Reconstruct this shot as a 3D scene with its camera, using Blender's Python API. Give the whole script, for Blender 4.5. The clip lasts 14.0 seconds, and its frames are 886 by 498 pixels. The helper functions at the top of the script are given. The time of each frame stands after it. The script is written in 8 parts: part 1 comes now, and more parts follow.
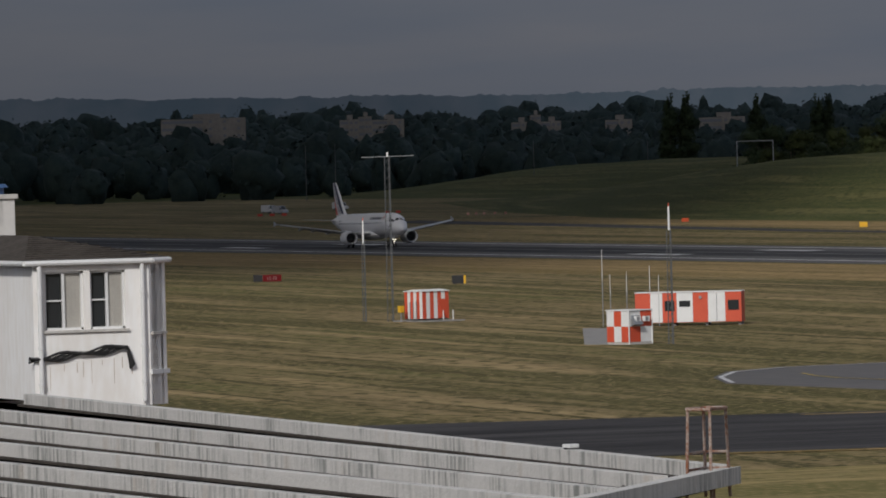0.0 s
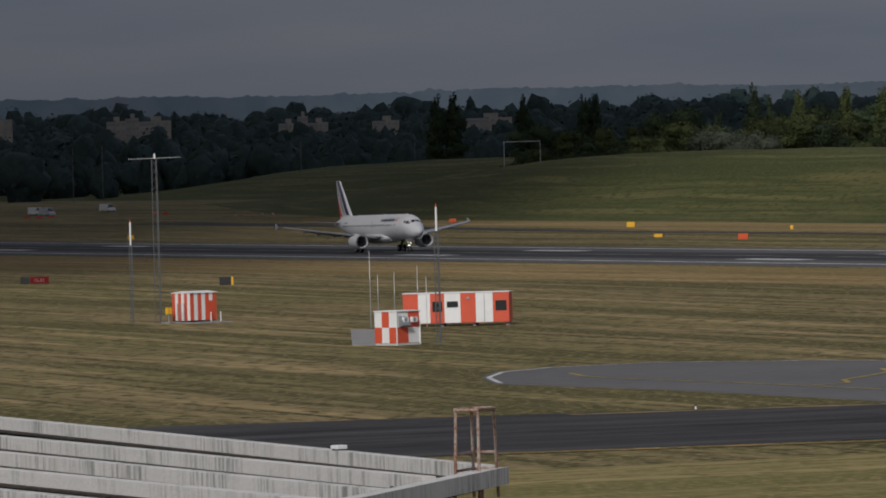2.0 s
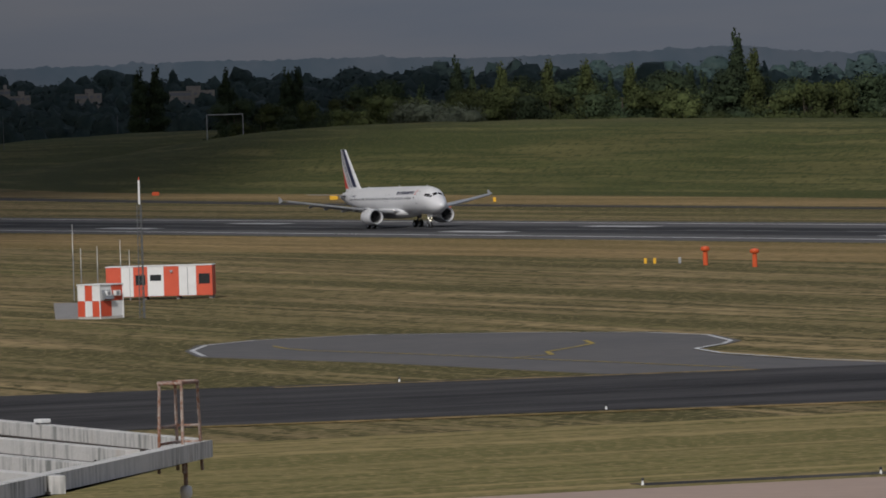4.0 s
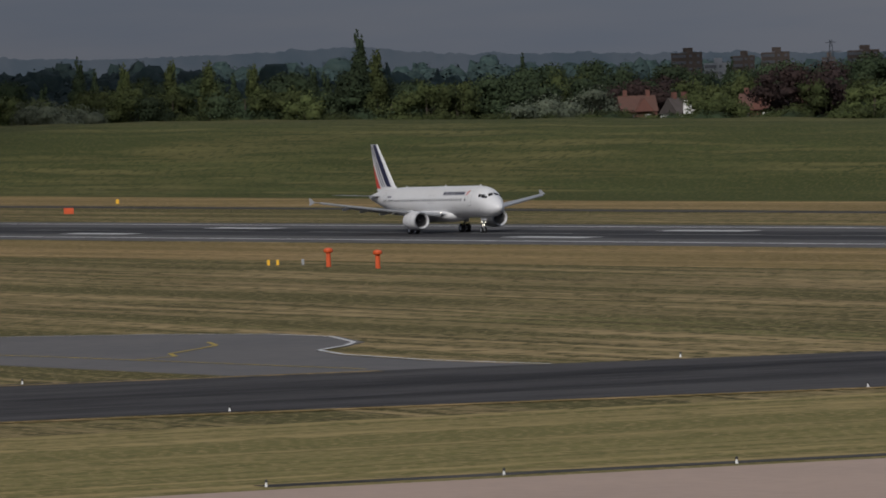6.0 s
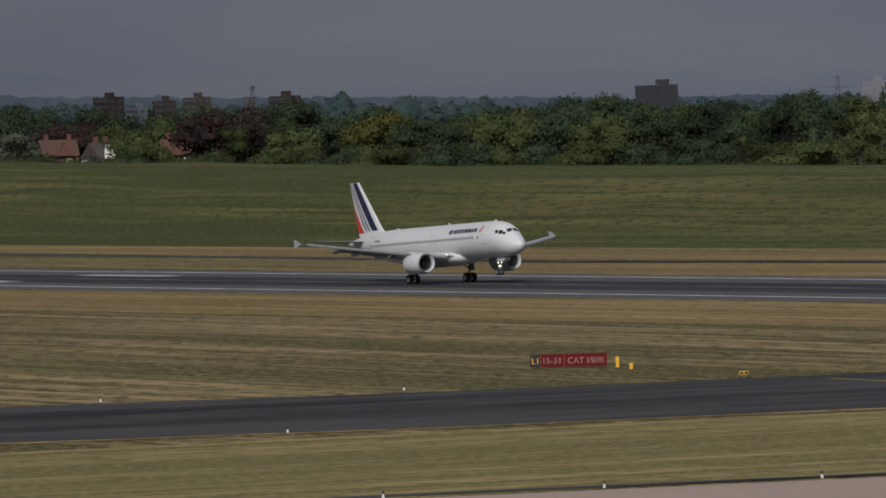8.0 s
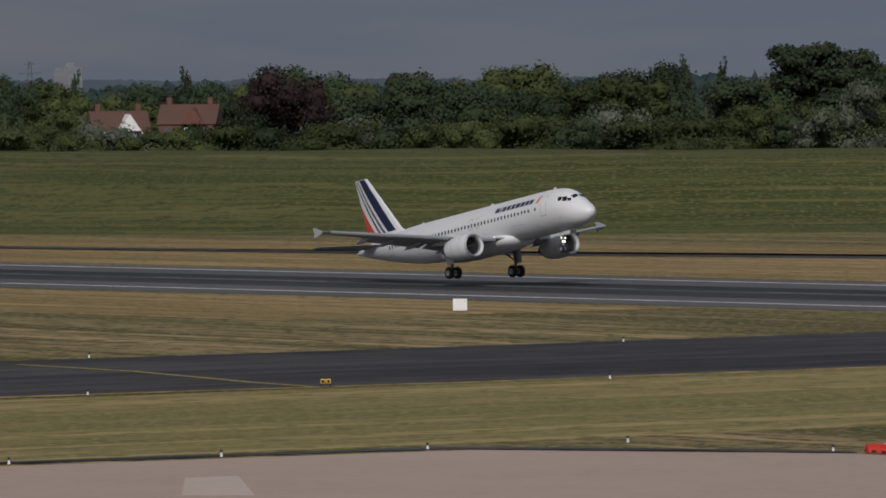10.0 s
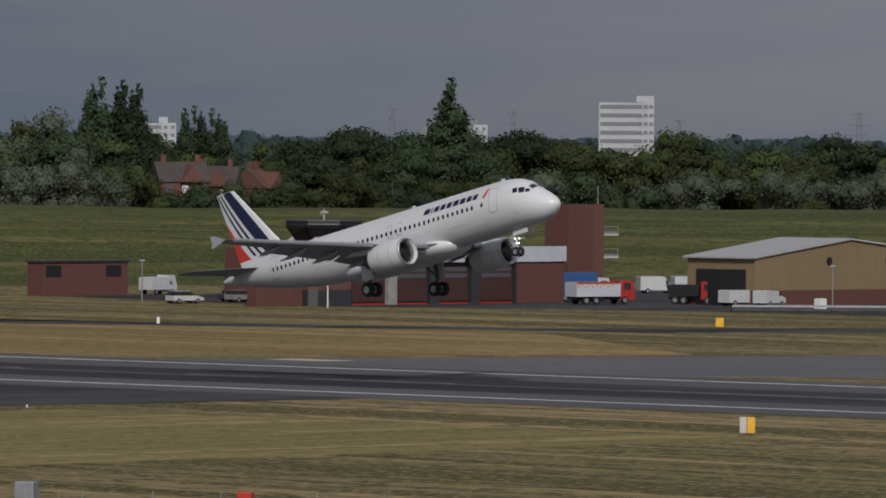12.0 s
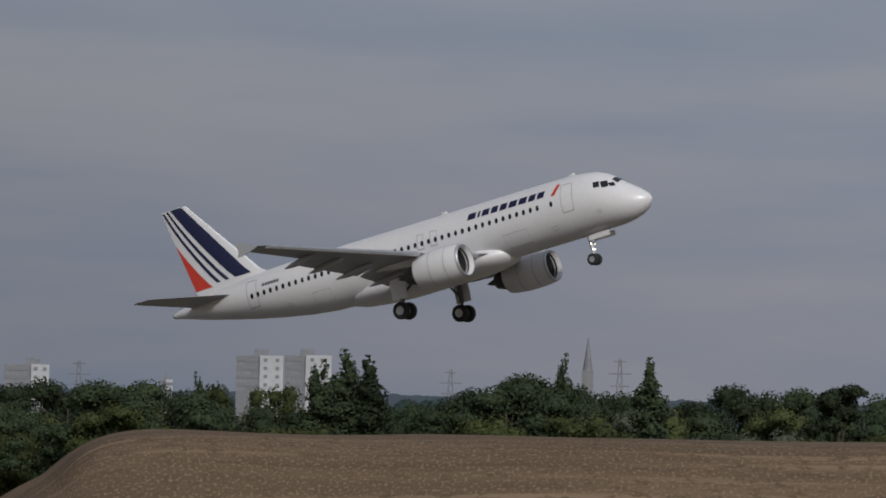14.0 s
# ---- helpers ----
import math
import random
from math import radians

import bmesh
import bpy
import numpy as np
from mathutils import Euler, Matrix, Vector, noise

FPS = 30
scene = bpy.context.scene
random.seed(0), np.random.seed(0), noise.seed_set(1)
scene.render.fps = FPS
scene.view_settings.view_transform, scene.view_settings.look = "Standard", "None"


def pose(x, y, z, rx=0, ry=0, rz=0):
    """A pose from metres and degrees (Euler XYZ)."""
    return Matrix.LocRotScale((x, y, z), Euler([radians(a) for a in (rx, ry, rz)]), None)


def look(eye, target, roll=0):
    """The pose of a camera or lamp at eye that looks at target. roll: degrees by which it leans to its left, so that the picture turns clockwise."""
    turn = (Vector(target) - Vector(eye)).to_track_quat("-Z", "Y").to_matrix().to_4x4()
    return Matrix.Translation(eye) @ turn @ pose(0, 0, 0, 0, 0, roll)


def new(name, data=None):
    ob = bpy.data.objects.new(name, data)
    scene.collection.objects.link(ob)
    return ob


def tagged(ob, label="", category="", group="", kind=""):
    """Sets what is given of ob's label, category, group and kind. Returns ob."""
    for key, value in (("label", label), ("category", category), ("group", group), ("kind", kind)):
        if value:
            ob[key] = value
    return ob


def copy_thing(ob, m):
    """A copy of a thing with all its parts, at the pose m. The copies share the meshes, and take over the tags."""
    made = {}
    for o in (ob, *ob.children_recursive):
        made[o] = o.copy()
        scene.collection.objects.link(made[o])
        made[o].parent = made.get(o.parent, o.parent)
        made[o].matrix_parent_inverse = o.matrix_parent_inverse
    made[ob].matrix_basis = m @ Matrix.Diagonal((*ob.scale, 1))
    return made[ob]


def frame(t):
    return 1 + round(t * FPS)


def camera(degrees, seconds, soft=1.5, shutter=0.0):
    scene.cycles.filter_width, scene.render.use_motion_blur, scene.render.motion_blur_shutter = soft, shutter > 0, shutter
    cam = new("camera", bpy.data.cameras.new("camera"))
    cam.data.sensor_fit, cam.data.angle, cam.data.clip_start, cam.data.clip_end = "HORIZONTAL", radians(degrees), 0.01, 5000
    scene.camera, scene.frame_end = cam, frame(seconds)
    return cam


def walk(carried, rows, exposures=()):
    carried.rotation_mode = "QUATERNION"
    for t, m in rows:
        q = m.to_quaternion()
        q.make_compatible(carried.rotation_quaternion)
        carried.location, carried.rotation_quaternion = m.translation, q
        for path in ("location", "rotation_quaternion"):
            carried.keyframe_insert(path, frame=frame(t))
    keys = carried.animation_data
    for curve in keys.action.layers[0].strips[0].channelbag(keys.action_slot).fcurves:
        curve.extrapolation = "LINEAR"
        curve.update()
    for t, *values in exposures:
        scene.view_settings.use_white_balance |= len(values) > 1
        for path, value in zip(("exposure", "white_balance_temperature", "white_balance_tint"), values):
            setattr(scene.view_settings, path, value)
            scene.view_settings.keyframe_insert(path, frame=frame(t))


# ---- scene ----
CAM_Z = 18.504
RWY = 436.44  # runway centreline

cam = camera(6.5985, 14.0, soft=1.8)
PATH = [
    (0.0, pose(0, 0, CAM_Z, 89.210, 1.455, 71.073)),
    (0.5, pose(0, 0, CAM_Z, 89.038, 1.476, 70.765)),
    (1.0, pose(0, 0, CAM_Z, 89.099, 1.589, 70.212)),
    (1.5, pose(0, 0, CAM_Z, 89.161, 1.533, 69.874)),
    (2.0, pose(0, 0, CAM_Z, 89.172, 1.624, 69.337)),
    (2.5, pose(0, 0, CAM_Z, 89.139, 1.507, 68.802)),
    (3.0, pose(0, 0, CAM_Z, 89.097, 1.641, 68.217)),
    (5.5, pose(0, 0, CAM_Z, 88.757, 1.733, 65.196)),
    (6.0, pose(0, 0, CAM_Z, 88.831, 1.800, 64.308)),
    (6.5, pose(0, 0, CAM_Z, 88.870, 1.580, 63.275)),
    (7.0, pose(0, 0, CAM_Z, 88.923, 1.412, 62.242)),
    (7.5, pose(0, 0, CAM_Z, 88.921, 1.565, 61.346)),
    (8.0, pose(0, 0, CAM_Z, 89.046, 1.402, 59.996)),
    (8.5, pose(0, 0, CAM_Z, 88.818, 1.085, 58.705)),
    (9.0, pose(0, 0, CAM_Z, 88.883, 1.057, 57.014)),
    (9.2, pose(0, 0, CAM_Z, 88.866, 1.061, 56.476)),
    (11.3, pose(0, 0, CAM_Z, 89.008, -0.430, 48.147)),
    (11.5, pose(0, 0, CAM_Z, 89.038, -0.389, 47.037)),
    (12.0, pose(0, 0, CAM_Z, 89.263, -0.416, 43.991)),
    (12.5, pose(0, 0, CAM_Z, 89.329, -1.110, 41.361)),
    (13.0, pose(0, 0, CAM_Z, 89.996, -1.087, 38.401)),
    (13.5, pose(0, 0, CAM_Z, 90.433, -1.088, 35.494)),
    (14.0, pose(0, 0, CAM_Z, 91.224, -1.321, 30.881)),
]
walk(cam, PATH)
# ---- sky and sun ----
world = bpy.data.worlds.new("world")
scene.world = world
world.use_nodes = True
wn, wl = world.node_tree.nodes, world.node_tree.links
wn.clear()
SUN_EL, SUN_AZ = 34.0, 130.0  # degrees; azimuth clockwise from +y
w_out = wn.new("ShaderNodeOutputWorld")
w_bg = wn.new("ShaderNodeBackground")
w_sky = wn.new("ShaderNodeTexSky")
w_sky.sky_type = "NISHITA"
w_sky.sun_disc = False
w_sky.sun_elevation, w_sky.sun_rotation = radians(SUN_EL), radians(SUN_AZ)
w_sky.dust_density = 4.0
w_tc = wn.new("ShaderNodeTexCoord")
w_map = wn.new("ShaderNodeMapping")
w_map.inputs["Scale"].default_value = (1.0, 1.0, 7.0)
w_noise = wn.new("ShaderNodeTexNoise")
w_noise.inputs["Scale"].default_value = 9.0
w_noise.inputs["Detail"].default_value = 5.0
w_ramp = wn.new("ShaderNodeValToRGB")
w_ramp.color_ramp.elements[0].position, w_ramp.color_ramp.elements[1].position = 0.36, 0.68
w_ramp.color_ramp.elements[0].color = (0.74, 0.86, 1.10, 1)
w_ramp.color_ramp.elements[1].color = (1.06, 1.07, 1.19, 1)
w_mix = wn.new("ShaderNodeMix")
w_mix.data_type = "RGBA"
w_mix.inputs["Factor"].default_value = 0.93
wl.new(w_tc.outputs["Generated"], w_map.inputs["Vector"])
wl.new(w_map.outputs["Vector"], w_noise.inputs["Vector"])
wl.new(w_noise.outputs["Fac"], w_ramp.inputs["Fac"])
wl.new(w_sky.outputs["Color"], w_mix.inputs["A"])
wl.new(w_ramp.outputs["Color"], w_mix.inputs["B"])
# the cloud deck thins out from the west to the north-east
w_dot = wn.new("ShaderNodeVectorMath")
w_dot.operation = "DOT_PRODUCT"
w_dot.inputs[1].default_value = (0.97, 0.0, 1.6)
wl.new(w_tc.outputs["Generated"], w_dot.inputs[0])
w_grad = wn.new("ShaderNodeValToRGB")
w_in = wn.new("ShaderNodeMapRange")
w_in.inputs["From Min"].default_value, w_in.inputs["From Max"].default_value = -1.0, -0.3
wl.new(w_dot.outputs["Value"], w_in.inputs["Value"])
wl.new(w_in.outputs["Result"], w_grad.inputs["Fac"])
e0, e1 = w_grad.color_ramp.elements
e0.position, e0.color = 0.06, (0.66, 0.70, 0.74, 1)
e1.position, e1.color = 0.85, (2.35, 2.38, 2.46, 1)
for pos, v in ((0.16, 1.12), (0.24, 1.30), (0.50, 1.60)):
    e = w_grad.color_ramp.elements.new(pos)
    e.color = (v, v * 1.01, v * 1.03, 1)
w_mul = wn.new("ShaderNodeMix")
w_mul.data_type, w_mul.blend_type = "RGBA", "MULTIPLY"
w_mul.inputs["Factor"].default_value = 1.0
wl.new(w_mix.outputs["Result"], w_mul.inputs["A"])
wl.new(w_grad.outputs["Color"], w_mul.inputs["B"])
wl.new(w_mul.outputs["Result"], w_bg.inputs["Color"])
w_bg.inputs["Strength"].default_value = 0.105
wl.new(w_bg.outputs["Background"], w_out.inputs["Surface"])
sun = new("sun", bpy.data.lights.new("sun", "SUN"))
sun.data.energy, sun.data.angle, sun.data.color = 2.3, radians(4.0), (1.0, 0.975, 0.945)
sun_way = Vector((math.sin(radians(SUN_AZ)) * math.cos(radians(SUN_EL)), math.cos(radians(SUN_AZ)) * math.cos(radians(SUN_EL)), math.sin(radians(SUN_EL))))
sun.matrix_world = look(sun_way * 100, (0, 0, 0))


# ---- materials ----
def mat(name, color, rough=0.7, metal=0.0, vary=0.25, scale=2.0, fine=30.0, bump=0.0, color2=None, stretch=(1, 1, 1), emit=0.0, rand=0.0, coords="Object", spec=0.5):
    """A surface with two scales of variation, mixed towards color2."""
    m = bpy.data.materials.new(name)
    m.use_nodes = True
    n, l = m.node_tree.nodes, m.node_tree.links
    b = n["Principled BSDF"]
    b.inputs["Roughness"].default_value, b.inputs["Metallic"].default_value = rough, metal
    b.inputs["Specular IOR Level"].default_value = spec
    c2 = color2 or tuple(c * 0.6 for c in color)
    tc, mp = n.new("ShaderNodeTexCoord"), n.new("ShaderNodeMapping")
    mp.inputs["Scale"].default_value = stretch
    l.new(tc.outputs[coords], mp.inputs["Vector"])
    n1, n2 = n.new("ShaderNodeTexNoise"), n.new("ShaderNodeTexNoise")
    n1.inputs["Scale"].default_value, n1.inputs["Detail"].default_value = scale, 6
    n2.inputs["Scale"].default_value, n2.inputs["Detail"].default_value = fine, 4
    for q in (n1, n2):
        l.new(mp.outputs["Vector"], q.inputs["Vector"])
    add = n.new("ShaderNodeMath")
    add.operation = "ADD"
    l.new(n1.outputs["Fac"], add.inputs[0])
    l.new(n2.outputs["Fac"], add.inputs[1])
    mr = n.new("ShaderNodeMapRange")
    mr.inputs["From Min"].default_value, mr.inputs["From Max"].default_value = 0.82, 1.18
    mr.inputs["To Max"].default_value = min(1.0, vary * 2)
    l.new(add.outputs[0], mr.inputs["Value"])
    mix = n.new("ShaderNodeMix")
    mix.data_type = "RGBA"
    mix.inputs["A"].default_value, mix.inputs["B"].default_value = (*color, 1), (*c2, 1)
    l.new(mr.outputs["Result"], mix.inputs["Factor"])
    col = mix.outputs["Result"]
    if rand:
        oi, hs = n.new("ShaderNodeObjectInfo"), n.new("ShaderNodeHueSaturation")
        rr = n.new("ShaderNodeMapRange")
        rr.inputs["To Min"].default_value, rr.inputs["To Max"].default_value = 1 - rand, 1 + rand
        l.new(oi.outputs["Random"], rr.inputs["Value"])
        l.new(rr.outputs["Result"], hs.inputs["Value"])
        l.new(col, hs.inputs["Color"])
        col = hs.outputs["Color"]
    l.new(col, b.inputs["Base Color"])
    if emit:
        b.inputs["Emission Color"].default_value = (*color, 1)
        b.inputs["Emission Strength"].default_value = emit
    if bump:
        bp = n.new("ShaderNodeBump")
        bp.inputs["Strength"].default_value, bp.inputs["Distance"].default_value = bump, 0.05
        l.new(n2.outputs["Fac"], bp.inputs["Height"])
        l.new(bp.outputs["Normal"], b.inputs["Normal"])
    return m


def grass_mat(name, green, dry, stripe, along="x", dry_amount=0.5, coords="Object", turn=0.0, strong=1.0):
    """Mown grass: patches of green and dry straw, and mowing lines along one axis."""
    m = bpy.data.materials.new(name)
    m.use_nodes = True
    n, l = m.node_tree.nodes, m.node_tree.links
    b = n["Principled BSDF"]
    b.inputs["Roughness"].default_value = 0.95
    b.inputs["Specular IOR Level"].default_value = 0.1
    tc = n.new("ShaderNodeTexCoord")

    def tex(sx, sy, detail):
        mp, q = n.new("ShaderNodeMapping"), n.new("ShaderNodeTexNoise")
        mp.inputs["Scale"].default_value = (sx, sy, 0.05) if along == "x" else (sy, sx, 0.05)
        ro = n.new("ShaderNodeMapping")
        ro.inputs["Rotation"].default_value = (0, 0, radians(turn))
        q.inputs["Scale"].default_value, q.inputs["Detail"].default_value = 1.0, detail
        l.new(tc.outputs[coords], ro.inputs["Vector"])
        l.new(ro.outputs["Vector"], mp.inputs["Vector"])
        l.new(mp.outputs["Vector"], q.inputs["Vector"])
        return q.outputs["Fac"]

    def blend(fac, lo, hi, a, bcol):
        r, x = n.new("ShaderNodeMapRange"), n.new("ShaderNodeMix")
        x.data_type = "RGBA"
        r.inputs["From Min"].default_value, r.inputs["From Max"].default_value = lo, hi
        l.new(fac, r.inputs["Value"])
        l.new(r.outputs["Result"], x.inputs["Factor"])
        for k, v in (("A", a), ("B", bcol)):
            if isinstance(v, tuple):
                x.inputs[k].default_value = (*v, 1)
            else:
                l.new(v, x.inputs[k])
        return x.outputs["Result"]

    patches = blend(tex(0.004, 0.022, 5), 0.60 - dry_amount * 0.3, 0.72 - dry_amount * 0.3, green, dry)
    lines = blend(tex(0.006, 0.16, 4), 0.46, 0.60, patches, stripe)
    pale = tuple(c * (1 + 0.38 * strong) for c in dry)
    dark = tuple(c * (1 - 0.58 * strong) for c in green)
    combs = blend(tex(0.012, 0.42, 5), 0.49, 0.60, lines, dark)
    swath = blend(tex(0.009, 0.26, 4), 0.53, 0.62, combs, pale)
    # broad mowing passes, dark and light by turns
    passes = blend(tex(0.003, 0.075, 3), 0.52, 0.60, swath, tuple(c * (1 - 0.38 * strong) for c in green))
    tufts = blend(tex(0.30, 0.60, 6), 0.51, 0.62, passes, dark)
    fine = blend(tex(1.6, 1.4, 5), 0.52, 0.66, tufts, pale)
    l.new(fine, b.inputs["Base Color"])
    bp = n.new("ShaderNodeBump")
    bp.inputs["Strength"].default_value, bp.inputs["Distance"].default_value = 0.6, 0.12
    l.new(tex(2.5, 2.5, 6), bp.inputs["Height"])
    l.new(bp.outputs["Normal"], b.inputs["Normal"])
    return m


GRASS = grass_mat("mown_grass", (0.128, 0.120, 0.045), (0.230, 0.172, 0.088), (0.180, 0.146, 0.065), "x", 0.62, turn=3.0)
GRASS_Y = grass_mat("mown_grass_infield", (0.178, 0.158, 0.060), (0.262, 0.202, 0.092), (0.214, 0.178, 0.074), "y", 0.4, strong=0.45)
GRASS_DRY = grass_mat("dry_grass", (0.215, 0.160, 0.066), (0.285, 0.200, 0.098), (0.24, 0.176, 0.078), "x", 0.7, strong=0.6)
GRASS_HILL = grass_mat("embankment_grass", (0.062, 0.076, 0.024), (0.110, 0.100, 0.040), (0.078, 0.086, 0.030), "x", 0.42, "UV", strong=0.5)
BUND_EARTH = grass_mat("brown_bund_grass", (0.122, 0.087, 0.057), (0.175, 0.126, 0.084), (0.134, 0.096, 0.064), "x", 0.5, "UV", strong=0.35)
ASPHALT_RWY = mat("runway_asphalt", (0.116, 0.113, 0.114), 0.85, vary=0.35, scale=0.05, fine=0.6, color2=(0.076, 0.075, 0.077), stretch=(0.25, 2, 1), spec=0.12)
RUBBER = mat("rubbered_asphalt", (0.022, 0.022, 0.024), 0.8, vary=0.5, scale=0.05, fine=0.5, color2=(0.052, 0.051, 0.053), stretch=(0.12, 2.0, 1), spec=0.12)
ASPHALT_TAXI = mat("taxiway_asphalt", (0.074, 0.070, 0.070), 0.8, vary=0.5, scale=0.07, fine=0.8, color2=(0.018, 0.017, 0.018), stretch=(2.4, 0.16, 1), spec=0.12)
ASPHALT_PALE = mat("worn_pale_asphalt", (0.138, 0.131, 0.129), 0.85, vary=0.3, scale=0.05, fine=0.5, color2=(0.10, 0.10, 0.103), spec=0.12)
CONCRETE_PINK = mat("pink_apron_concrete", (0.40, 0.30, 0.245), 0.8, vary=0.3, scale=0.08, fine=0.9, color2=(0.34, 0.26, 0.215), spec=0.12)
CONCRETE_TOP_PALE = mat("pale_concrete", (0.47, 0.39, 0.33), 0.85, vary=0.25, scale=0.2, fine=1.5, color2=(0.41, 0.33, 0.28), spec=0.12)
PAINT_WHITE = mat("white_marking_paint", (0.62, 0.62, 0.62), 0.7, vary=0.4, scale=0.4, fine=4, color2=(0.35, 0.35, 0.35))
PAINT_WORN = mat("worn_marking_paint", (0.24, 0.24, 0.24), 0.8, vary=0.5, scale=0.3, fine=3, color2=(0.10, 0.10, 0.10), spec=0.12)
PAINT_YELLOW = mat("yellow_marking_paint", (0.42, 0.30, 0.04), 0.7, vary=0.4, scale=0.5, fine=4, color2=(0.24, 0.18, 0.05))
SKIN = mat("white_aircraft_paint", (0.65, 0.65, 0.66), 0.32, vary=0.16, scale=0.6, fine=5, color2=(0.55, 0.55, 0.57))
WING_GREY = mat("grey_wing_paint", (0.33, 0.34, 0.36), 0.4, vary=0.2, scale=0.8, fine=6, color2=(0.27, 0.28, 0.30))
METAL = mat("bare_aluminium", (0.50, 0.51, 0.53), 0.42, 0.7, vary=0.15)
DARK_METAL = mat("dark_metal", (0.10, 0.10, 0.105), 0.45, 0.7, vary=0.3)
NAVY = mat("navy_paint", (0.012, 0.016, 0.055), 0.35, vary=0.15)
RED = mat("red_paint", (0.55, 0.05, 0.03), 0.4, vary=0.15)
GLASS_DARK = mat("dark_cockpit_glass", (0.015, 0.016, 0.02), 0.06, vary=0.1)
SEAM = mat("grey_panel_seam", (0.26, 0.26, 0.28), 0.6, vary=0.1)
TYRE = mat("black_tyre_rubber", (0.018, 0.018, 0.019), 0.85, vary=0.3)
LAMP = mat("landing_light", (1.0, 0.90, 0.72), 0.3, emit=3.0)


# ---- shape helpers ----
def part(name, bm, material, parent=None, label="", smooth=False, auto=None):
    me = bpy.data.meshes.new(name)
    bmesh.ops.recalc_face_normals(bm, faces=bm.faces)
    bm.to_mesh(me)
    bm.free()
    for m in (material if isinstance(material, (list, tuple)) else [material]):
        me.materials.append(m)
    if smooth:
        for p in me.polygons:
            p.use_smooth = True
        if auto:
            me.set_sharp_from_angle(angle=radians(auto))
    ob = new(name, me)
    if parent:
        ob.parent = parent
    if label:
        ob["label"] = label
    return ob


def thing(name, m, label, category, group="", kind=""):
    ob = new(name)
    ob.empty_display_size = 0.2
    ob.matrix_world = m
    return tagged(ob, label, category, group, kind)


def box(bm, x0, y0, z0, x1, y1, z1, m=None, bevel=0.0, mi=0):
    r = bmesh.ops.create_cube(bm, size=1.0)
    t = Matrix.Translation(((x0 + x1) / 2, (y0 + y1) / 2, (z0 + z1) / 2)) @ Matrix.Diagonal((abs(x1 - x0), abs(y1 - y0), abs(z1 - z0), 1))
    bmesh.ops.transform(bm, matrix=(m @ t if m else t), verts=r["verts"])
    for f in {f for v in r["verts"] for f in v.link_faces}:
        f.material_index = mi
    if bevel:
        es = list({e for v in r["verts"] for e in v.link_edges})
        bmesh.ops.bevel(bm, geom=es, offset=bevel, segments=2, affect="EDGES", profile=0.6)
    return bm


def tube(bm, a, b, r0, r1=None, seg=10):
    a, b = Vector(a), Vector(b)
    r1 = r0 if r1 is None else r1
    q = (b - a).to_track_quat("Z", "Y").to_matrix().to_4x4()
    bmesh.ops.create_cone(bm, cap_ends=True, segments=seg, radius1=r0, radius2=r1, depth=(b - a).length, matrix=Matrix.Translation((a + b) / 2) @ q)
    return bm


def loft(bm, rings, cap=True, closed=True):
    vs = [[bm.verts.new(p) for p in ring] for ring in rings]
    n = len(vs[0])
    for a, b in zip(vs, vs[1:]):
        for i in range(n if closed else n - 1):
            j = (i + 1) % n
            bm.faces.new((a[i], a[j], b[j], b[i]))
    if cap:
        bm.faces.new(list(reversed(vs[0])))
        bm.faces.new(vs[-1])
    return bm


def lathe(bm, prof, axis_x=True, seg=32, m=None):
    """A body of revolution about x: prof holds (x, radius)."""
    rings = [[Vector((x, r * math.cos(2 * math.pi * i / seg), r * math.sin(2 * math.pi * i / seg))) for i in range(seg)] for x, r in prof]
    if m:
        rings = [[m @ p for p in r] for r in rings]
    return loft(bm, rings, cap=False)


def poly(bm, pts, mi=0):
    f = bm.faces.new([bm.verts.new(p) for p in pts])
    f.material_index = mi
    return f


def slab(name, outline, z, material, label, category="pavement", kind="structure", thick=0.25):
    """A flat sheet of paving with a real edge, from its outline."""
    bm = bmesh.new()
    f = bm.faces.new([bm.verts.new((x, y, z)) for x, y in outline])
    bmesh.ops.triangulate(bm, faces=[f])
    r = bmesh.ops.extrude_face_region(bm, geom=list(bm.faces))
    bmesh.ops.translate(bm, verts=[v for v in r["geom"] if isinstance(v, bmesh.types.BMVert)], vec=(0, 0, -thick))
    ob = part(name, bm, material)
    return tagged(ob, label, category, "", kind)


def new_bm():
    return bmesh.new()


# ---- ground ----
bm = new_bm()
poly(bm, [(-6000, -1500, 0), (3500, -1500, 0), (3500, 6000, 0), (-6000, 6000, 0)])
tagged(part("ground", bm, GRASS), "mown airfield grass, green with dry straw stripes", "grass", "", "structure")


def strip(x0, x1, y0, y1):
    return [(x0, y0), (x1, y0), (x1, y1), (x0, y1)]


slab("grass_infield", strip(-396, -328, -200, 372), 0.03, GRASS_Y, "paler mown grass between taxiway and apron", "grass", thick=0.1)
slab("grass_dry_strip", [(-1750, 602), (-1350, 551), (-1130, 536), (-860, 517), (-720, 531), (-640, 551), (-660, 580), (-760, 562), (-860, 548), (-1130, 566), (-1350, 588), (-1750, 640)], 0.02, GRASS_DRY, "dry straw-coloured grass along the embankment's foot", "grass", thick=0.1)
slab("grass_dry_verge", [(-860, 470), (-495, 470), (-470, 520), (-545, 576), (-610, 542), (-720, 517), (-860, 503)], 0.02, GRASS_DRY, "dry brown grass strip beside the runway", "grass", thick=0.1)
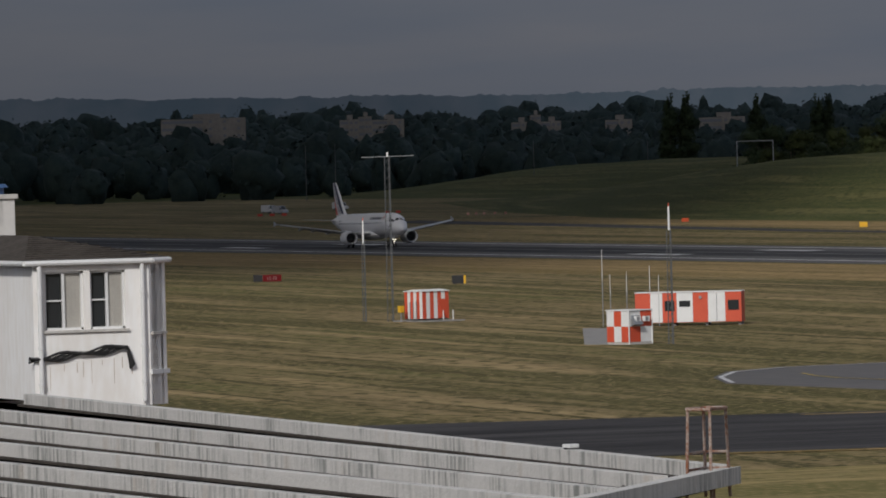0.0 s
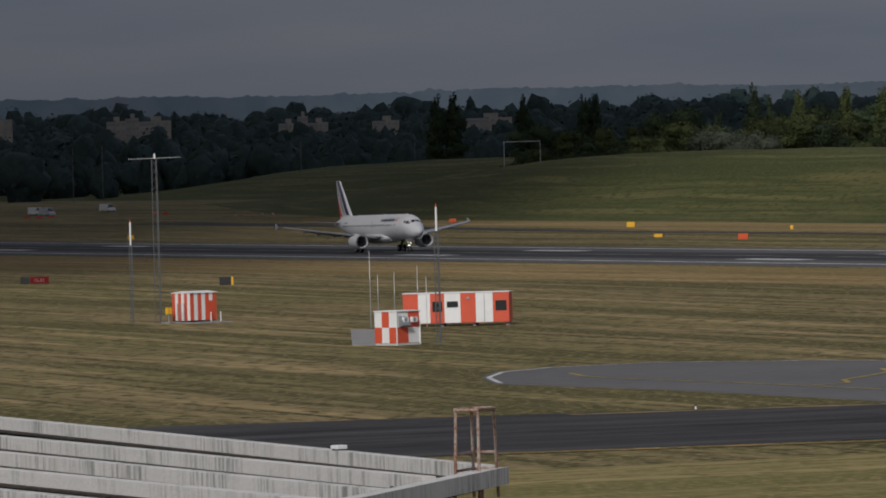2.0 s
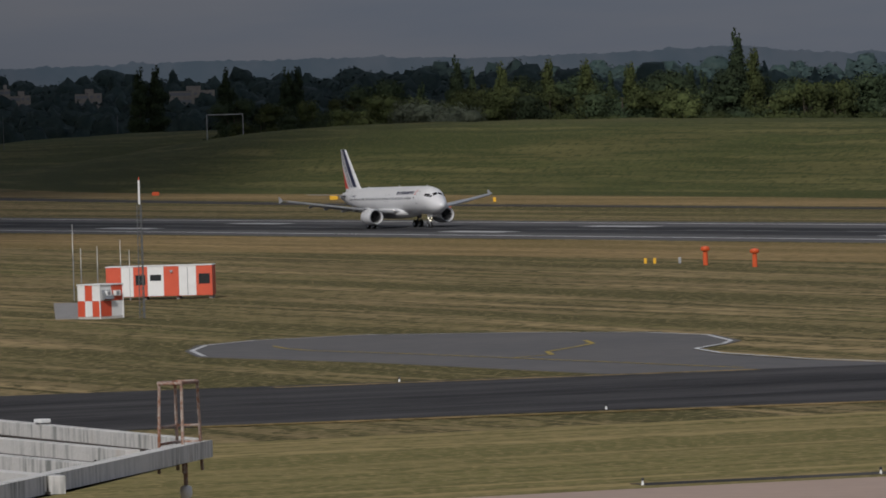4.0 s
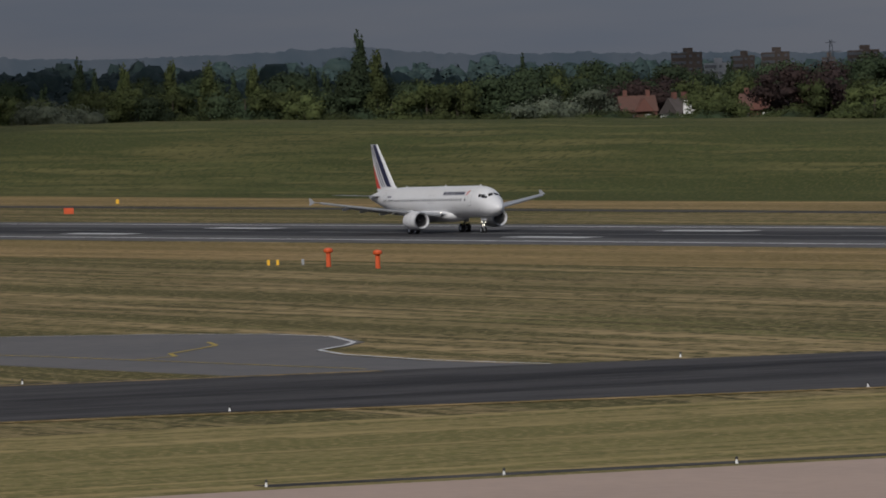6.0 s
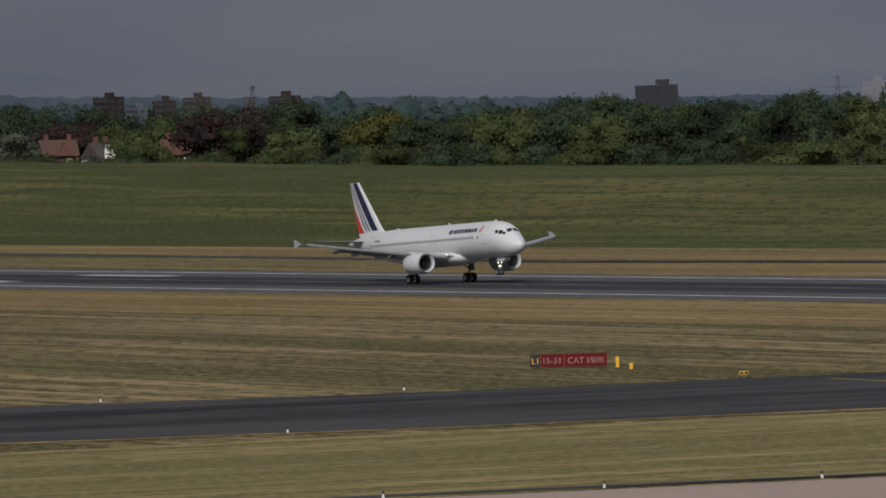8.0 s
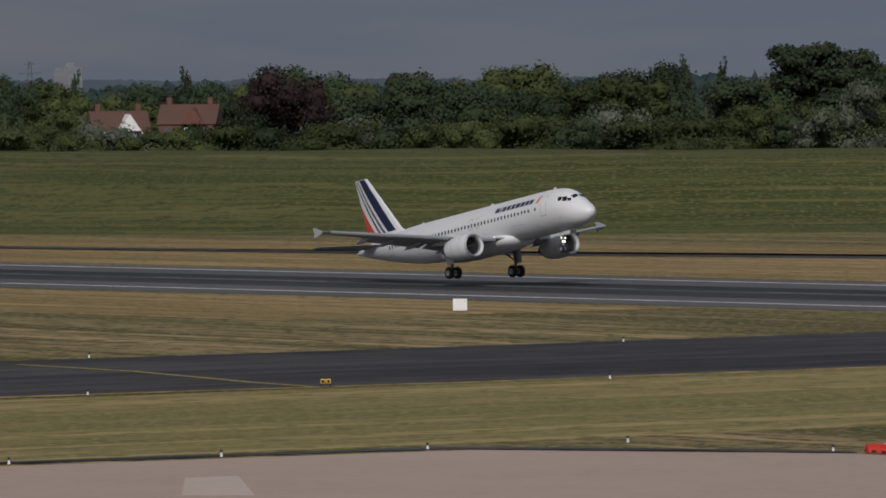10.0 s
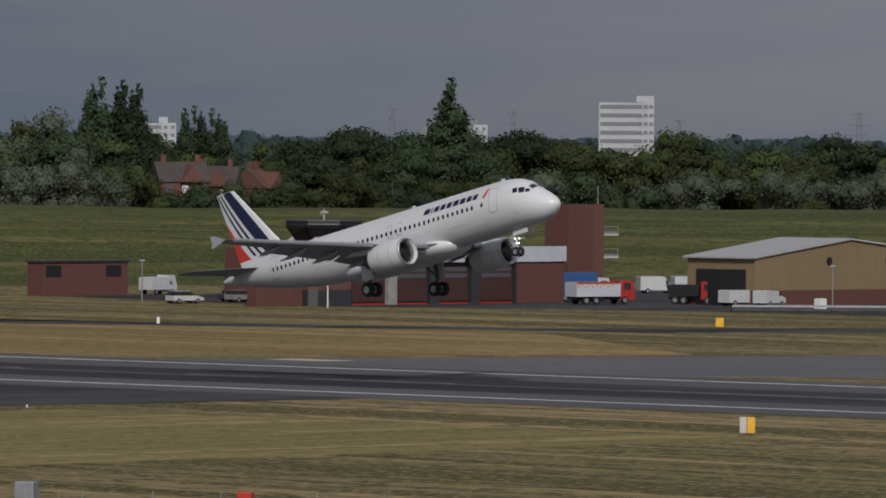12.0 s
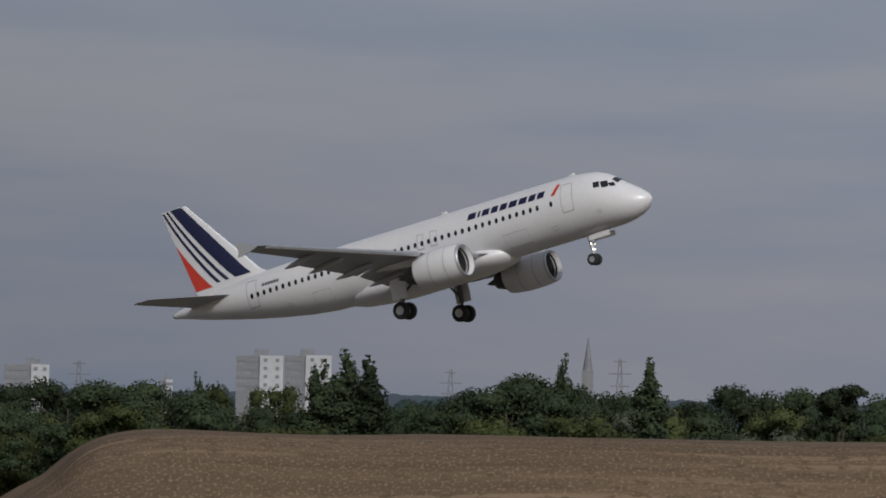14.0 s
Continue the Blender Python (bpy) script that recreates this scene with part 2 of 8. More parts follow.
slab("grass_dry_strip_near", strip(-1400, -520, RWY - 76, RWY - 33), 0.02, GRASS_DRY, "dry straw-coloured grass beside the runway", "grass", thick=0.1)
slab("runway", strip(-3000, 900, RWY - 30, RWY + 30), 0.06, ASPHALT_RWY, "grey asphalt runway", "runway")
for yy in (-7.5, 5.0):
    slab("tyre_mark_strip", strip(-2200, 500, RWY + yy - 4.5, RWY + yy + 5.5), 0.09, RUBBER, "black tyre rubber worn into the runway", "runway", thick=0.02)
for s in (-1, 1):
    slab("runway_edge_line", strip(-3000, 900, RWY + s * 22.5 - 0.45, RWY + s * 22.5 + 0.45), 0.10, PAINT_WHITE, "white painted runway edge line", "marking", thick=0.02)
for x0 in (-1366, -1148, -1008, -866, -336, -180):
    for s in (-1, 1):
        for k in (0,):
            slab("touchdown_bar", strip(x0, x0 + 22.5, RWY + s * (11 + k * 4.5) - 1.6, RWY + s * (11 + k * 4.5) + 1.6), 0.10, PAINT_WHITE, "white touchdown zone bar on the runway", "marking", thick=0.02)
for i in range(40):
    x0 = -1800 + i * 50
    slab("centreline_dash", strip(x0, x0 + 30, RWY - 0.45, RWY + 0.45), 0.115, PAINT_WORN, "worn white runway centreline dash", "marking", thick=0.015)

# near taxiway, from the apron side up to the runway
slab("taxiway", [(-500, -200), (-405, -200), (-418, 160), (-416, 180), (-401, 231), (-397, 290), (-397, 342), (-404, 368), (-400, RWY - 29), (-478, RWY - 29), (-462, 404), (-455, 390), (-453, 330), (-454, 262), (-465, 218), (-474, 185), (-482, 150)],
     0.05, ASPHALT_TAXI, "dark asphalt taxiway", "taxiway")
slab("turning_pad", [(-470, 186), (-467, 209), (-510, 208.6), (-536, 205.7), (-550, 210), (-562, 215.6), (-569, 223), (-571, 233), (-559, 243), (-547, 248), (-535, 247.8), (-520, 243), (-514, 239), (-507, 233), (-496, 229.8), (-478, 228), (-462, 229), (-460, 222)],
     0.045, ASPHALT_PALE, "pale asphalt turning pad beside the taxiway", "taxiway")


def line_on_ground(name, pts, width, z, material, label):
    bm = bmesh.new()
    lv, rv = [], []
    for i, p in enumerate(pts):
        a, b = Vector(pts[max(i - 1, 0)]), Vector(pts[min(i + 1, len(pts) - 1)])
        d = (b - a).normalized()
        nrm = Vector((-d.y, d.x))
        lv.append(bm.verts.new((*(Vector(p) + nrm * width / 2), z)))
        rv.append(bm.verts.new((*(Vector(p) - nrm * width / 2), z)))
    for i in range(len(pts) - 1):
        bm.faces.new((lv[i], lv[i + 1], rv[i + 1], rv[i]))
    return tagged(part(name, bm, material), label, "marking", "", "structure")


line_on_ground("pad_edge_line", [(-536, 206.2), (-549.5, 210.4), (-561, 216), (-568, 223), (-570, 233), (-558.5, 242.4), (-547, 247.3), (-535, 247.2), (-520.5, 242.4), (-514.6, 239), (-507.3, 233.4), (-496.6, 230.4), (-478, 228.6), (-462, 229.6)], 0.42, 0.07, PAINT_WHITE, "white painted edge line round the pad")
line_on_ground("pad_guide_line", [(-552, 218.1), (-545, 216.4), (-538.6, 215.7), (-520, 217.2), (-468, 218.8)], 0.35, 0.07, PAINT_YELLOW, "yellow taxi guide line")
line_on_ground("pad_guide_line", [(-534.6, 236.7), (-527, 234), (-521, 229.8), (-514, 224.5), (-507.9, 222.3), (-505, 218)], 0.4, 0.072, PAINT_YELLOW, "yellow taxi guide line")
slab("apron", [(-332, -200), (-329.5, 150), (-327, 187), (-321, 235), (-303, 246), (-284, 246), (-240, 246), (-120, 200), (-120, -200)], 0.05, CONCRETE_PINK, "pinkish concrete apron", "apron")
line_on_ground("hold_line", [(-447, 288.5), (-430, 286.6), (-407, 280.6), (-398, 279)], 0.5, 0.07, PAINT_YELLOW, "worn yellow holding line across the taxiway")
slab("apron_patch", [(-307.5, 208), (-307, 210.8), (-292.2, 201.5), (-294.2, 198.8)], 0.075, CONCRETE_TOP_PALE, "paler repaired concrete bay of the apron", "apron", thick=0.02)
slab("concrete_pad_far", [(-479, 474), (-472, 474), (-471.5, 477.5), (-479, 477.5)], 0.07, CONCRETE_TOP_PALE, "pale concrete pad beside the runway", "pavement", thick=0.02)
slab("verge_line", [(-471.5, 186), (-470.2, 186), (-463.5, 218), (-464.8, 218)], 0.06, GRASS_DRY, "pale straw verge along the taxiway", "grass", thick=0.02)
slab("verge_line_near", [(-418.5, 160), (-416.8, 160), (-400, 231), (-396, 290), (-396, 342), (-397.4, 342), (-397.4, 290), (-401.4, 231)], 0.062, GRASS_DRY, "pale straw verge along the taxiway", "grass", thick=0.02)
slab("apron_edge_strip", [(-334, 150), (-332, 150), (-329.4, 187), (-323.2, 235), (-304, 247), (-306, 248), (-325, 236.5), (-331.3, 187)], 0.06, ASPHALT_TAXI, "dark drainage strip along the apron's edge", "pavement", thick=0.02)
slab("perimeter_track", [(-1750, 594), (-1350, 544), (-1130, 531), (-860, 512), (-720, 526), (-610, 552), (-545, 585), (-512, 652), (-500, 705), (-360, 800), (-360, 730), (-470, 655), (-500, 640), (-530, 580), (-600, 544), (-715, 520), (-860, 506), (-1130, 525), (-1350, 536), (-1750, 580)],
     0.045, ASPHALT_TAXI, "narrow dark asphalt perimeter track", "road")
slab("far_taxiway", [(-486, RWY + 29), (-462, 522), (-450, 552), (-440, 600), (-420, 700), (-250, 700), (-250, 560), (-357, 512), (-400, 488), (-419, 474), (-428, RWY + 29)], 0.055, ASPHALT_PALE, "worn grey asphalt taxiway beyond the runway", "taxiway")
slab("apron_far", [(-700, 655), (-640, 640), (-596, 664), (-541, 662), (-526, 716), (-480, 760), (-480, 960), (-640, 960), (-700, 720)], 0.05, ASPHALT_TAXI, "dark asphalt yard before the workshops", "apron")

# embankment: crest line with heights, foot in front
CREST = [(-2250, 830, 2), (-1960, 745, 7.5), (-1800, 705, 11.5), (-1640, 672, 13.6), (-1400, 655, 12.7), (-1240, 640, 11.7), (-1080, 622, 10.5), (-960, 622, 10.15), (-860, 630, 10.1), (-815, 690, 10.0), (-800, 760, 9.8), (-790, 840, 9.6), (-780, 910, 9.3), (-770, 960, 8.5), (-760, 1010, 6.8), (-750, 1060, 4.2), (-740, 1120, 0.5)]


def spline(pts, n):
    """Catmull-Rom through the points."""
    out = []
    for i in range(len(pts) - 1):
        p = [Vector(pts[max(0, min(len(pts) - 1, i + k)) ]) for k in (-1, 0, 1, 2)]
        for j in range(n):
            t = j / n
            out.append(0.5 * ((2 * p[1]) + (p[2] - p[0]) * t + (2 * p[0] - 5 * p[1] + 4 * p[2] - p[3]) * t * t + (3 * p[1] - p[0] - 3 * p[2] + p[3]) * t ** 3))
    out.append(Vector(pts[-1]))
    return out


def bank(name, crest, run, material, label, flat=25.0, back=40.0, wob=0.5):
    cs = spline(crest, 10)
    bm = bmesh.new()
    uv = bm.loops.layers.uv.new("UVMap")
    coord, run_len = {}, 0.0
    rows = []
    for i, c in enumerate(cs):
        d = (cs[min(i + 1, len(cs) - 1)] - cs[max(i - 1, 0)])
        d.z = 0
        d.normalize()
        nrm = Vector((d.y, -d.x, 0))  # towards the runway
        row = []
        for u, k in [(run, -0.3)] + [(run * (1 - q), 0.5 - 0.5 * math.cos(math.pi * q)) for q in (0.1, 0.2, 0.3, 0.4, 0.5, 0.6, 0.7, 0.8, 0.9, 1.0)] + [(-flat, 1.02), (-flat - back, -0.3)]:
            z = c.z * k if k > 0 else -0.3
            p = c + nrm * u
            z += wob * noise.noise(Vector((p.x / 35, p.y / 35, 3))) * max(0, min(1, z / 4))
            row.append(bm.verts.new((p.x, p.y, z)))
            coord[row[-1]] = (run_len, u)
        run_len += (cs[min(i + 1, len(cs) - 1)] - c).length
        rows.append(row)
    for a, b in zip(rows, rows[1:]):
        for j in range(len(a) - 1):
            f = bm.faces.new((a[j], a[j + 1], b[j + 1], b[j]))
            for lp in f.loops:
                lp[uv].uv = coord[lp.vert]
    return tagged(part(name, bm, material, smooth=True), label, "embankment", "", "structure")


bank("embankment", CREST, 62, GRASS_HILL, "long grassy embankment beyond the runway")
bank("embankment_spur", [(-2700, 905, 0.5), (-2616, 900, 2.9), (-2554, 900, 6.3), (-2495, 900, 9.6), (-2412, 900, 10.9), (-2328, 900, 11.8), (-2230, 905, 12.0), (-2100, 915, 11.6), (-1900, 940, 9.0), (-1700, 960, 4.0)], 70, GRASS_HILL, "second grassy mound behind the embankment")
bank("brown_bund", [(-700, 1031, 0.2), (-694, 1036, 6.0), (-684, 1043, 13.8), (-655, 1062, 14.3), (-600, 1090, 14.8), (-500, 1140, 15.7), (-380, 1190, 16.7), (-250, 1240, 17.2)], 36, BUND_EARTH, "brown dry-grass noise bund with a flat top", wob=0.8)




def cloud_bank():
    """Cloud sheet added high out of view, to shade far woods and runway end."""
    bm = new_bm()
    shift = sun_way * (900 / sun_way.z)
    nx, ny = 60, 40
    top, bot = [], []
    for i in range(nx + 1):
        rt, rb = [], []
        for j in range(ny + 1):
            u, v = i / nx, j / ny
            y0 = 300 + v * 1380
            x = -6500 + u * (4930 + 450 * max(0.0, min(1.0, 1 - (y0 - 380) / 220)) - 330 * max(0.0, min(1.0, (y0 - 690) / 70))) + 160 * noise.noise(Vector((v * 7, 1, 0))) * (1 if i == nx else 0.3)
            y = 300 + v * 1380 + 90 * noise.noise(Vector((u * 9, 5, 0))) * (1 if j == 0 else 0.3)
            e = min(1, 6 * min(u, 1 - u, v, 1 - v))
            rt.append(bm.verts.new((x + shift.x, y + shift.y, 900 + e * (70 + 60 * noise.noise(Vector((u * 12, v * 12, 2)))))))
            rb.append(bm.verts.new((x + shift.x, y + shift.y, 896 - e * 20 * abs(noise.noise(Vector((u * 15, v * 15, 8)))))))
        top.append(rt)
        bot.append(rb)
    for g in (top, bot):
        for i in range(nx):
            for j in range(ny):
                bm.faces.new((g[i][j], g[i + 1][j], g[i + 1][j + 1], g[i][j + 1]))
    return tagged(part("cloud", bm, mat("grey_cloud", (0.75, 0.76, 0.78), 1.0, vary=0.2, scale=0.002, fine=0.01), smooth=True), "unseen grey cloud bank added to shade the far woods", "cloud", "", "structure")


cloud_bank()


# ---- the airliner: x ahead, y to its left wing, z up from the ground under the main wheels ----
NOSE = 17.71
FUSE = [(0.0, 0.02, 3.27, 3.23), (0.06, 0.24, 3.47, 3.02), (0.2, 0.44, 3.66, 2.84), (0.5, 0.72, 3.93, 2.58), (1.0, 1.04, 4.26, 2.29), (1.6, 1.31, 4.62, 2.07), (2.2, 1.51, 5.07, 1.94), (2.8, 1.66, 5.41, 1.86), (3.5, 1.80, 5.64, 1.80), (4.4, 1.90, 5.79, 1.76), (5.6, 1.96, 5.87, 1.73), (7.0, 1.975, 5.89, 1.73)]
FUSE += [(7.0 + k * 2, 1.975, 5.89, 1.73) for k in range(1, 9)]
FUSE += [(25, 1.97, 5.89, 1.80), (27, 1.91, 5.88, 2.03), (29, 1.78, 5.86, 2.40), (31, 1.56, 5.82, 2.86), (33, 1.24, 5.72, 3.38), (35, 0.86, 5.52, 3.94), (36.4, 0.54, 5.30, 4.38), (37.2, 0.32, 5.14, 4.62), (37.57, 0.20, 5.05, 4.70)]


def lifted(s, z):
    """The tube sits a little higher than nose and tail cone."""
    up = 0.27 * max(0.0, min(1.0, (s - 0.4) / 3.2)) * max(0.0, min(1.0, (37.0 - s) / 9.0))
    return z + up


FUSE = [(s, w, lifted(s, t), lifted(s, b)) for s, w, t, b in FUSE]


def fuse_at(s):
    for a, b in zip(FUSE, FUSE[1:]):
        if a[0] <= s <= b[0]:
            k = (s - a[0]) / (b[0] - a[0])
            return [a[i] + (b[i] - a[i]) * k for i in (1, 2, 3)]
    return list(FUSE[-1][1:])


def on_fuse(s, z, side, off=0.012):
    """A point on the fuselage skin at station s and height z."""
    w, top, bot = fuse_at(s)
    c, h = (top + bot) / 2, (top - bot) / 2
    q = max(-0.999, min(0.999, (z - c) / h))
    y = w * math.sqrt(1 - q * q)
    nrm = Vector((0, side * y / w, q)).normalized()
    return Vector((NOSE - s, side * y, z)) + nrm * off


def skin_patch(bm, s0, s1, z0, z1, side, off=0.012, ns=1, nz=2, shear=0.0):
    g = [[bm.verts.new(on_fuse(s0 + (s1 - s0) * i / ns + shear * (z0 + (z1 - z0) * j / nz - z0), z0 + (z1 - z0) * j / nz, side, off)) for j in range(nz + 1)] for i in range(ns + 1)]
    for i in range(ns):
        for j in range(nz):
            bm.faces.new((g[i][j], g[i + 1][j], g[i + 1][j + 1], g[i][j + 1]))


def wing_mesh(bm, stations, side, n=12):
    """stations: (y, x of leading edge, chord, z, thickness)."""
    rings = []
    for y, le, ch, z, th in stations:
        up = [(1 - math.cos(math.pi * i / n)) / 2 for i in range(n + 1)]
        prof = lambda u: th * 2.6 * (0.2969 * math.sqrt(u) - 0.126 * u - 0.3516 * u * u + 0.2843 * u ** 3 - 0.1015 * u ** 4) * 1.9
        ring = [Vector((le - u * ch, side * y, z + prof(u) * 0.62)) for u in up] + [Vector((le - u * ch, side * y, z - prof(u) * 0.42 + 0.02)) for u in reversed(up[1:-1])]
        rings.append(ring)
    return loft(bm, rings)


WING = [(1.2, 6.2, 7.3, 2.45, 0.85), (2.0, 5.75, 6.85, 2.5, 0.80), (4.0, 4.72, 5.45, 2.72, 0.62), (6.4, 3.45, 4.05, 3.02, 0.46), (9.0, 2.1, 3.25, 3.40, 0.37), (12.0, 0.55, 2.50, 3.86, 0.29), (15.0, -1.02, 1.85, 4.34, 0.21), (16.7, -1.92, 1.5, 4.62, 0.17), (16.98, -2.2, 1.15, 4.67, 0.10)]


def wing_z(y):
    for a, b in zip(WING, WING[1:]):
        if a[0] <= y <= b[0]:
            k = (y - a[0]) / (b[0] - a[0])
            return a[3] + (b[3] - a[3]) * k, a[1] + (b[1] - a[1]) * k, a[2] + (b[2] - a[2]) * k
    return WING[-1][3], WING[-1][1], WING[-1][2]


def fin_pt(u, v, side=0, off=0.0):
    """A point of the tail fin: u from the leading edge back, v from base to tip."""
    le = -11.9 + (-17.35 - -11.9) * v - 0.5 * max(0, 0.12 - v) * -10
    te = -17.75 + (-19.35 - -17.75) * v
    z = 5.62 + (11.95 - 5.62) * v
    th = (0.36 * (1 - v) + 0.16 * v) * (math.sin(math.pi * min(1, u * 0.97 + 0.03) ** 0.62)) * 0.62 + 0.01
    return Vector((le + (te - le) * u, side * (th + off), z))


def build_airliner():
    plane = thing("airliner", pose(0, 0, 0), "white twin-engine jet airliner with blue, white and red striped tail", "airliner")
    bm = new_bm()
    seg = 40
    loft(bm, [[Vector((NOSE - s, w * math.cos(2 * math.pi * i / seg), (t + b) / 2 + (t - b) / 2 * math.sin(2 * math.pi * i / seg))) for i in range(seg)] for s, w, t, b in FUSE])
    fus = part("fuselage", bm, SKIN, plane, smooth=True, auto=50)
    bm = new_bm()
    # belly fairing
    loft(bm, [[Vector((NOSE - s, w * math.cos(2 * math.pi * i / 24), 2.35 + h * math.sin(2 * math.pi * i / 24))) for i in range(24)] for s, w, h in
              [(10.4, 0.3, 0.15), (11.2, 1.5, 0.62), (12.4, 2.05, 0.84), (14, 2.2, 0.92), (19, 2.2, 0.94), (21, 1.95, 0.84), (22.6, 1.3, 0.66), (23.8, 0.4, 0.3)]])
    part("belly_fairing", bm, SKIN, plane, smooth=True, auto=60)
    # flight deck glazing: three panes a side
    for side in (-1, 1):
        for s0, s1, z0, z1, sh in ((1.86, 2.14, 4.52, 4.80, 0.62), (2.24, 2.66, 4.56, 5.00, 0.35), (2.80, 3.20, 4.66, 5.06, 0.20)):
            bm = new_bm()
            skin_patch(bm, s0, s1, z0, z1, side, 0.015, 3, 3, sh)
            part("cockpit_window", bm, GLASS_DARK, plane, "dark flight deck window")
        bm = new_bm()
        g = [[bm.verts.new((NOSE - s, side * y, fuse_at(s)[1] - 0.005 - (y / fuse_at(s)[0]) ** 2 * (fuse_at(s)[1] - fuse_at(s)[2]) * 0.235 + 0.03)) for y in (0.08, 0.40, 0.74)] for s in (1.80, 1.97, 2.16)]
        for i in range(2):
            for j in range(2):
                bm.faces.new((g[i][j], g[i + 1][j], g[i + 1][j + 1], g[i][j + 1]))
        part("windscreen", bm, GLASS_DARK, plane, "dark flight deck windscreen")
        # cabin windows
        for i in range(46):
            s = 6.35 + i * 0.533
            if s > 30.4 or 7.0 > s > 6.6:
                continue
            bm = new_bm()
            n = 10
            c = [bm.verts.new(on_fuse(s + 0.125 * math.cos(2 * math.pi * j / n), 4.40 + 0.19 * math.sin(2 * math.pi * j / n), side, 0.013)) for j in range(n)]
            bm.faces.new(c)
            part("cabin_window", bm, GLASS_DARK, plane)
        # doors: seams round each
        for s0, s1, z0, z1 in ((4.75, 5.62, 3.58, 5.48), (29.9, 30.75, 3.62, 5.45), (15.3, 15.82, 4.0, 5.04), (16.35, 16.87, 4.0, 5.04)):
            bm = new_bm()
            t = 0.035
            skin_patch(bm, s0, s0 + t, z0, z1, side, 0.009, 1, 6)
            skin_patch(bm, s1 - t, s1, z0, z1, side, 0.009, 1, 6)
            skin_patch(bm, s0, s1, z0, z0 + t * 1.6, side, 0.009, 1, 1)
            skin_patch(bm, s0, s1, z1 - t, z1, side, 0.009, 1, 1)
            part("door_seam", bm, SEAM, plane, "grey seam round a cabin door")
        # hatches, service panels and drains low on the skin
        for s0, s1, z0, z1 in ((8.6, 10.4, 2.45, 3.35), (24.2, 25.6, 2.6, 3.4), (6.4, 6.8, 2.7, 2.95), (3.0, 3.3, 3.0, 3.2), (27.4, 27.8, 3.0, 3.2)):
            bm = new_bm()
            t = 0.02
            for a, b2, c2, d2 in ((s0, s0 + t, z0, z1), (s1 - t, s1, z0, z1), (s0, s1, z0, z0 + t), (s0, s1, z1 - t, z1)):
                skin_patch(bm, a, b2, c2, d2, side, 0.008, 1, 2)
            part("hatch_seam", bm, SEAM, plane)
        # operator's name as plain navy bars and a red slash
        widths = (0.62, 0.18, 0.55, 0.52, 0.55, 0.62, 0.60, 0.52, 0.52)
        s = 6.75 + sum(widths) + 0.16 * len(widths)
        for wd in (widths if side < 0 else widths[::-1]):
            bm = new_bm()
            skin_patch(bm, s - wd, s, 5.00, 5.43, side, 0.012, 1, 3, -0.22)
            part("name_bar", bm, NAVY, plane, "navy bar of the painted name")
            s -= wd + 0.16
        bm = new_bm()
        skin_patch(bm, 6.05, 6.33, 4.92, 5.62, side, 0.012, 1, 3, -0.55)
        part("name_slash", bm, RED, plane, "red slash after the painted name")
        for i in range(6):
            bm = new_bm()
            skin_patch(bm, 28.0 + i * 0.24, 28.17 + i * 0.24, 4.82, 5.02, side, 0.012, 1, 1)
            part("registration_bar", bm, NAVY, plane)
    # wings
    for side, nm in ((-1, "right"), (1, "left")):
        bm = new_bm()
        wing_mesh(bm, WING, side)
        part("wing", bm, WING_GREY, plane, "grey swept wing", smooth=True, auto=50)
        # slat and flap, drooped for take-off
        for y0, y1 in ((2.3, 6.2), (6.5, 12.2)):
            bm = new_bm()
            rings = []
            for y in (y0, y1):
                z, le, ch = wing_z(y)
                fx = le - ch * 0.93
                c = 1.15 if y < 7 else 0.85
                rings.append([Vector((fx + 0.30, side * y, z + 0.06)), Vector((fx - 0.25 * c, side * y, z + 0.05)), Vector((fx - c, side * y, z - 0.26 * c)), Vector((fx - 0.3 * c, side * y, z - 0.16))])
            loft(bm, rings)
            part("flap", bm, WING_GREY, plane, "trailing edge flap set for take-off")
        for y0, y1 in ((2.6, 4.9), (6.6, 16.4)):
            bm = new_bm()
            rings = []
            for y in (y0, (y0 + y1) / 2, y1):
                z, le, ch = wing_z(y)
                d = 0.10 + 0.018 * ch
                rings.append([Vector((le + 0.02, side * y, z + 0.10)), Vector((le + 0.26, side * y, z - d * 0.6)), Vector((le + 0.16, side * y, z - d * 1.5)), Vector((le - 0.25, side * y, z - d * 0.9))])
            loft(bm, rings)
            part("slat", bm, METAL, plane, "bare metal leading edge slat", smooth=True, auto=40)
        for y, ln in ((4.1, 2.3), (7.6, 2.5), (10.3, 2.2), (12.6, 1.9)):
            z, le, ch = wing_z(y)
            te = le - ch
            bm = new_bm()
            loft(bm, [[Vector((te + 1.5 - q * (ln + 0.6), side * (y + 0.17 * r * math.cos(2 * math.pi * i / 10)), z - 0.16 - 0.30 * q + 0.24 * r * math.sin(2 * math.pi * i / 10))) for i in range(10)] for q, r in ((0, 0.2), (0.15, 0.75), (0.4, 1.0), (0.7, 0.8), (0.9, 0.4), (1.0, 0.08))])
            part("flap_fairing", bm, WING_GREY, plane, "flap track fairing under the wing", smooth=True)
        # tip fence
        z, le, ch = WING[-2][3], WING[-2][1], WING[-2][2]
        bm = new_bm()
        y = side * 17.0
        for yy in (y - 0.03, y + 0.03):
            poly(bm, [(le - 0.2, yy, z), (le - 1.45, yy, z + 0.55), (le - 1.85, yy, z + 0.58), (le - 1.7, yy, z), (le - 1.85, yy, z - 0.36), (le - 1.5, yy, z - 0.36)])
        bmesh.ops.bridge_loops(bm, edges=list(bm.edges))
        part("tip_fence", bm, WING_GREY, plane, "grey wing tip fence")
        # engine
        em = Matrix.Translation((0, side * 5.75, 1.83))
        bm = new_bm()
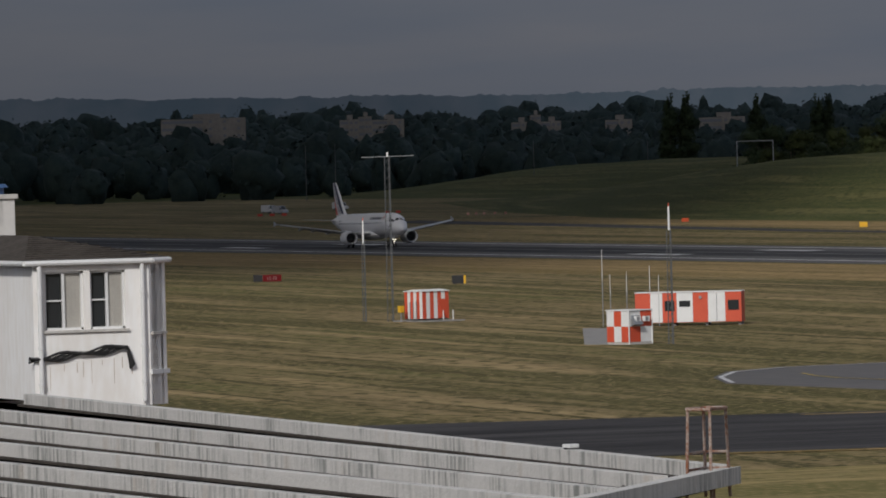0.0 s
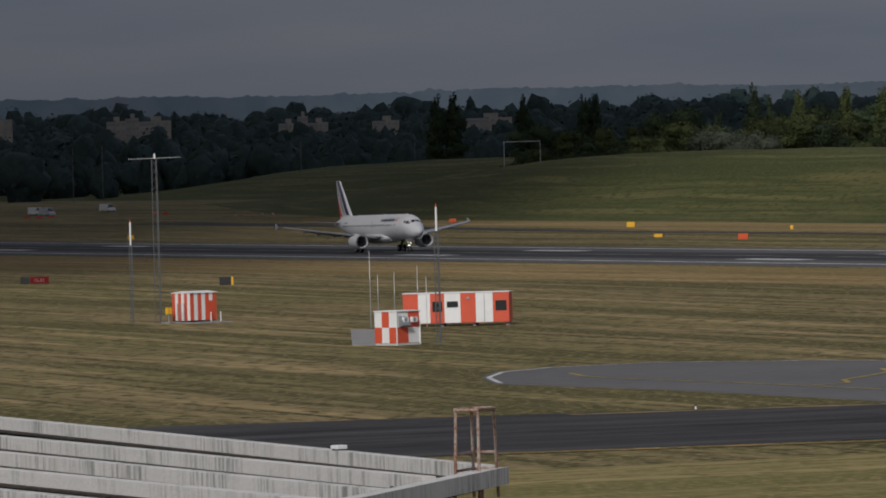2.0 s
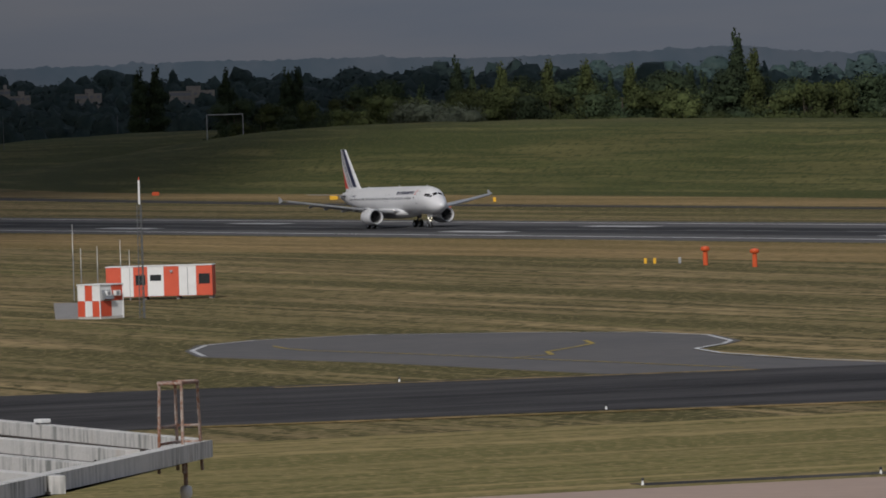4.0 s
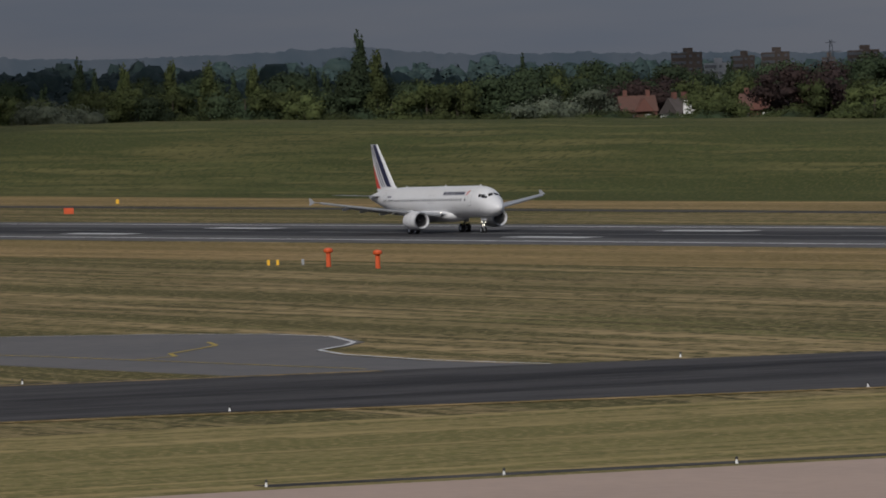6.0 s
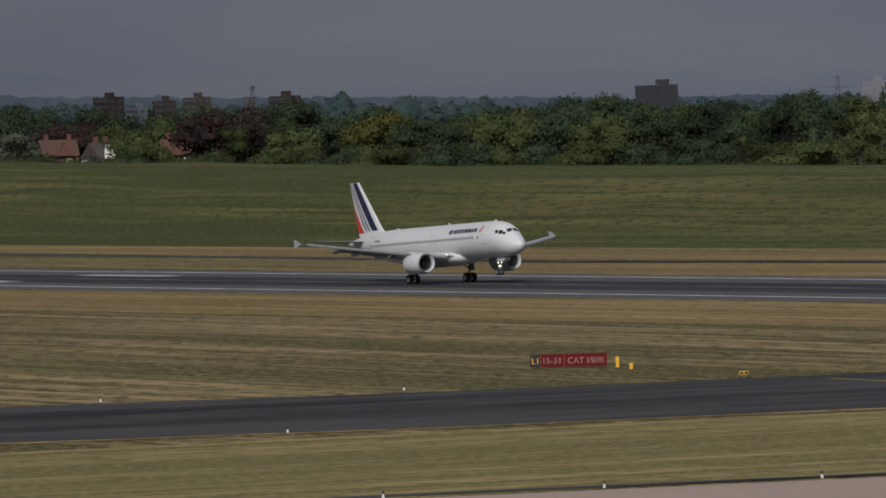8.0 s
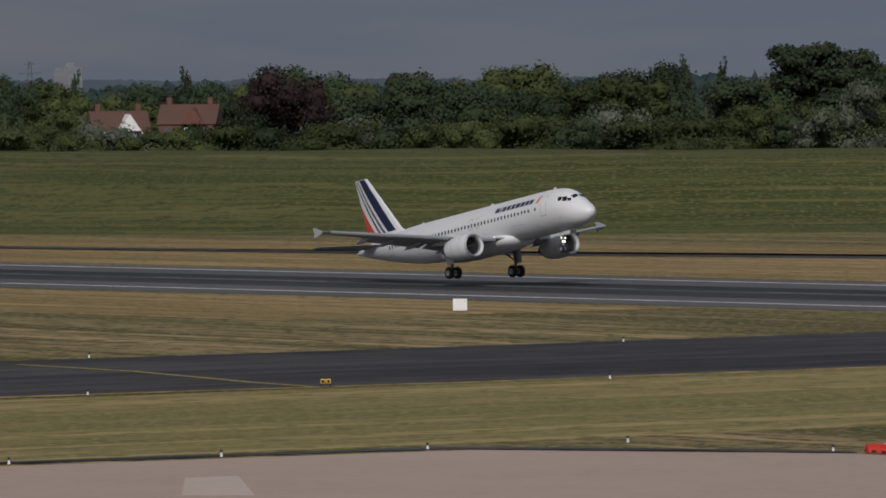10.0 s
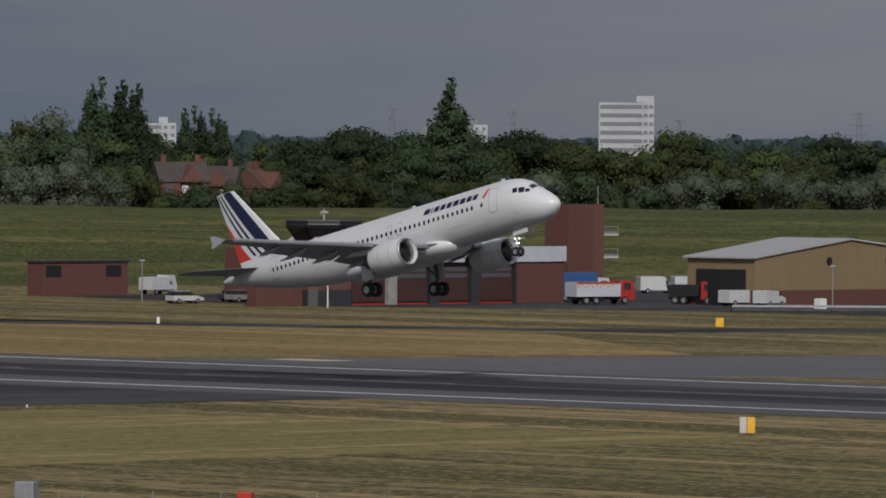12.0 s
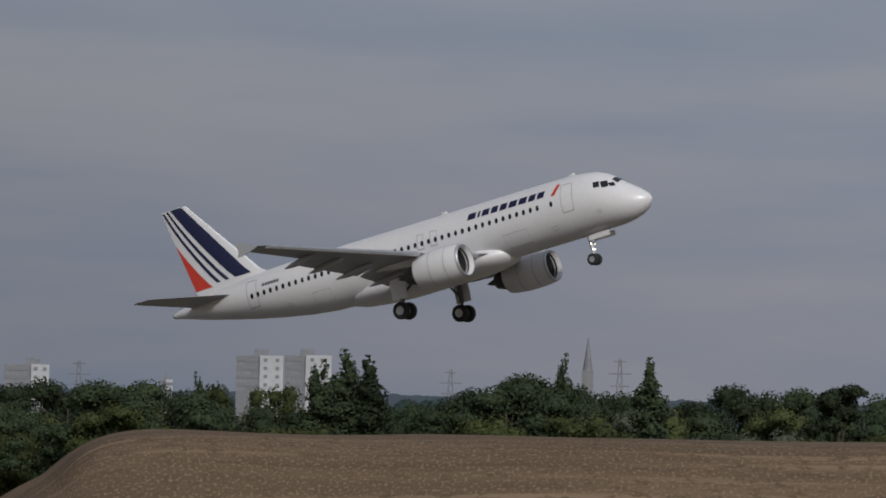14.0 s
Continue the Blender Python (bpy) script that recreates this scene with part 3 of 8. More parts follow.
        lathe(bm, [(5.9, 0.86), (6.05, 0.90), (6.32, 0.96), (6.42, 1.02), (6.36, 1.08), (6.15, 1.13), (5.6, 1.19), (4.9, 1.22), (4.0, 1.20), (3.3, 1.12), (2.85, 1.03), (2.85, 0.96), (3.3, 0.9)], m=em)
        nac = part("nacelle", bm, SKIN, plane, "white engine nacelle", smooth=True, auto=60)
        bm = new_bm()
        lathe(bm, [(6.04, 0.905), (6.32, 0.965), (6.427, 1.02), (6.36, 1.088), (6.22, 1.122)], m=em)
        part("inlet_lip", bm, METAL, nac, "bare metal inlet lip", smooth=True)
        bm = new_bm()
        lathe(bm, [(6.1, 0.88), (5.4, 0.85), (5.2, 0.85), (5.2, 0.02)], m=em)
        part("inlet_duct", bm, DARK_METAL, nac, "dark inlet duct", smooth=True, auto=40)
        for i in range(18):
            bm = new_bm()
            a = 2 * math.pi * i / 18
            rot = em @ Matrix.Rotation(a, 4, "X")
            loft(bm, [[rot @ Vector((5.28 + dx, dy * r, r)) for dx, dy in ((0.02, -0.02), (0.10, 0.16), (0.08, 0.17), (0.0, -0.01))] for r in (0.24, 0.55, 0.83)])
            part("fan_blade", bm, DARK_METAL, nac)
        bm = new_bm()
        lathe(bm, [(5.75, 0.005), (5.62, 0.10), (5.42, 0.2), (5.24, 0.26)], m=em)
        part("spinner", bm, DARK_METAL, nac, "dark fan spinner", smooth=True)
        bm = new_bm()
        lathe(bm, [(3.3, 0.8), (2.6, 0.72), (1.9, 0.5), (1.85, 0.44), (2.2, 0.34), (1.5, 0.18), (1.1, 0.02)], m=em)
        part("exhaust_cone", bm, DARK_METAL, nac, "dark metal core exhaust", smooth=True, auto=50)
        for xx in (4.15, 5.35):
            bm = new_bm()
            lathe(bm, [(xx, 1.2245), (xx + 0.03, 1.2245)], m=em, seg=36)
            part("nacelle_seam", bm, SEAM, nac)
        bm = new_bm()
        yy = side * 5.75
        loft(bm, [[Vector((a, yy - w, z0)), Vector((a, yy + w, z0)), Vector((b, yy + w, z1)), Vector((b, yy - w, z1))] for a, b, z0, z1, w in ((5.3, 3.4, 2.98, 3.02, 0.03), (4.6, 3.2, 2.95, 3.22, 0.17), (2.6, 2.2, 2.4, 3.1, 0.2), (0.6, 0.4, 2.62, 2.9, 0.16), (-0.4, -0.4, 2.75, 2.85, 0.03))])
        part("pylon", bm, SKIN, plane, "white engine pylon", smooth=True, auto=30)
        # tailplane
        bm = new_bm()
        wing_mesh(bm, [(0.3, -13.9, 4.2, 4.98, 0.34), (0.9, -14.3, 3.75, 5.0, 0.32), (3.5, -16.0, 2.6, 5.18, 0.22), (6.0, -17.55, 1.55, 5.34, 0.14), (6.22, -17.8, 1.2, 5.36, 0.08)], side, 8)
        part("tailplane", bm, WING_GREY, plane, "grey tailplane", smooth=True, auto=50)
        bm = new_bm()
        tube(bm, (NOSE - 12.6, side * 2.28, 2.62), (NOSE - 12.72, side * 2.28, 2.62), 0.12)
        part("wing_root_light", bm, LAMP, plane, "lit landing light in the wing root")
    # fin with stripes
    bm = new_bm()
    nu = [0, 0.02, 0.06, 0.14, 0.25, 0.4, 0.55, 0.7, 0.85, 1.0]
    loft(bm, [[fin_pt(u, v, 1) for u in nu] + [fin_pt(u, v, -1) for u in reversed(nu[1:-1])] for v in (0, 0.06, 0.12, 0.3, 0.5, 0.75, 0.97, 1.0)])
    fin = part("tail_fin", bm, SKIN, plane, "white tail fin with blue and red stripes", smooth=True, auto=40)
    for side in (-1, 1):
        for ua, ub, uc, ud, v0, v1, m, lab in ((0.15, 0.38, 0.15, 0.60, 0.10, 0.995, NAVY, "broad navy stripe"), (0.465, 0.525, 0.71, 0.79, 0.10, 0.99, NAVY, "narrow navy stripe"), (0.60, 0.655, 0.88, 0.95, 0.10, 0.985, NAVY, "narrow navy stripe"), (0.745, 0.995, 0.985, 0.996, 0.07, 0.60, RED, "red stripe")):
            bm = new_bm()
            n = 10
            g = []
            for i in range(n + 1):
                v, q = v0 + (v1 - v0) * i / n, i / n
                a, b = ua + (uc - ua) * q, ub + (ud - ub) * q
                g.append([bm.verts.new(fin_pt(a + (b - a) * j / 4, v, side, 0.014)) for j in range(5)])
            for i in range(n):
                for j in range(4):
                    bm.faces.new((g[i][j], g[i + 1][j], g[i + 1][j + 1], g[i][j + 1]))
            part("fin_stripe", bm, m, fin, lab)
    for s, h in ((5.2, 0.16), (15.2, 0.2), (26.5, 0.14)):
        bm = new_bm()
        loft(bm, [[Vector((NOSE - s - k, y, z)) for k, y in ((0, 0), (0.2, 0.03), (0.45, 0), (0.2, -0.03))] for z in (6.08, 6.14 + h)])
        part("blade_antenna", bm, SKIN, plane)
    bm = new_bm()
    tube(bm, (-19.7, 0, 4.87), (-19.95, 0, 4.89), 0.17, 0.14, 14)
    part("apu_exhaust", bm, DARK_METAL, plane, "dark tail cone exhaust")

    def wheel(parent, x, y, r, w):
        bm = new_bm()
        m4 = Matrix.Translation((x, y, r)) @ Matrix.Rotation(radians(90), 4, "Z")
        lathe(bm, [(-w / 2, r * 0.5), (-w / 2, r * 0.86), (-w * 0.36, r * 0.97), (-w * 0.15, r), (w * 0.15, r), (w * 0.36, r * 0.97), (w / 2, r * 0.86), (w / 2, r * 0.5)], m=m4, seg=28)
        wl2 = part("wheel", bm, TYRE, parent, "black tyre", smooth=True, auto=40)
        bm = new_bm()
        lathe(bm, [(-w * 0.42, 0.01), (-w * 0.42, r * 0.3), (-w * 0.5, r * 0.5), (w * 0.5, r * 0.5), (w * 0.42, r * 0.3), (w * 0.42, 0.01)], m=m4, seg=20)
        part("rim", bm, METAL, wl2, "metal wheel rim", smooth=True, auto=40)

    gears = []
    for side in (-1, 1):
        bm = new_bm()
        y = side * 3.795
        tube(bm, (0.0, y, 0.58), (0.02, y, 1.5), 0.10)
        tube(bm, (0.02, y, 1.35), (0.08, y - side * 0.05, 2.9), 0.16)
        tube(bm, (0.03, y, 1.6), (0.1, side * 2.3, 2.5), 0.08)
        tube(bm, (0.0, y - 0.5, 0.585), (0.0, y + 0.5, 0.585), 0.09)
        tube(bm, (-0.18, y, 0.75), (-0.32, y, 1.15), 0.04)
        tube(bm, (-0.32, y, 1.15), (-0.1, y, 1.5), 0.04)
        g = part("main_gear", bm, DARK_METAL, plane, "main landing gear leg", smooth=True, auto=40)
        wheel(g, 0, y - 0.46, 0.585, 0.42)
        wheel(g, 0, y + 0.46, 0.585, 0.42)
        bm = new_bm()
        box(bm, -0.55, y + side * 0.26, 1.35, 0.6, y + side * 0.32, 2.75)
        part("gear_door", bm, SKIN, g, "white gear door")
        gears.append(g)
    nx = NOSE - 5.07
    bm = new_bm()
    tube(bm, (nx, 0, 0.4), (nx + 0.02, 0, 1.2), 0.07)
    tube(bm, (nx + 0.02, 0, 1.0), (nx - 0.1, 0, 2.2), 0.11)
    tube(bm, (nx, 0, 1.3), (nx + 1.0, 0, 2.0), 0.05)
    tube(bm, (nx, -0.32, 0.395), (nx, 0.32, 0.395), 0.06)
    box(bm, nx - 0.02, -0.32, 1.36, nx + 0.1, 0.32, 1.44)
    ng = part("nose_gear", bm, METAL, plane, "nose landing gear leg", smooth=True, auto=40)
    for y in (-0.25, 0.25):
        wheel(ng, nx, y, 0.395, 0.24)
        for z in (1.42, 1.05):
            bm = new_bm()
            tube(bm, (nx + 0.1, y * (1.0 if z > 1.2 else 0.5), z), (nx + 0.112, y * (1.0 if z > 1.2 else 0.5), z), 0.07)
            part("taxi_light", bm, LAMP, ng, "lit take-off light")
    for side in (-1, 1):
        bm = new_bm()
        box(bm, nx + 0.1, side * 0.36, 1.62, nx + 1.7, side * 0.39, 1.98)
        part("nose_gear_door", bm, SKIN, plane, "white nose gear door")
    return plane, gears


airliner, main_gears = build_airliner()


# ---- foreground: ribbed concrete roof and lookout room ----
def drip_concrete(name, base, stain):
    """Weathered concrete with dark vertical runs."""
    m = mat(name, base, 0.9, vary=0.12, scale=1.6, fine=10, bump=0.4, color2=tuple(c * 0.82 for c in base))
    nt = m.node_tree
    b = nt.nodes["Principled BSDF"]
    plain = b.inputs["Base Color"].links[0].from_socket
    tc = nt.nodes.new("ShaderNodeTexCoord")
    def field(scale, squash, lo, hi, detail):
        mp = nt.nodes.new("ShaderNodeMapping")
        mp.inputs["Scale"].default_value = (1, 1, squash)
        nt.links.new(tc.outputs["Object"], mp.inputs["Vector"])
        nz = nt.nodes.new("ShaderNodeTexNoise")
        nz.inputs["Scale"].default_value = scale
        nz.inputs["Detail"].default_value = detail
        nt.links.new(mp.outputs["Vector"], nz.inputs["Vector"])
        mr = nt.nodes.new("ShaderNodeMapRange")
        mr.inputs["From Min"].default_value = lo
        mr.inputs["From Max"].default_value = hi
        nt.links.new(nz.outputs["Fac"], mr.inputs["Value"])
        return mr.outputs["Result"]
    # runs come in groups, long and short
    runs, patches, rust = field(7.5, 0.10, 0.44, 0.64, 5), field(0.55, 1, 0.38, 0.62, 3), field(1.3, 0.25, 0.60, 0.80, 4)
    both = nt.nodes.new("ShaderNodeMath")
    both.operation = "MULTIPLY"
    nt.links.new(runs, both.inputs[0])
    nt.links.new(patches, both.inputs[1])
    last = plain
    for fac, col, amount in ((both.outputs[0], stain, 0.85), (rust, (0.40, 0.30, 0.20), 0.45)):
        am = nt.nodes.new("ShaderNodeMath")
        am.operation = "MULTIPLY"
        am.inputs[1].default_value = amount
        nt.links.new(fac, am.inputs[0])
        mx = nt.nodes.new("ShaderNodeMixRGB")
        nt.links.new(am.outputs[0], mx.inputs["Fac"])
        nt.links.new(last, mx.inputs["Color1"])
        mx.inputs["Color2"].default_value = (*col, 1)
        last = mx.outputs["Color"]
    nt.links.new(last, b.inputs["Base Color"])
    return m


CONCRETE = drip_concrete("weathered_concrete", (0.60, 0.58, 0.55), (0.17, 0.18, 0.165))
CONCRETE_TOP = mat("pale_concrete_top", (0.52, 0.50, 0.47), 0.9, vary=0.3, scale=1.5, fine=12, color2=(0.36, 0.34, 0.31), bump=0.3)
ROOF_FELT = mat("dark_roof_felt", (0.050, 0.043, 0.037), 0.95, vary=0.4, scale=1.0, fine=8, color2=(0.085, 0.074, 0.064), spec=0.12)
RENDER_WHITE = mat("white_wall_paint", (0.86, 0.85, 0.83), 0.75, vary=0.22, scale=0.9, fine=6, color2=(0.70, 0.65, 0.58), stretch=(1, 1, 0.25))
FRAME_WHITE = mat("white_window_frame", (0.72, 0.72, 0.71), 0.5, vary=0.15)
PANE = mat("window_glass", (0.03, 0.033, 0.036), 0.05, vary=0.2)
RUST = mat("rusty_painted_steel", (0.34, 0.28, 0.24), 0.8, vary=0.5, scale=3, fine=20, color2=(0.20, 0.075, 0.035))
CABLE = mat("black_cable", (0.02, 0.02, 0.02), 0.7)
BLIND = mat("pale_blind", (0.42, 0.40, 0.36), 0.8, vary=0.2)
BLUE_CAP = mat("blue_metal_cowl", (0.06, 0.13, 0.28), 0.5)

ROOF_Z = 12.86
roof = thing("ribbed_roof", pose(0, 0, ROOF_Z), "weathered concrete roof with parallel upstand ribs and an edge beam", "roof", kind="structure")
bm = new_bm()
f = poly(bm, [(-200, 20, 0.17), (-90, 20, 0.17), (-92, 28.9, 0.17), (-104.6, 38.1, 0.17), (-112.9, 43.5, 0.17), (-116, 43.9, 0.17), (-160, 45.5, 0.17), (-164.3, 45.7, 0.17), (-164.3, 49, 0.17), (-200, 49, 0.17)])
bmesh.ops.solidify(bm, geom=[f], thickness=0.06)
part("slab", bm, ROOF_FELT, roof, "dark felted roof slab")
for k, (xa, ya, x1, y1) in enumerate(((-160.5, 45.4, -113.6, 43.5), (-190, 42.8, -110.8, 41.4), (-190, 40.1, -107.4, 39.4), (-190, 36.6, -104.0, 37.7), (-190, 33.7, -100.6, 35.4), (-190, 31.2, -97.2, 33.3), (-190, 29.0, -93.8, 31.0))):
    # each rib in cast lengths with fine joints
    n = 12
    va, vb = Vector((xa, ya, 0)), Vector((x1, y1, 0))
    L = (vb - va).length
    m4 = Matrix.Translation(va) @ Matrix.Rotation(math.atan2(y1 - ya, x1 - xa), 4, "Z")
    for i in range(n):
        bm = new_bm()
        box(bm, L * i / n, -0.12, 0.173, L * (i + 1) / n - 0.006, 0.12, 0.44, m4, bevel=0.008)
        part("rib", bm, CONCRETE, roof)
    # dark strip standing in for the shadow gap along the rib
    bm = new_bm()
    box(bm, 0, -0.26, 0.173, L, -0.122, 0.215, m4)
    part("rib_flashing", bm, ROOF_FELT, roof, "dark strip added for the shadow gap at the foot of a rib")
bm = new_bm()
a, b = Vector((-112.7, 43.45, 0)), Vector((-91.0, 28.6, 0))
d = (b - a).normalized()
n2 = Vector((d.y, -d.x, 0)) * 0.45
loft(bm, [[p + Vector((0, 0, 0.18)), p + n2 + Vector((0, 0, 0.18)), p + n2 + Vector((0, 0, 0.42)), p + Vector((0, 0, 0.45))] for p in (a, a + d * 4, a + d * 9, a + d * 14, b)])
part("edge_beam", bm, CONCRETE, roof, "stained concrete edge beam")
bm = new_bm()
box(bm, -190, 22, -12.86, -128, 34, 0.10)
part("hall_wall", bm, CONCRETE, roof, "plain hall walls under the roof")
dome = thing("dome_camera", pose(*(a + d * 0.75 + n2 * 0.6)[:2], ROOF_Z + 0.18), "white dome camera hanging on a stem under the roof edge", "camera")
bm = new_bm()
tube(bm, (0, 0, 0.0), (0, 0, -0.42), 0.035)
part("stem", bm, RUST, dome)
bm = new_bm()
lathe(bm, [(0.40, 0.03), (0.42, 0.09), (0.52, 0.10), (0.60, 0.075), (0.64, 0.01)], m=Matrix.Rotation(radians(90), 4, "Y"), seg=16)
part("housing", bm, FRAME_WHITE, dome, smooth=True)
bm = new_bm()
for i in range(40):
    random.seed(i)
    u = random.random() * 22
    p = a + d * u + n2 * (1.3 + random.random() * 1.5)
    bmesh.ops.create_icosphere(bm, subdivisions=1, radius=0.05 + random.random() * 0.09, matrix=Matrix.Translation((p.x, p.y, 0.2)))
part("moss_clumps", bm, ROOF_FELT, roof, "dark debris along the gutter")

# access ladder frame at the roof's end
lad = thing("access_frame", pose(-112.3, 42.75, ROOF_Z + 0.42, 0, 0, -38), "rusty steel access frame standing on the roof edge", "ladder")
for sx, sy in ((-1, -1), (1, -1), (-1, 1), (1, 1)):
    bm = new_bm()
    tube(bm, (sx * 0.5, sy * 0.2, -0.43), (sx * 0.42, sy * 0.18, 0.98), 0.027, 0.024, 8)
    part("post", bm, RUST, lad)
for sy in (-1, 1):
    bm = new_bm()
    tube(bm, (-0.46, sy * 0.18, 0.96), (0.46, sy * 0.18, 0.98), 0.028)
    part("top_rail", bm, RUST, lad)
for sx in (-1, 1):
    bm = new_bm()
    tube(bm, (sx * 0.44, -0.18, 0.97), (sx * 0.44, 0.18, 0.97), 0.026)
    part("top_rail", bm, RUST, lad)
for z in (0.02, 0.28):
    bm = new_bm()
    tube(bm, (-0.49, -0.2, z), (-0.49, 0.2, z), 0.022)
    tube(bm, (-0.49, -0.2, z), (0.48, -0.2, z), 0.022)
    part("rung", bm, RUST, lad)
flood = thing("floodlight", pose(-121.6, 43.83, ROOF_Z + 0.44, 0, 0, 20), "small white floodlight fixed on the concrete rib", "lamp")
bm = new_bm()
box(bm, -0.10, -0.11, 0.02, 0.10, 0.11, 0.09, bevel=0.02)
part("housing", bm, FRAME_WHITE, flood)
bm = new_bm()
box(bm, -0.03, -0.125, 0.0, 0.03, 0.125, 0.03)
part("bracket", bm, DARK_METAL, flood, "dark bracket")

# lookout room
lk = thing("lookout_room", pose(-163.5, 46.4, ROOF_Z), "white-painted rooftop lookout room with metal casement windows", "building", kind="structure")


def wall_with_openings(name, a, b, z0, z1, holes, parent, material, thick=0.22, label=""):
    """An upright wall from a to b; holes: (from, to, sill, head) along it. The outside is on the right of a to b."""
    a, b = Vector((*a, 0)), Vector((*b, 0))
    L = (b - a).length
    d = (b - a) / L
    nrm = Vector((-d.y, d.x, 0))
    bm = new_bm()
    m4 = Matrix((( d.x, nrm.x, 0, a.x), (d.y, nrm.y, 0, a.y), (0, 0, 1, 0), (0, 0, 0, 1)))
    xs = 0.0
    for h0, h1, s, t in sorted(holes):
        box(bm, xs, 0, z0, h0, thick, z1, m4)
        if s > z0:
            box(bm, h0, 0, z0, h1, thick, s, m4)
        if t < z1:
            box(bm, h0, 0, t, h1, thick, z1, m4)
        xs = h1
    box(bm, xs, 0, z0, L, thick, z1, m4)
    return part(name, bm, material, parent, label), m4


def casement(parent, m4, x0, x1, z0, z1, cols=2, bars=1, depth=0.12, frame_mat=None, blind=True, fr=0.05):
    frame_mat = frame_mat or FRAME_WHITE
    bm = new_bm()
    for a, b, c, d2 in ((x0, x0 + fr, z0, z1), (x1 - fr, x1, z0, z1), (x0, x1, z0, z0 + fr), (x0, x1, z1 - fr, z1)):
        box(bm, a, depth - 0.05, c, b, depth + 0.02, d2, m4)
    for i in range(1, cols):
        xx = x0 + (x1 - x0) * i / cols
        box(bm, xx - fr * 0.6, depth - 0.045, z0, xx + fr * 0.6, depth + 0.015, z1, m4)
    for j in range(1, bars + 1):
        zz = z0 + (z1 - z0) * j / (bars + 1)
        box(bm, x0, depth - 0.03, zz - fr * 0.35, x0 + (x1 - x0) / cols, depth + 0.005, zz + fr * 0.35, m4)
    w = part("window", bm, frame_mat, parent, "white metal casement window")
    for i in range(cols):
        bm = new_bm()
        a, b = x0 + (x1 - x0) * i / cols + fr, x0 + (x1 - x0) * (i + 1) / cols - fr
        box(bm, a, depth + 0.02, z0 + fr, b, depth + 0.03, z1 - fr, m4)
        part("pane", bm, PANE, w)
        if i == cols - 1:
            bm = new_bm()
            for k in range(7):
                q = a + (b - a) * k / 7
                box(bm, q, depth + 0.012 - 0.004 * (k % 2), z0 + fr, q + (b - a) / 7.4, depth + 0.0185, z1 - fr, m4)
            part("blind", bm, BLIND, w, "pale vertical blind")
    bm = new_bm()
    box(bm, x0 - 0.06, -0.06, z0 - 0.06, x1 + 0.06, 0.1, z0 - 0.003, m4)
    part("sill", bm, CONCRETE_TOP, w, "stained concrete sill")
    return w


H1 = 3.15  # eave height over the slab
P = [(0, 0), (0.0, 2.68), (-0.55, 3.22), (-12, 3.22), (-12, 0)]
wl1, m1 = wall_with_openings("wall", P[0], P[1], 0, H1, [(0.27, 1.17, 1.72, 3.02), (1.32, 2.13, 1.72, 3.02)], lk, RENDER_WHITE)
casement(lk, m1, 0.27, 1.17, 1.72, 3.02)
casement(lk, m1, 1.32, 2.13, 1.72, 3.02)
wl2, m2 = wall_with_openings("wall", P[1], P[2], 0, H1, [(0.10, 0.66, 1.62, 3.05), (0.06, 0.62, 0.0, 0.62)], lk, RENDER_WHITE)
casement(lk, m2, 0.10, 0.66, 1.62, 3.05, cols=2, depth=0.055)
bm = new_bm()
box(bm, 0.08, 0.12, 0.0, 0.60, 0.16, 0.62, m2)
part("louvre_panel", bm, DARK_METAL, lk, "dark ventilation panel")
bm = new_bm()
box(bm, -0.03, -0.05, 0.68, 0.82, -0.003, 0.78, m2)
part("ledge", bm, FRAME_WHITE, lk)
wall_with_openings("wall", P[2], P[3], 0, H1, [], lk, RENDER_WHITE)
wall_with_openings("wall", P[3], P[4], 0, H1, [], lk, RENDER_WHITE)
wall_with_openings("wall", P[4], (-0.224, 0), 0, H1, [], lk, RENDER_WHITE)
bm = new_bm()
box(bm, -11.5, 0.3, 0.02, -0.4, 2.6, 0.1)
part("floor", bm, DARK_METAL, lk)
bm = new_bm()
eave = [(0.12, -0.2), (0.12, 2.73), (-0.5, 3.32), (-12.2, 3.32), (-12.2, -0.2)]
ap = [(-5.5, 1.5), (-5.6, 1.55), (-5.7, 1.6), (-10, 1.6), (-10, 1.5)]
loft(bm, [[Vector((x, y, H1 + 0.003)) for x, y in eave], [Vector((x, y, H1 + 0.12)) for x, y in eave], [Vector((x, y, H1 + 0.62)) for x, y in ap]])
part("roof_cover", bm, ROOF_FELT, lk, "dark felted hipped roof")
for k in range(1, 12):
    u = k / 12
    pq = [Vector((*e, H1 + 0.12)).lerp(Vector((*a2, H1 + 0.62)), u) + Vector((0, 0, 0.012)) for e, a2 in zip(eave[:3], ap[:3])]
    for p0, p1 in zip(pq, pq[1:]):
        bm = new_bm()
        tube(bm, p0, p1, 0.016, seg=5)
        part("roof_batten", bm, ROOF_FELT, lk)
for i in range(5):
    p, q = eave[i], eave[(i + 1) % 5]
    bm = new_bm()
    tube(bm, (p[0], p[1], H1 + 0.06), (q[0], q[1], H1 + 0.06), 0.06, 0.06, 8)
    part("gutter", bm, FRAME_WHITE, lk, "white gutter")
for yy, r in ((0.13, 0.055), (2.50, 0.05)):
    bm = new_bm()
    tube(bm, (0.09, yy, 0.1), (0.09, yy, H1), r)
    for z in (0.5, 1.3, 2.5):
        tube(bm, (0.09, yy, z), (0.09, yy, z + 0.06), r * 1.3)
    part("downpipe", bm, FRAME_WHITE, lk, "white downpipe")
bm = new_bm()
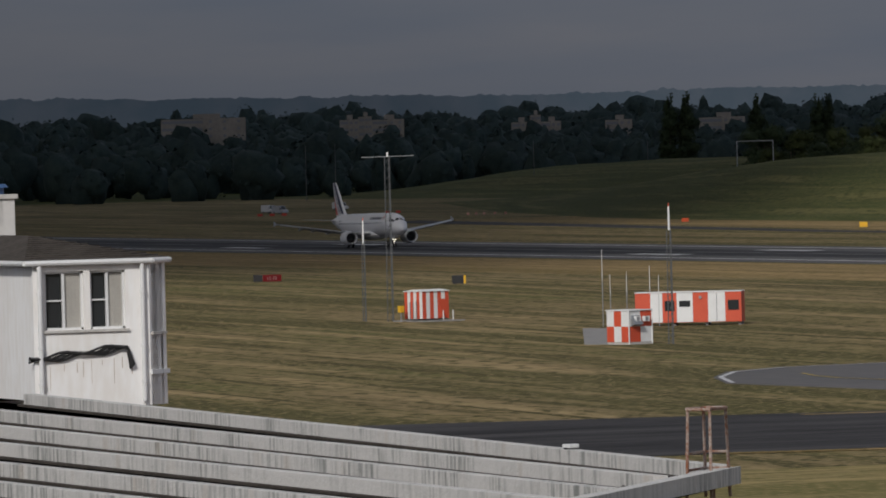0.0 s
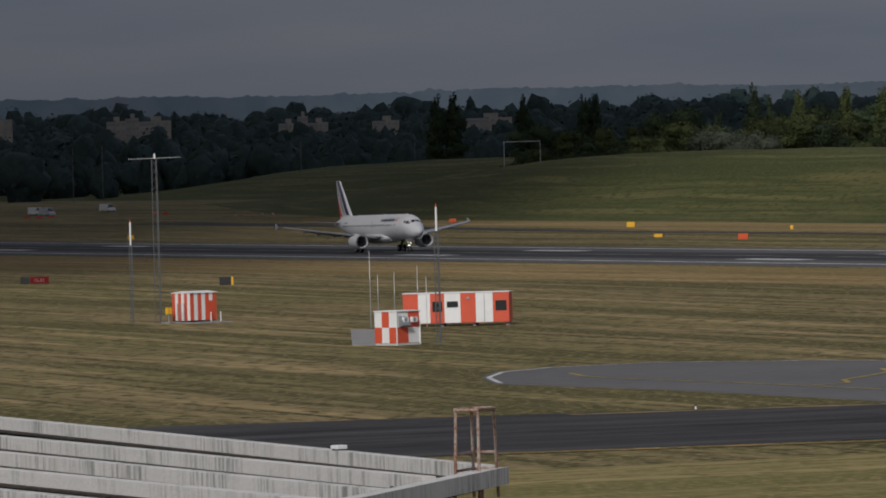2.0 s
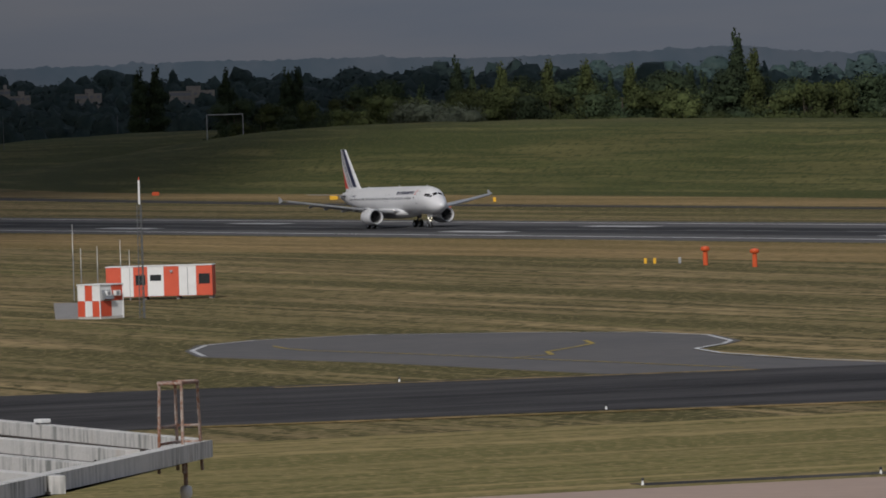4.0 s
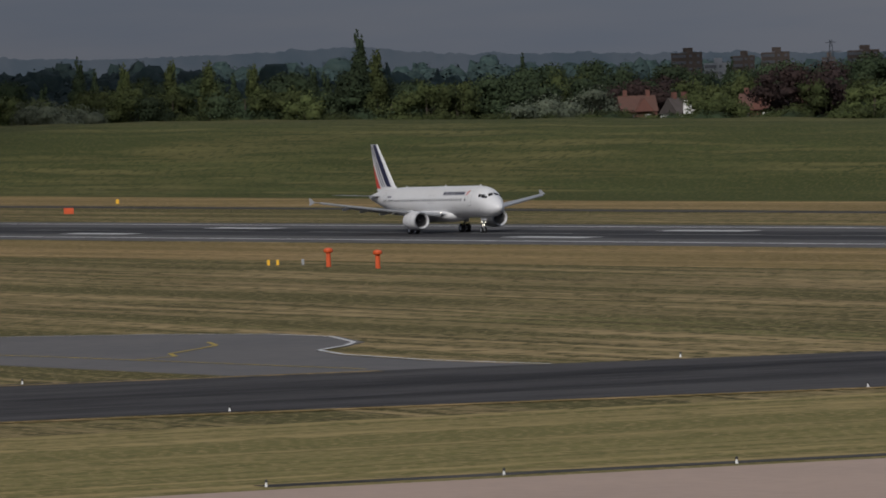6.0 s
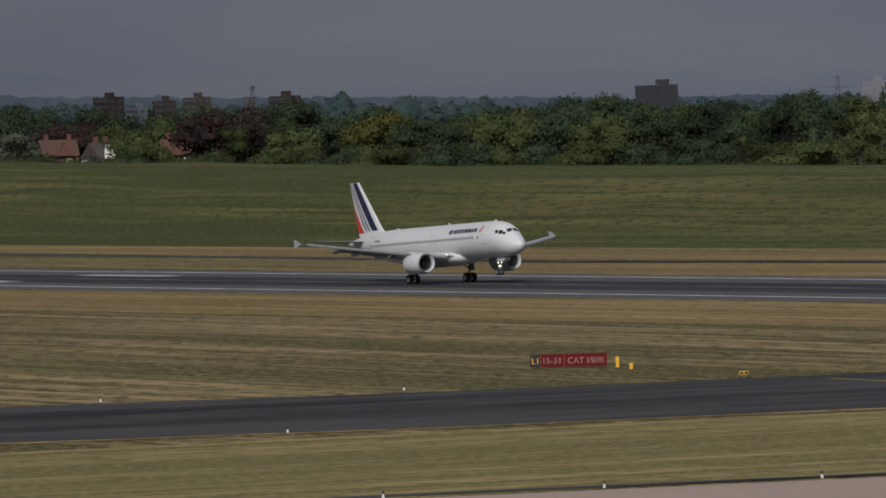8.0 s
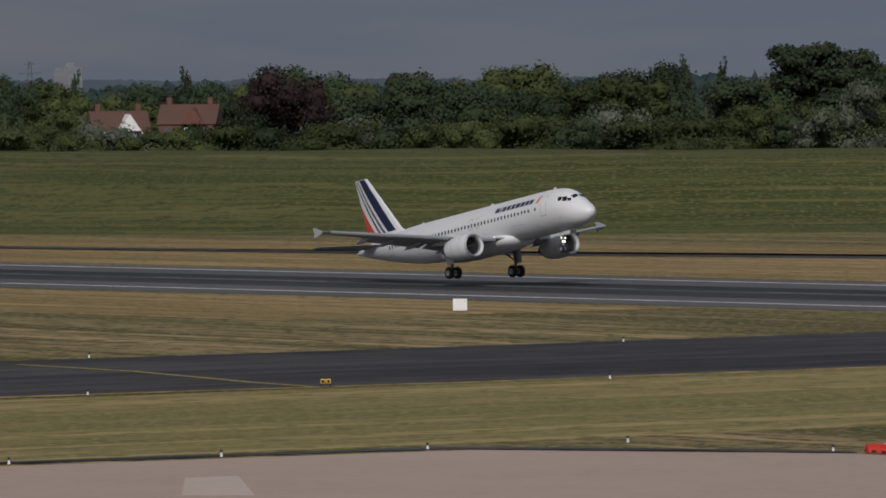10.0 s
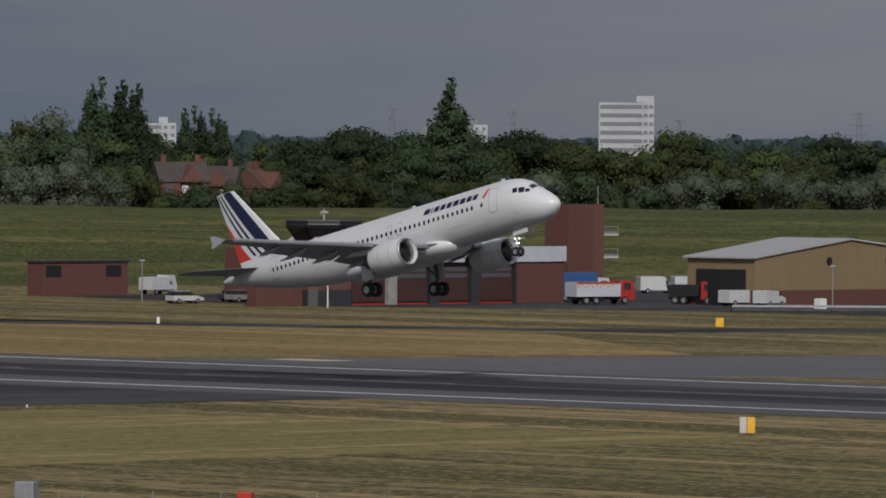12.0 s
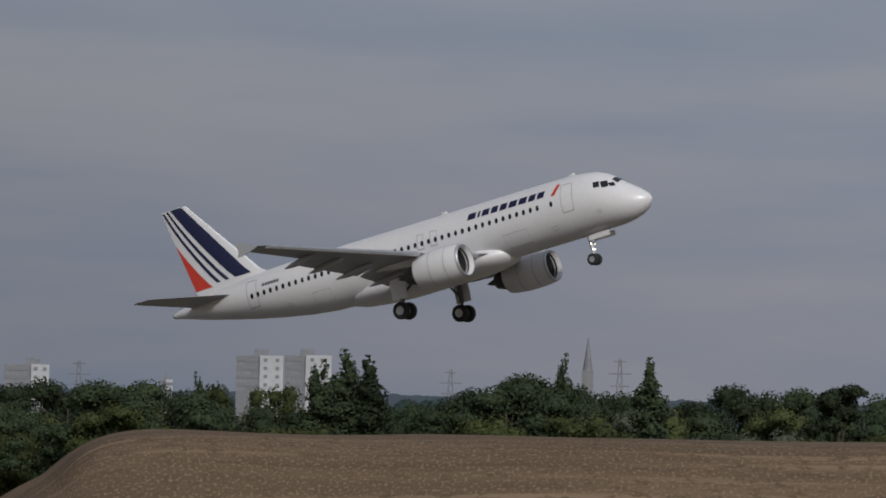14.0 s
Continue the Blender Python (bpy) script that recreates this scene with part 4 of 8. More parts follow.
for k in range(4):
    prev = None
    for i in range(14):
        yy = -0.15 + i * 0.175
        zz = 1.02 + 0.24 * (i / 13) + 0.05 * math.sin(i * 1.1 + k) + k * 0.03
        cur = (0.05 + 0.02 * k, yy, zz)
        if prev:
            tube(bm, prev, cur, 0.028, seg=6)
        prev = cur
    tube(bm, prev, (0.05 + 0.02 * k, 2.2 + 0.02 * k, 0.82 + 0.03 * k), 0.028, seg=6)
part("cable_run", bm, CABLE, lk, "bundle of loose black cables")
bm = new_bm()
random.seed(8)
for i in range(9):
    yy, top = 0.4 + i * 0.24 + random.uniform(-0.09, 0.09), 0.95 + 0.02 * i
    box(bm, 0.001, yy, top - random.uniform(0.12, 0.6), 0.004, yy + random.uniform(0.006, 0.016), top)
part("rust_streaks", bm, mat("rust_stain", (0.50, 0.40, 0.30), 0.9, vary=0.4), lk, "faint rust runs down the wall")
ch = thing("chimney", pose(-172.6, 48.08, ROOF_Z + H1 + 0.4), "grey rendered chimney with a blue metal cowl", "chimney")
bm = new_bm()
box(bm, -0.4, -0.4, -0.2, 0.4, 0.42, 1.05, bevel=0.03)
part("flue", bm, CONCRETE, ch)
bm = new_bm()
box(bm, -0.46, -0.46, 1.05, 0.46, 0.48, 1.16, bevel=0.02)
part("cap", bm, CONCRETE_TOP, ch)
bm = new_bm()
tube(bm, (0, 0, 1.16), (0, 0, 1.32), 0.26, 0.26, 16)
tube(bm, (0, 0, 1.32), (0, 0, 1.40), 0.36, 0.30, 16)
part("cowl", bm, BLUE_CAP, ch, "blue metal cowl")

# ---- airfield huts, masts, signs ----
SIGNAL_RED = mat("orange_red_paint", (0.60, 0.085, 0.035), 0.55, vary=0.2, scale=1.2, fine=8, color2=(0.48, 0.06, 0.03))
HUT_WHITE = mat("white_hut_paint", (0.74, 0.74, 0.73), 0.6, vary=0.2, scale=1.0, fine=8, color2=(0.60, 0.59, 0.57))
GALV = mat("galvanised_steel", (0.36, 0.37, 0.38), 0.5, 0.6, vary=0.3)
MAST_STEEL = mat("dull_mast_steel", (0.13, 0.135, 0.14), 0.7, 0.3, vary=0.3)
SIGN_YELLOW = mat("yellow_sign_panel", (0.75, 0.42, 0.02), 0.5, vary=0.15)
SIGN_BLACK = mat("black_sign_panel", (0.015, 0.015, 0.016), 0.5)
SIGN_RED = mat("red_sign_panel", (0.14, 0.008, 0.010), 0.8, spec=0.2)
ORANGE = mat("orange_red_post_paint", (0.62, 0.09, 0.02), 0.5, vary=0.2)
CONCRETE_PAD = mat("grey_concrete_pad", (0.30, 0.29, 0.28), 0.9, vary=0.3, scale=0.8, fine=6, spec=0.12)


def striped_hut():
    h = thing("striped_hut", pose(-757.5, 257.5, 0.12, 0, 0, 20), "red and white striped equipment hut on a concrete pad", "hut")
    bm = new_bm()
    box(bm, -3.2, -1.95, -0.12, 3.4, 2.4, 0.0)
    part("plinth", bm, CONCRETE_PAD, h, "low concrete plinth")
    n = 7
    for i in range(n):
        a, b = -1.75 + i * 3.5 / n, -1.75 + (i + 1) * 3.5 / n
        m = SIGNAL_RED if i % 2 == 0 else HUT_WHITE
        bm = new_bm()
        box(bm, 1.45, a, 0.18, 1.5, b - 0.01, 3.05)
        part("front_panel", bm, m, h)
    for i in range(6):
        a, b = -1.5 + i * 0.5, -1.5 + (i + 1) * 0.5
        for yy in (-1.75, 1.70):
            bm = new_bm()
            box(bm, a, yy - 0.0, 0.18, b - 0.01, yy + 0.05, 3.05)
            part("side_panel", bm, SIGNAL_RED if i % 2 == 0 else HUT_WHITE, h)
    bm = new_bm()
    box(bm, -1.5, -1.7, 0.1, 1.44, 1.7, 0.17)
    box(bm, -1.5, -1.7, 0.18, -1.45, 1.7, 3.05)
    part("back_and_floor", bm, DARK_METAL, h)
    bm = new_bm()
    loft(bm, [[Vector((x, y, z)) for x, z in ((-1.6, 3.05), (0, 3.22), (1.62, 3.05), (1.62, 3.0), (-1.6, 3.0))] for y in (-1.85, 1.85)])
    part("roof", bm, HUT_WHITE, h, "white shallow roof")
    bm = new_bm()
    box(bm, 1.5, 0.55, 0.25, 1.54, 1.4, 2.2)
    part("door", bm, SIGNAL_RED, h)
    bm = new_bm()
    for yy in (0.75, 2.05):
        tube(bm, (1.8, yy, 0), (1.8, yy, 1.0), 0.06)
    part("guard_post", bm, HUT_WHITE, h)
    for i in range(3):
        bm = new_bm()
        y0 = -3.0 + i * 0.42
        box(bm, 0.9, y0, 0.1, 0.95, y0 + 0.08, 2.0)
        part("fence_post", bm, GALV, h)
    return h


striped_hut()


def lattice_mast(x, y, height, width, label, dark=True, white_top=0.0, arms=0.0, legs=3):
    ms = thing("lattice_mast", pose(x, y, 0), label, "mast", "airfield masts")
    mt = MAST_STEEL
    for k in range(legs):
        a = 2 * math.pi * k / legs + 0.4
        bm = new_bm()
        tube(bm, (width * math.cos(a), width * math.sin(a), 0), (width * 0.85 * math.cos(a), width * 0.85 * math.sin(a), height), 0.045, 0.04, 6)
        part("leg", bm, mt, ms)
    n = int(height / (width * 2.2))
    bm = new_bm()
    for i in range(n):
        for k in range(legs):
            a0, a1 = 2 * math.pi * k / legs + 0.4, 2 * math.pi * (k + 1) / legs + 0.4
            z0, z1 = height * i / n, height * (i + 1) / n
            tube(bm, (width * 0.95 * math.cos(a0), width * 0.95 * math.sin(a0), z0), (width * 0.95 * math.cos(a1), width * 0.95 * math.sin(a1), z1), 0.018, seg=4)
    part("bracing", bm, mt, ms)
    if white_top:
        bm = new_bm()
        tube(bm, (0, 0, height), (0, 0, height + white_top), 0.10, 0.09, 12)
        part("aerial_cover", bm, HUT_WHITE, ms, "white aerial tube")
        bm = new_bm()
        tube(bm, (0, 0, height + white_top), (0, 0, height + white_top + 0.3), 0.05)
        part("lamp", bm, SIGNAL_RED, ms, "red obstruction lamp")
    if arms:
        bm = new_bm()
        tube(bm, (-0.33 * arms, -0.94 * arms, height), (0.33 * arms, 0.94 * arms, height + 0.08), 0.045, 0.04, 6)
        part("arm", bm, GALV, ms, "pale cross arm")
        bm = new_bm()
        tube(bm, (0, 0, height), (0, 0, height + 0.5), 0.1, 0.1, 8)
        part("lamp", bm, HUT_WHITE, ms)
    return ms


lattice_mast(-760.5, 254.6, 17.2, 0.38, "tall grey lattice mast with a pale cross arm", arms=2.75)
lattice_mast(-764.4, 253.0, 8.2, 0.20, "short grey lattice mast with a white aerial tube", white_top=2.4)
lattice_mast(-643.5, 241.8, 10.2, 0.27, "grey lattice mast with a white aerial tube", white_top=2.15)
bx = thing("control_box", pose(-757.0, 254.5, 0, 0, 0, 20), "yellow control box on a post beside the mast", "box")
bm = new_bm()
box(bm, -0.2, -0.28, 1.0, 0.2, 0.28, 1.7, bevel=0.03)
part("case", bm, SIGN_YELLOW, bx)
bm = new_bm()
tube(bm, (0, 0, 0), (0, 0, 1.0), 0.07)
part("post", bm, GALV, bx)


def check_hut():
    h = thing("checkered_hut", pose(-648.4, 239.6, 0.1, 0, 0, 24), "red and white checkered equipment hut with wall-mounted air units", "hut")
    for face, n in (("f", 2), ("s", 3)):
        for j in range(2):
            for i in range(n):
                m = SIGNAL_RED if (i + j) % 2 == 0 else HUT_WHITE
                bm = new_bm()
                z0, z1 = 0.12 + j * 1.4, 0.12 + (j + 1) * 1.4 - 0.008
                if face == "f":
                    a = -1.4 + i * 1.4
                    box(bm, 1.4, a, z0, 1.45, a + 1.392, z1)
                else:
                    a = -1.4 + i * 0.933
                    box(bm, a, -1.45, z0, a + 0.925, -1.4, z1)
                part("panel", bm, m, h)
    bm = new_bm()
    box(bm, -1.4, -1.39, 0.1, 1.39, 1.4, 2.9)
    part("core", bm, DARK_METAL, h)
    bm = new_bm()
    box(bm, -1.5, -1.52, 2.921, 1.55, 1.5, 3.02, bevel=0.02)
    part("roof", bm, HUT_WHITE, h)
    bm = new_bm()
    for yy in (-1.47, 1.43):
        tube(bm, (1.47, yy, -0.1), (1.47, yy, 2.92), 0.06)
    part("corner_post", bm, HUT_WHITE, h)
    for yy in (-0.55, 0.55):
        bm = new_bm()
        box(bm, 1.46, yy - 0.33, 1.95, 1.78, yy + 0.33, 2.42, bevel=0.02)
        a = part("air_unit", bm, HUT_WHITE, h, "white air conditioning unit")
        bm = new_bm()
        box(bm, 1.783, yy - 0.2, 2.02, 1.79, yy + 0.12, 2.36)
        part("grille", bm, SEAM, a)
    bm = new_bm()
    loft(bm, [[Vector((1.46, y, 2.5)), Vector((1.46, y, 1.55)), Vector((1.95, y, 1.7))] for y in (-1.2, -0.1)])
    part("shroud", bm, GALV, h, "grey metal shroud")
    bm = new_bm()
    box(bm, -1.4, -1.4, -0.1, 1.5, 1.45, 0.1)
    part("base_frame", bm, CONCRETE_TOP, h)
    return h


check_hut()
slab("hut_pad", [(-651.5, 236.4), (-649, 237.8), (-703, 258), (-706.2, 256.1)], 0.06, CONCRETE_PAD, "grey concrete pad beside the hut", "pavement")


def long_cabin():
    h = thing("striped_cabin", pose(-706.5, 266.8, 0.1, 0, 0, -28), "long red and white striped cabin with dark windows", "cabin")
    cols = "RWRWRWWR"
    x = -4.6
    widths = (1.5, 1.2, 1.4, 1.6, 1.5, 0.85, 0.85, 1.6)
    n = Vector((1, 0, 0))
    for k, (c, w) in enumerate(zip(cols, widths)):
        bm = new_bm()
        box(bm, 1.3, x, 0.25, 1.35, x + w - 0.012, 3.15)
        part("panel", bm, SIGNAL_RED if c == "R" else HUT_WHITE, h)
        if k in (2, 3, 7):
            bm = new_bm()
            ww = min(1.1, w * 0.7)
            box(bm, 1.352, x + w / 2 - ww / 2, 1.35 if k != 3 else 1.75, 1.375, x + w / 2 + ww / 2, 2.35, bevel=0.01)
            part("window", bm, PANE, h, "dark window")
        if k == 4:
            bm = new_bm()
            tube(bm, (1.35, x + w / 2, 2.65), (1.5, x + w / 2, 2.65), 0.14)
            part("vent", bm, GALV, h)
        if k == 6:
            bm = new_bm()
            box(bm, 1.352, x - 0.03, 0.3, 1.37, x + 0.03, 3.0)
            part("door_seam", bm, SEAM, h)
        x += w
    bm = new_bm()
    box(bm, -1.3, -4.6, 0.2, 1.29, x, 3.14)
    part("core", bm, SIGNAL_RED, h)
    bm = new_bm()
    box(bm, -1.35, -4.65, 3.151, 1.42, x + 0.05, 3.24, bevel=0.02)
    part("roof", bm, HUT_WHITE, h)
    for k in range(4):
        bm = new_bm()
        yy = -4.2 + k * (x + 3.8) / 3
        box(bm, -1.0, yy, -0.1, 1.0, yy + 0.3, 0.2)
        part("support", bm, CONCRETE_PAD, h)
    return h


long_cabin()
for k, (dx, dy, hh, z0) in enumerate(((-711.5, 260.2, 7.6, 0), (-711.2, 260.9, 5.2, 0), (-709.5, 262.0, 5.4, 0), (-707, 263.5, 6.0, 0), (-706.4, 264.2, 5.0, 0))):
    ae = thing("whip_aerial", pose(dx, dy, 0), "thin white whip aerial on a pole beside the cabin", "aerial", "whip aerials")
    bm = new_bm()
    tube(bm, (0, 0, 0), (0, 0, hh * 0.62), 0.05)
    part("pole", bm, GALV, ae)
    bm = new_bm()
    tube(bm, (0, 0, hh * 0.62), (0, 0, hh), 0.03, 0.02)
    part("whip", bm, HUT_WHITE, ae)


def text_mesh(name, body, size, m4, material, parent, label="", depth=0.01):
    cu = bpy.data.curves.new(name, "FONT")
    cu.body, cu.size, cu.extrude = body, size, depth
    cu.align_x, cu.align_y = "LEFT", "BOTTOM_BASELINE"
    tmp = bpy.data.objects.new(name, cu)
    scene.collection.objects.link(tmp)
    dg = bpy.context.evaluated_depsgraph_get()
    me = bpy.data.meshes.new_from_object(tmp.evaluated_get(dg))
    bpy.data.objects.remove(tmp)
    me.transform(m4)
    me.materials.clear()
    me.materials.append(material)
    ob = new(name, me)
    ob.parent = parent
    if label:
        ob["label"] = label
    return ob


def facing_x(x, y, z):
    """Lettering that reads along +y and faces +x."""
    return Matrix(((0, 0, 1, x), (1, 0, 0, y), (0, 1, 0, z), (0, 0, 0, 1)))


def face_to(px, py):
    """The turn about z that makes local +x look back to the viewing terrace."""
    return math.degrees(math.atan2(-py, -px))


def sign_board(x, y, panels, h, label, gap=0.12, yaw=None, legs=True):
    """panels: (width, board colour, lettering, letter colour)."""
    s = thing("airfield_sign", pose(x, y, 0, 0, 0, face_to(x, y) if yaw is None else yaw), label, "sign", "airfield signs")
    total = sum(p[0] for p in panels)
    yy = -total / 2
    for w, col, txt, ink in panels:
        bm = new_bm()
        box(bm, -0.12, yy + 0.02, gap, 0.12, yy + w - 0.02, gap + h, bevel=0.02)
        b = part("panel", bm, col, s)
        if txt:
            sz = h * 0.66
            t = text_mesh("lettering", txt, sz, facing_x(0.126, yy + 0.12, gap + h * 0.26), ink, b)
            wd = max(v.co.y for v in t.data.vertices) - min(v.co.y for v in t.data.vertices)
            k = min(1.0, (w - 0.25) / wd)
            c = yy + w / 2
            lo = min(v.co.y for v in t.data.vertices)
            for v in t.data.vertices:
                v.co.y = c + (v.co.y - lo - wd / 2) * k
        yy += w
    bm = new_bm()
    for k in range(max(2, int(total / 1.2))):
        q = -total / 2 + total * (k + 0.5) / max(2, int(total / 1.2))
        tube(bm, (0, q, 0), (0, q, gap), 0.05)
    part("feet", bm, DARK_METAL, s)
    return s


LETTER_WHITE = mat("white_lettering", (0.30, 0.21, 0.20), 0.7)
sign_board(-487.8, 291.9, [(0.78, SIGN_BLACK, "L1", SIGN_YELLOW), (1.75, SIGN_RED, "15-33", LETTER_WHITE), (3.2, SIGN_RED, "CAT I/II/III", LETTER_WHITE)], 0.95, "red and black runway holding sign with white lettering")
sign_board(-1004.5, 318.5, [(1.3, SIGN_BLACK, "", None), (2.6, SIGN_RED, "15-33", LETTER_WHITE)], 0.95, "dark red runway sign with white lettering")
sign_board(-947.5, 326.6, [(1.55, SIGN_BLACK, "", None), (0.3, SIGN_YELLOW, "", None)], 1.1, "black sign board with a yellow edge")
sign_board(-484.5, 578.5, [(0.9, SIGN_BLACK, "", None), (0.55, SIGN_YELLOW, "", None), (0.5, SIGN_BLACK, "", None), (0.55, SIGN_YELLOW, "", None)], 0.95, "black and yellow direction sign")
sign_board(-490.0, 577.1, [(4.7, CONCRETE_TOP, "", None)], 1.1, "back of a pale grey airfield sign", gap=0.1)
sign_board(-540.5, 602.0, [(0.9, SIGN_YELLOW, "", None)], 0.95, "small yellow sign board in the grass")
sign_board(-516.5, 656.0, [(1.9, SIGN_YELLOW, "", None)], 0.75, "low yellow sign board beside the track")
sign_board(-335.0, 375.9, [(0.5, CONCRETE_TOP, "", None), (0.55, SIGN_YELLOW, "", None)], 1.05, "yellow sign board on a white post in the grass")
sign_board(-351.1, 481.9, [(1.1, SIGN_YELLOW, "T4", SIGN_BLACK)], 1.0, "yellow taxiway sign lettered T4")
sign_board(-526.0, 384.1, [(1.25, HUT_WHITE, "", None)], 1.0, "blank white marker board beside the runway")
sign_board(-538.3, 490.8, [(0.8, HUT_WHITE, "", None)], 1.05, "blank white marker board beside the runway")
sign_board(-581.3, 559.3, [(0.35, HUT_WHITE, "", None)], 0.7, "small white marker post", gap=0.1)
sign_board(-482.0, 292.6, [(0.3, SIGN_YELLOW, "", None)], 0.8, "small yellow marker box")
sign_board(-477.6, 291.1, [(0.3, SIGN_YELLOW, "", None)], 0.45, "small yellow marker box")
for x, y, w, h, c, lab in ((-1388, 562, 1.6, 1, SIGN_YELLOW, "yellow marker board far beyond the runway"), (-1242, 508, 1.5, 0.6, SIGN_YELLOW, "low yellow marker board far beyond the runway"), (-1185, 500, 1.7, 1, ORANGE, "orange-red marker board far beyond the runway"), (-1283, 551, 0.6, 0.8, SIGN_YELLOW, "small yellow marker far beyond the runway"),
                          (-1450, 480, 1.3, 0.8, SIGN_YELLOW, "yellow marker board far beyond the runway"), (-1560, 590, 1.6, 0.8, ORANGE, "orange marker board far beyond the runway")):
    sign_board(x, y, [(w, c, "", None)], h, lab)


def red_post(x, y, lab, mtl, h=1.45):
    p = thing("marker_post", pose(x, y, 0), lab, "post", "runway marker posts")
    bm = new_bm()
    tube(bm, (0, 0, 0), (0, 0, h * 0.7), 0.27, 0.25, 12)
    part("shaft", bm, mtl, p)
    bm = new_bm()
    lathe(bm, [(h * 0.7, 0.2), (h * 0.76, 0.48), (h * 0.86, 0.52), (h * 0.95, 0.42), (h, 0.02)], m=Matrix.Rotation(radians(-90), 4, "Y"), seg=16)
    part("head", bm, mtl, p)
    return p


red_post(-754.9, 348.8, "orange-red marker post with a domed head", ORANGE, 2.1)
red_post(-739.4, 347.4, "orange-red marker post with a domed head", ORANGE, 2.0)
for x, y, c in ((-767.8, 347.5, SIGN_YELLOW), (-766.2, 347.9, SIGN_YELLOW), (-764.4, 350.1, GALV)):
    sign_board(x, y, [(0.35, c, "", None)], 0.62, "small marker box beside the runway")


def edge_light(x, y, s=1.0):
    e = thing("edge_light", pose(x, y, 0.03), "small elevated edge light with a dark head on a white base", "lamp", "taxiway edge lights")
    bm = new_bm()
    tube(bm, (0, 0, 0), (0, 0, 0.28 * s), 0.10 * s, 0.06 * s, 8)
    part("stem", bm, HUT_WHITE, e)
    bm = new_bm()
    tube(bm, (0, 0, 0.28 * s), (0, 0, 0.46 * s), 0.11 * s, 0.07 * s, 8)
    part("head", bm, SIGN_BLACK, e)
    return e


el = edge_light(-332.5, 150, 0.78)
for i in range(1, 9):
    yy = 150 + i * 12.0
    copy_thing(el, pose(-332.5 + 0.10 * (yy - 150) + (0.0 if yy < 200 else 0.02 * (yy - 200)), yy, 0.03))
for x, y in ((-471, 195), (-463, 240), (-460, 262), (-455.5, 300), (-415, 185), (-404, 222), (-398, 262), (-394.5, 300), (-452, 345), (-400, 372), (-420, 362), (-306, 247), (-297, 248), (-289, 248.5)):
    copy_thing(el, pose(x, y, 0.03))


def guard_light(x, y):
    g = thing("guard_light", pose(x, y, 0.05, 0, 0, face_to(x, y)), "yellow runway guard light on a low frame", "lamp", "guard lights")
    for yy in (-0.17, 0.17):
        bm = new_bm()
        box(bm, -0.12, yy - 0.15, 0.22, 0.1, yy + 0.15, 0.50, bevel=0.03)
        b = part("housing", bm, SIGN_YELLOW, g)
        bm = new_bm()
        tube(bm, (0.1, yy, 0.36), (0.12, yy, 0.36), 0.11)
        part("lens", bm, SIGN_BLACK, b)
    bm = new_bm()
    for yy in (-0.3, 0.3):
        tube(bm, (0, yy, 0), (0, yy, 0.26), 0.05)
    part("legs", bm, SIGN_BLACK, g)


guard_light(-454.3, 286.1)
guard_light(-397.1, 279.4)


# ---- trees, woods and the distance ----
def leaf_mat(name, c1, c2, rand=0.35):
    m = mat(name, c1, 0.85, vary=0.5, scale=0.35, fine=2.2, color2=c2, rand=rand)
    n, l = m.node_tree.nodes, m.node_tree.links
    b = n["Principled BSDF"]
    b.inputs["Specular IOR Level"].default_value = 0.15
    geo, hs, mr = n.new("ShaderNodeNewGeometry"), n.new("ShaderNodeHueSaturation"), n.new("ShaderNodeMapRange")
    mr.inputs["To Min"].default_value, mr.inputs["To Max"].default_value = 0.85, 1.15
    l.new(geo.outputs["Random Per Island"], mr.inputs["Value"])
    l.new(mr.outputs["Result"], hs.inputs["Value"])
    l.new(b.inputs["Base Color"].links[0].from_socket, hs.inputs["Color"])
    l.new(hs.outputs["Color"], b.inputs["Base Color"])
    return m


LEAF_DARK = leaf_mat("dark_green_leaves", (0.023, 0.036, 0.019), (0.036, 0.051, 0.025))
LEAF_OLIVE = leaf_mat("olive_green_leaves", (0.040, 0.053, 0.019), (0.060, 0.072, 0.026))
LEAF_SILVER = leaf_mat("silvery_willow_leaves", (0.060, 0.074, 0.050), (0.090, 0.102, 0.074), 0.2)
LEAF_COPPER = leaf_mat("copper_beech_leaves", (0.026, 0.018, 0.018), (0.036, 0.023, 0.021), 0.2)
LEAF_YELLOW = leaf_mat("yellow_green_leaves", (0.095, 0.088, 0.022), (0.07, 0.072, 0.022), 0.2)
# distance haze is put into these leaves as a blue-green tint
LEAF_FAR_HAZED = leaf_mat("haze_tinted_far_leaves", (0.024, 0.042, 0.042), (0.040, 0.060, 0.056), 0.2)
BARK = mat("brown_bark", (0.075, 0.060, 0.045), 0.9, vary=0.4, scale=2, fine=12, bump=0.5)


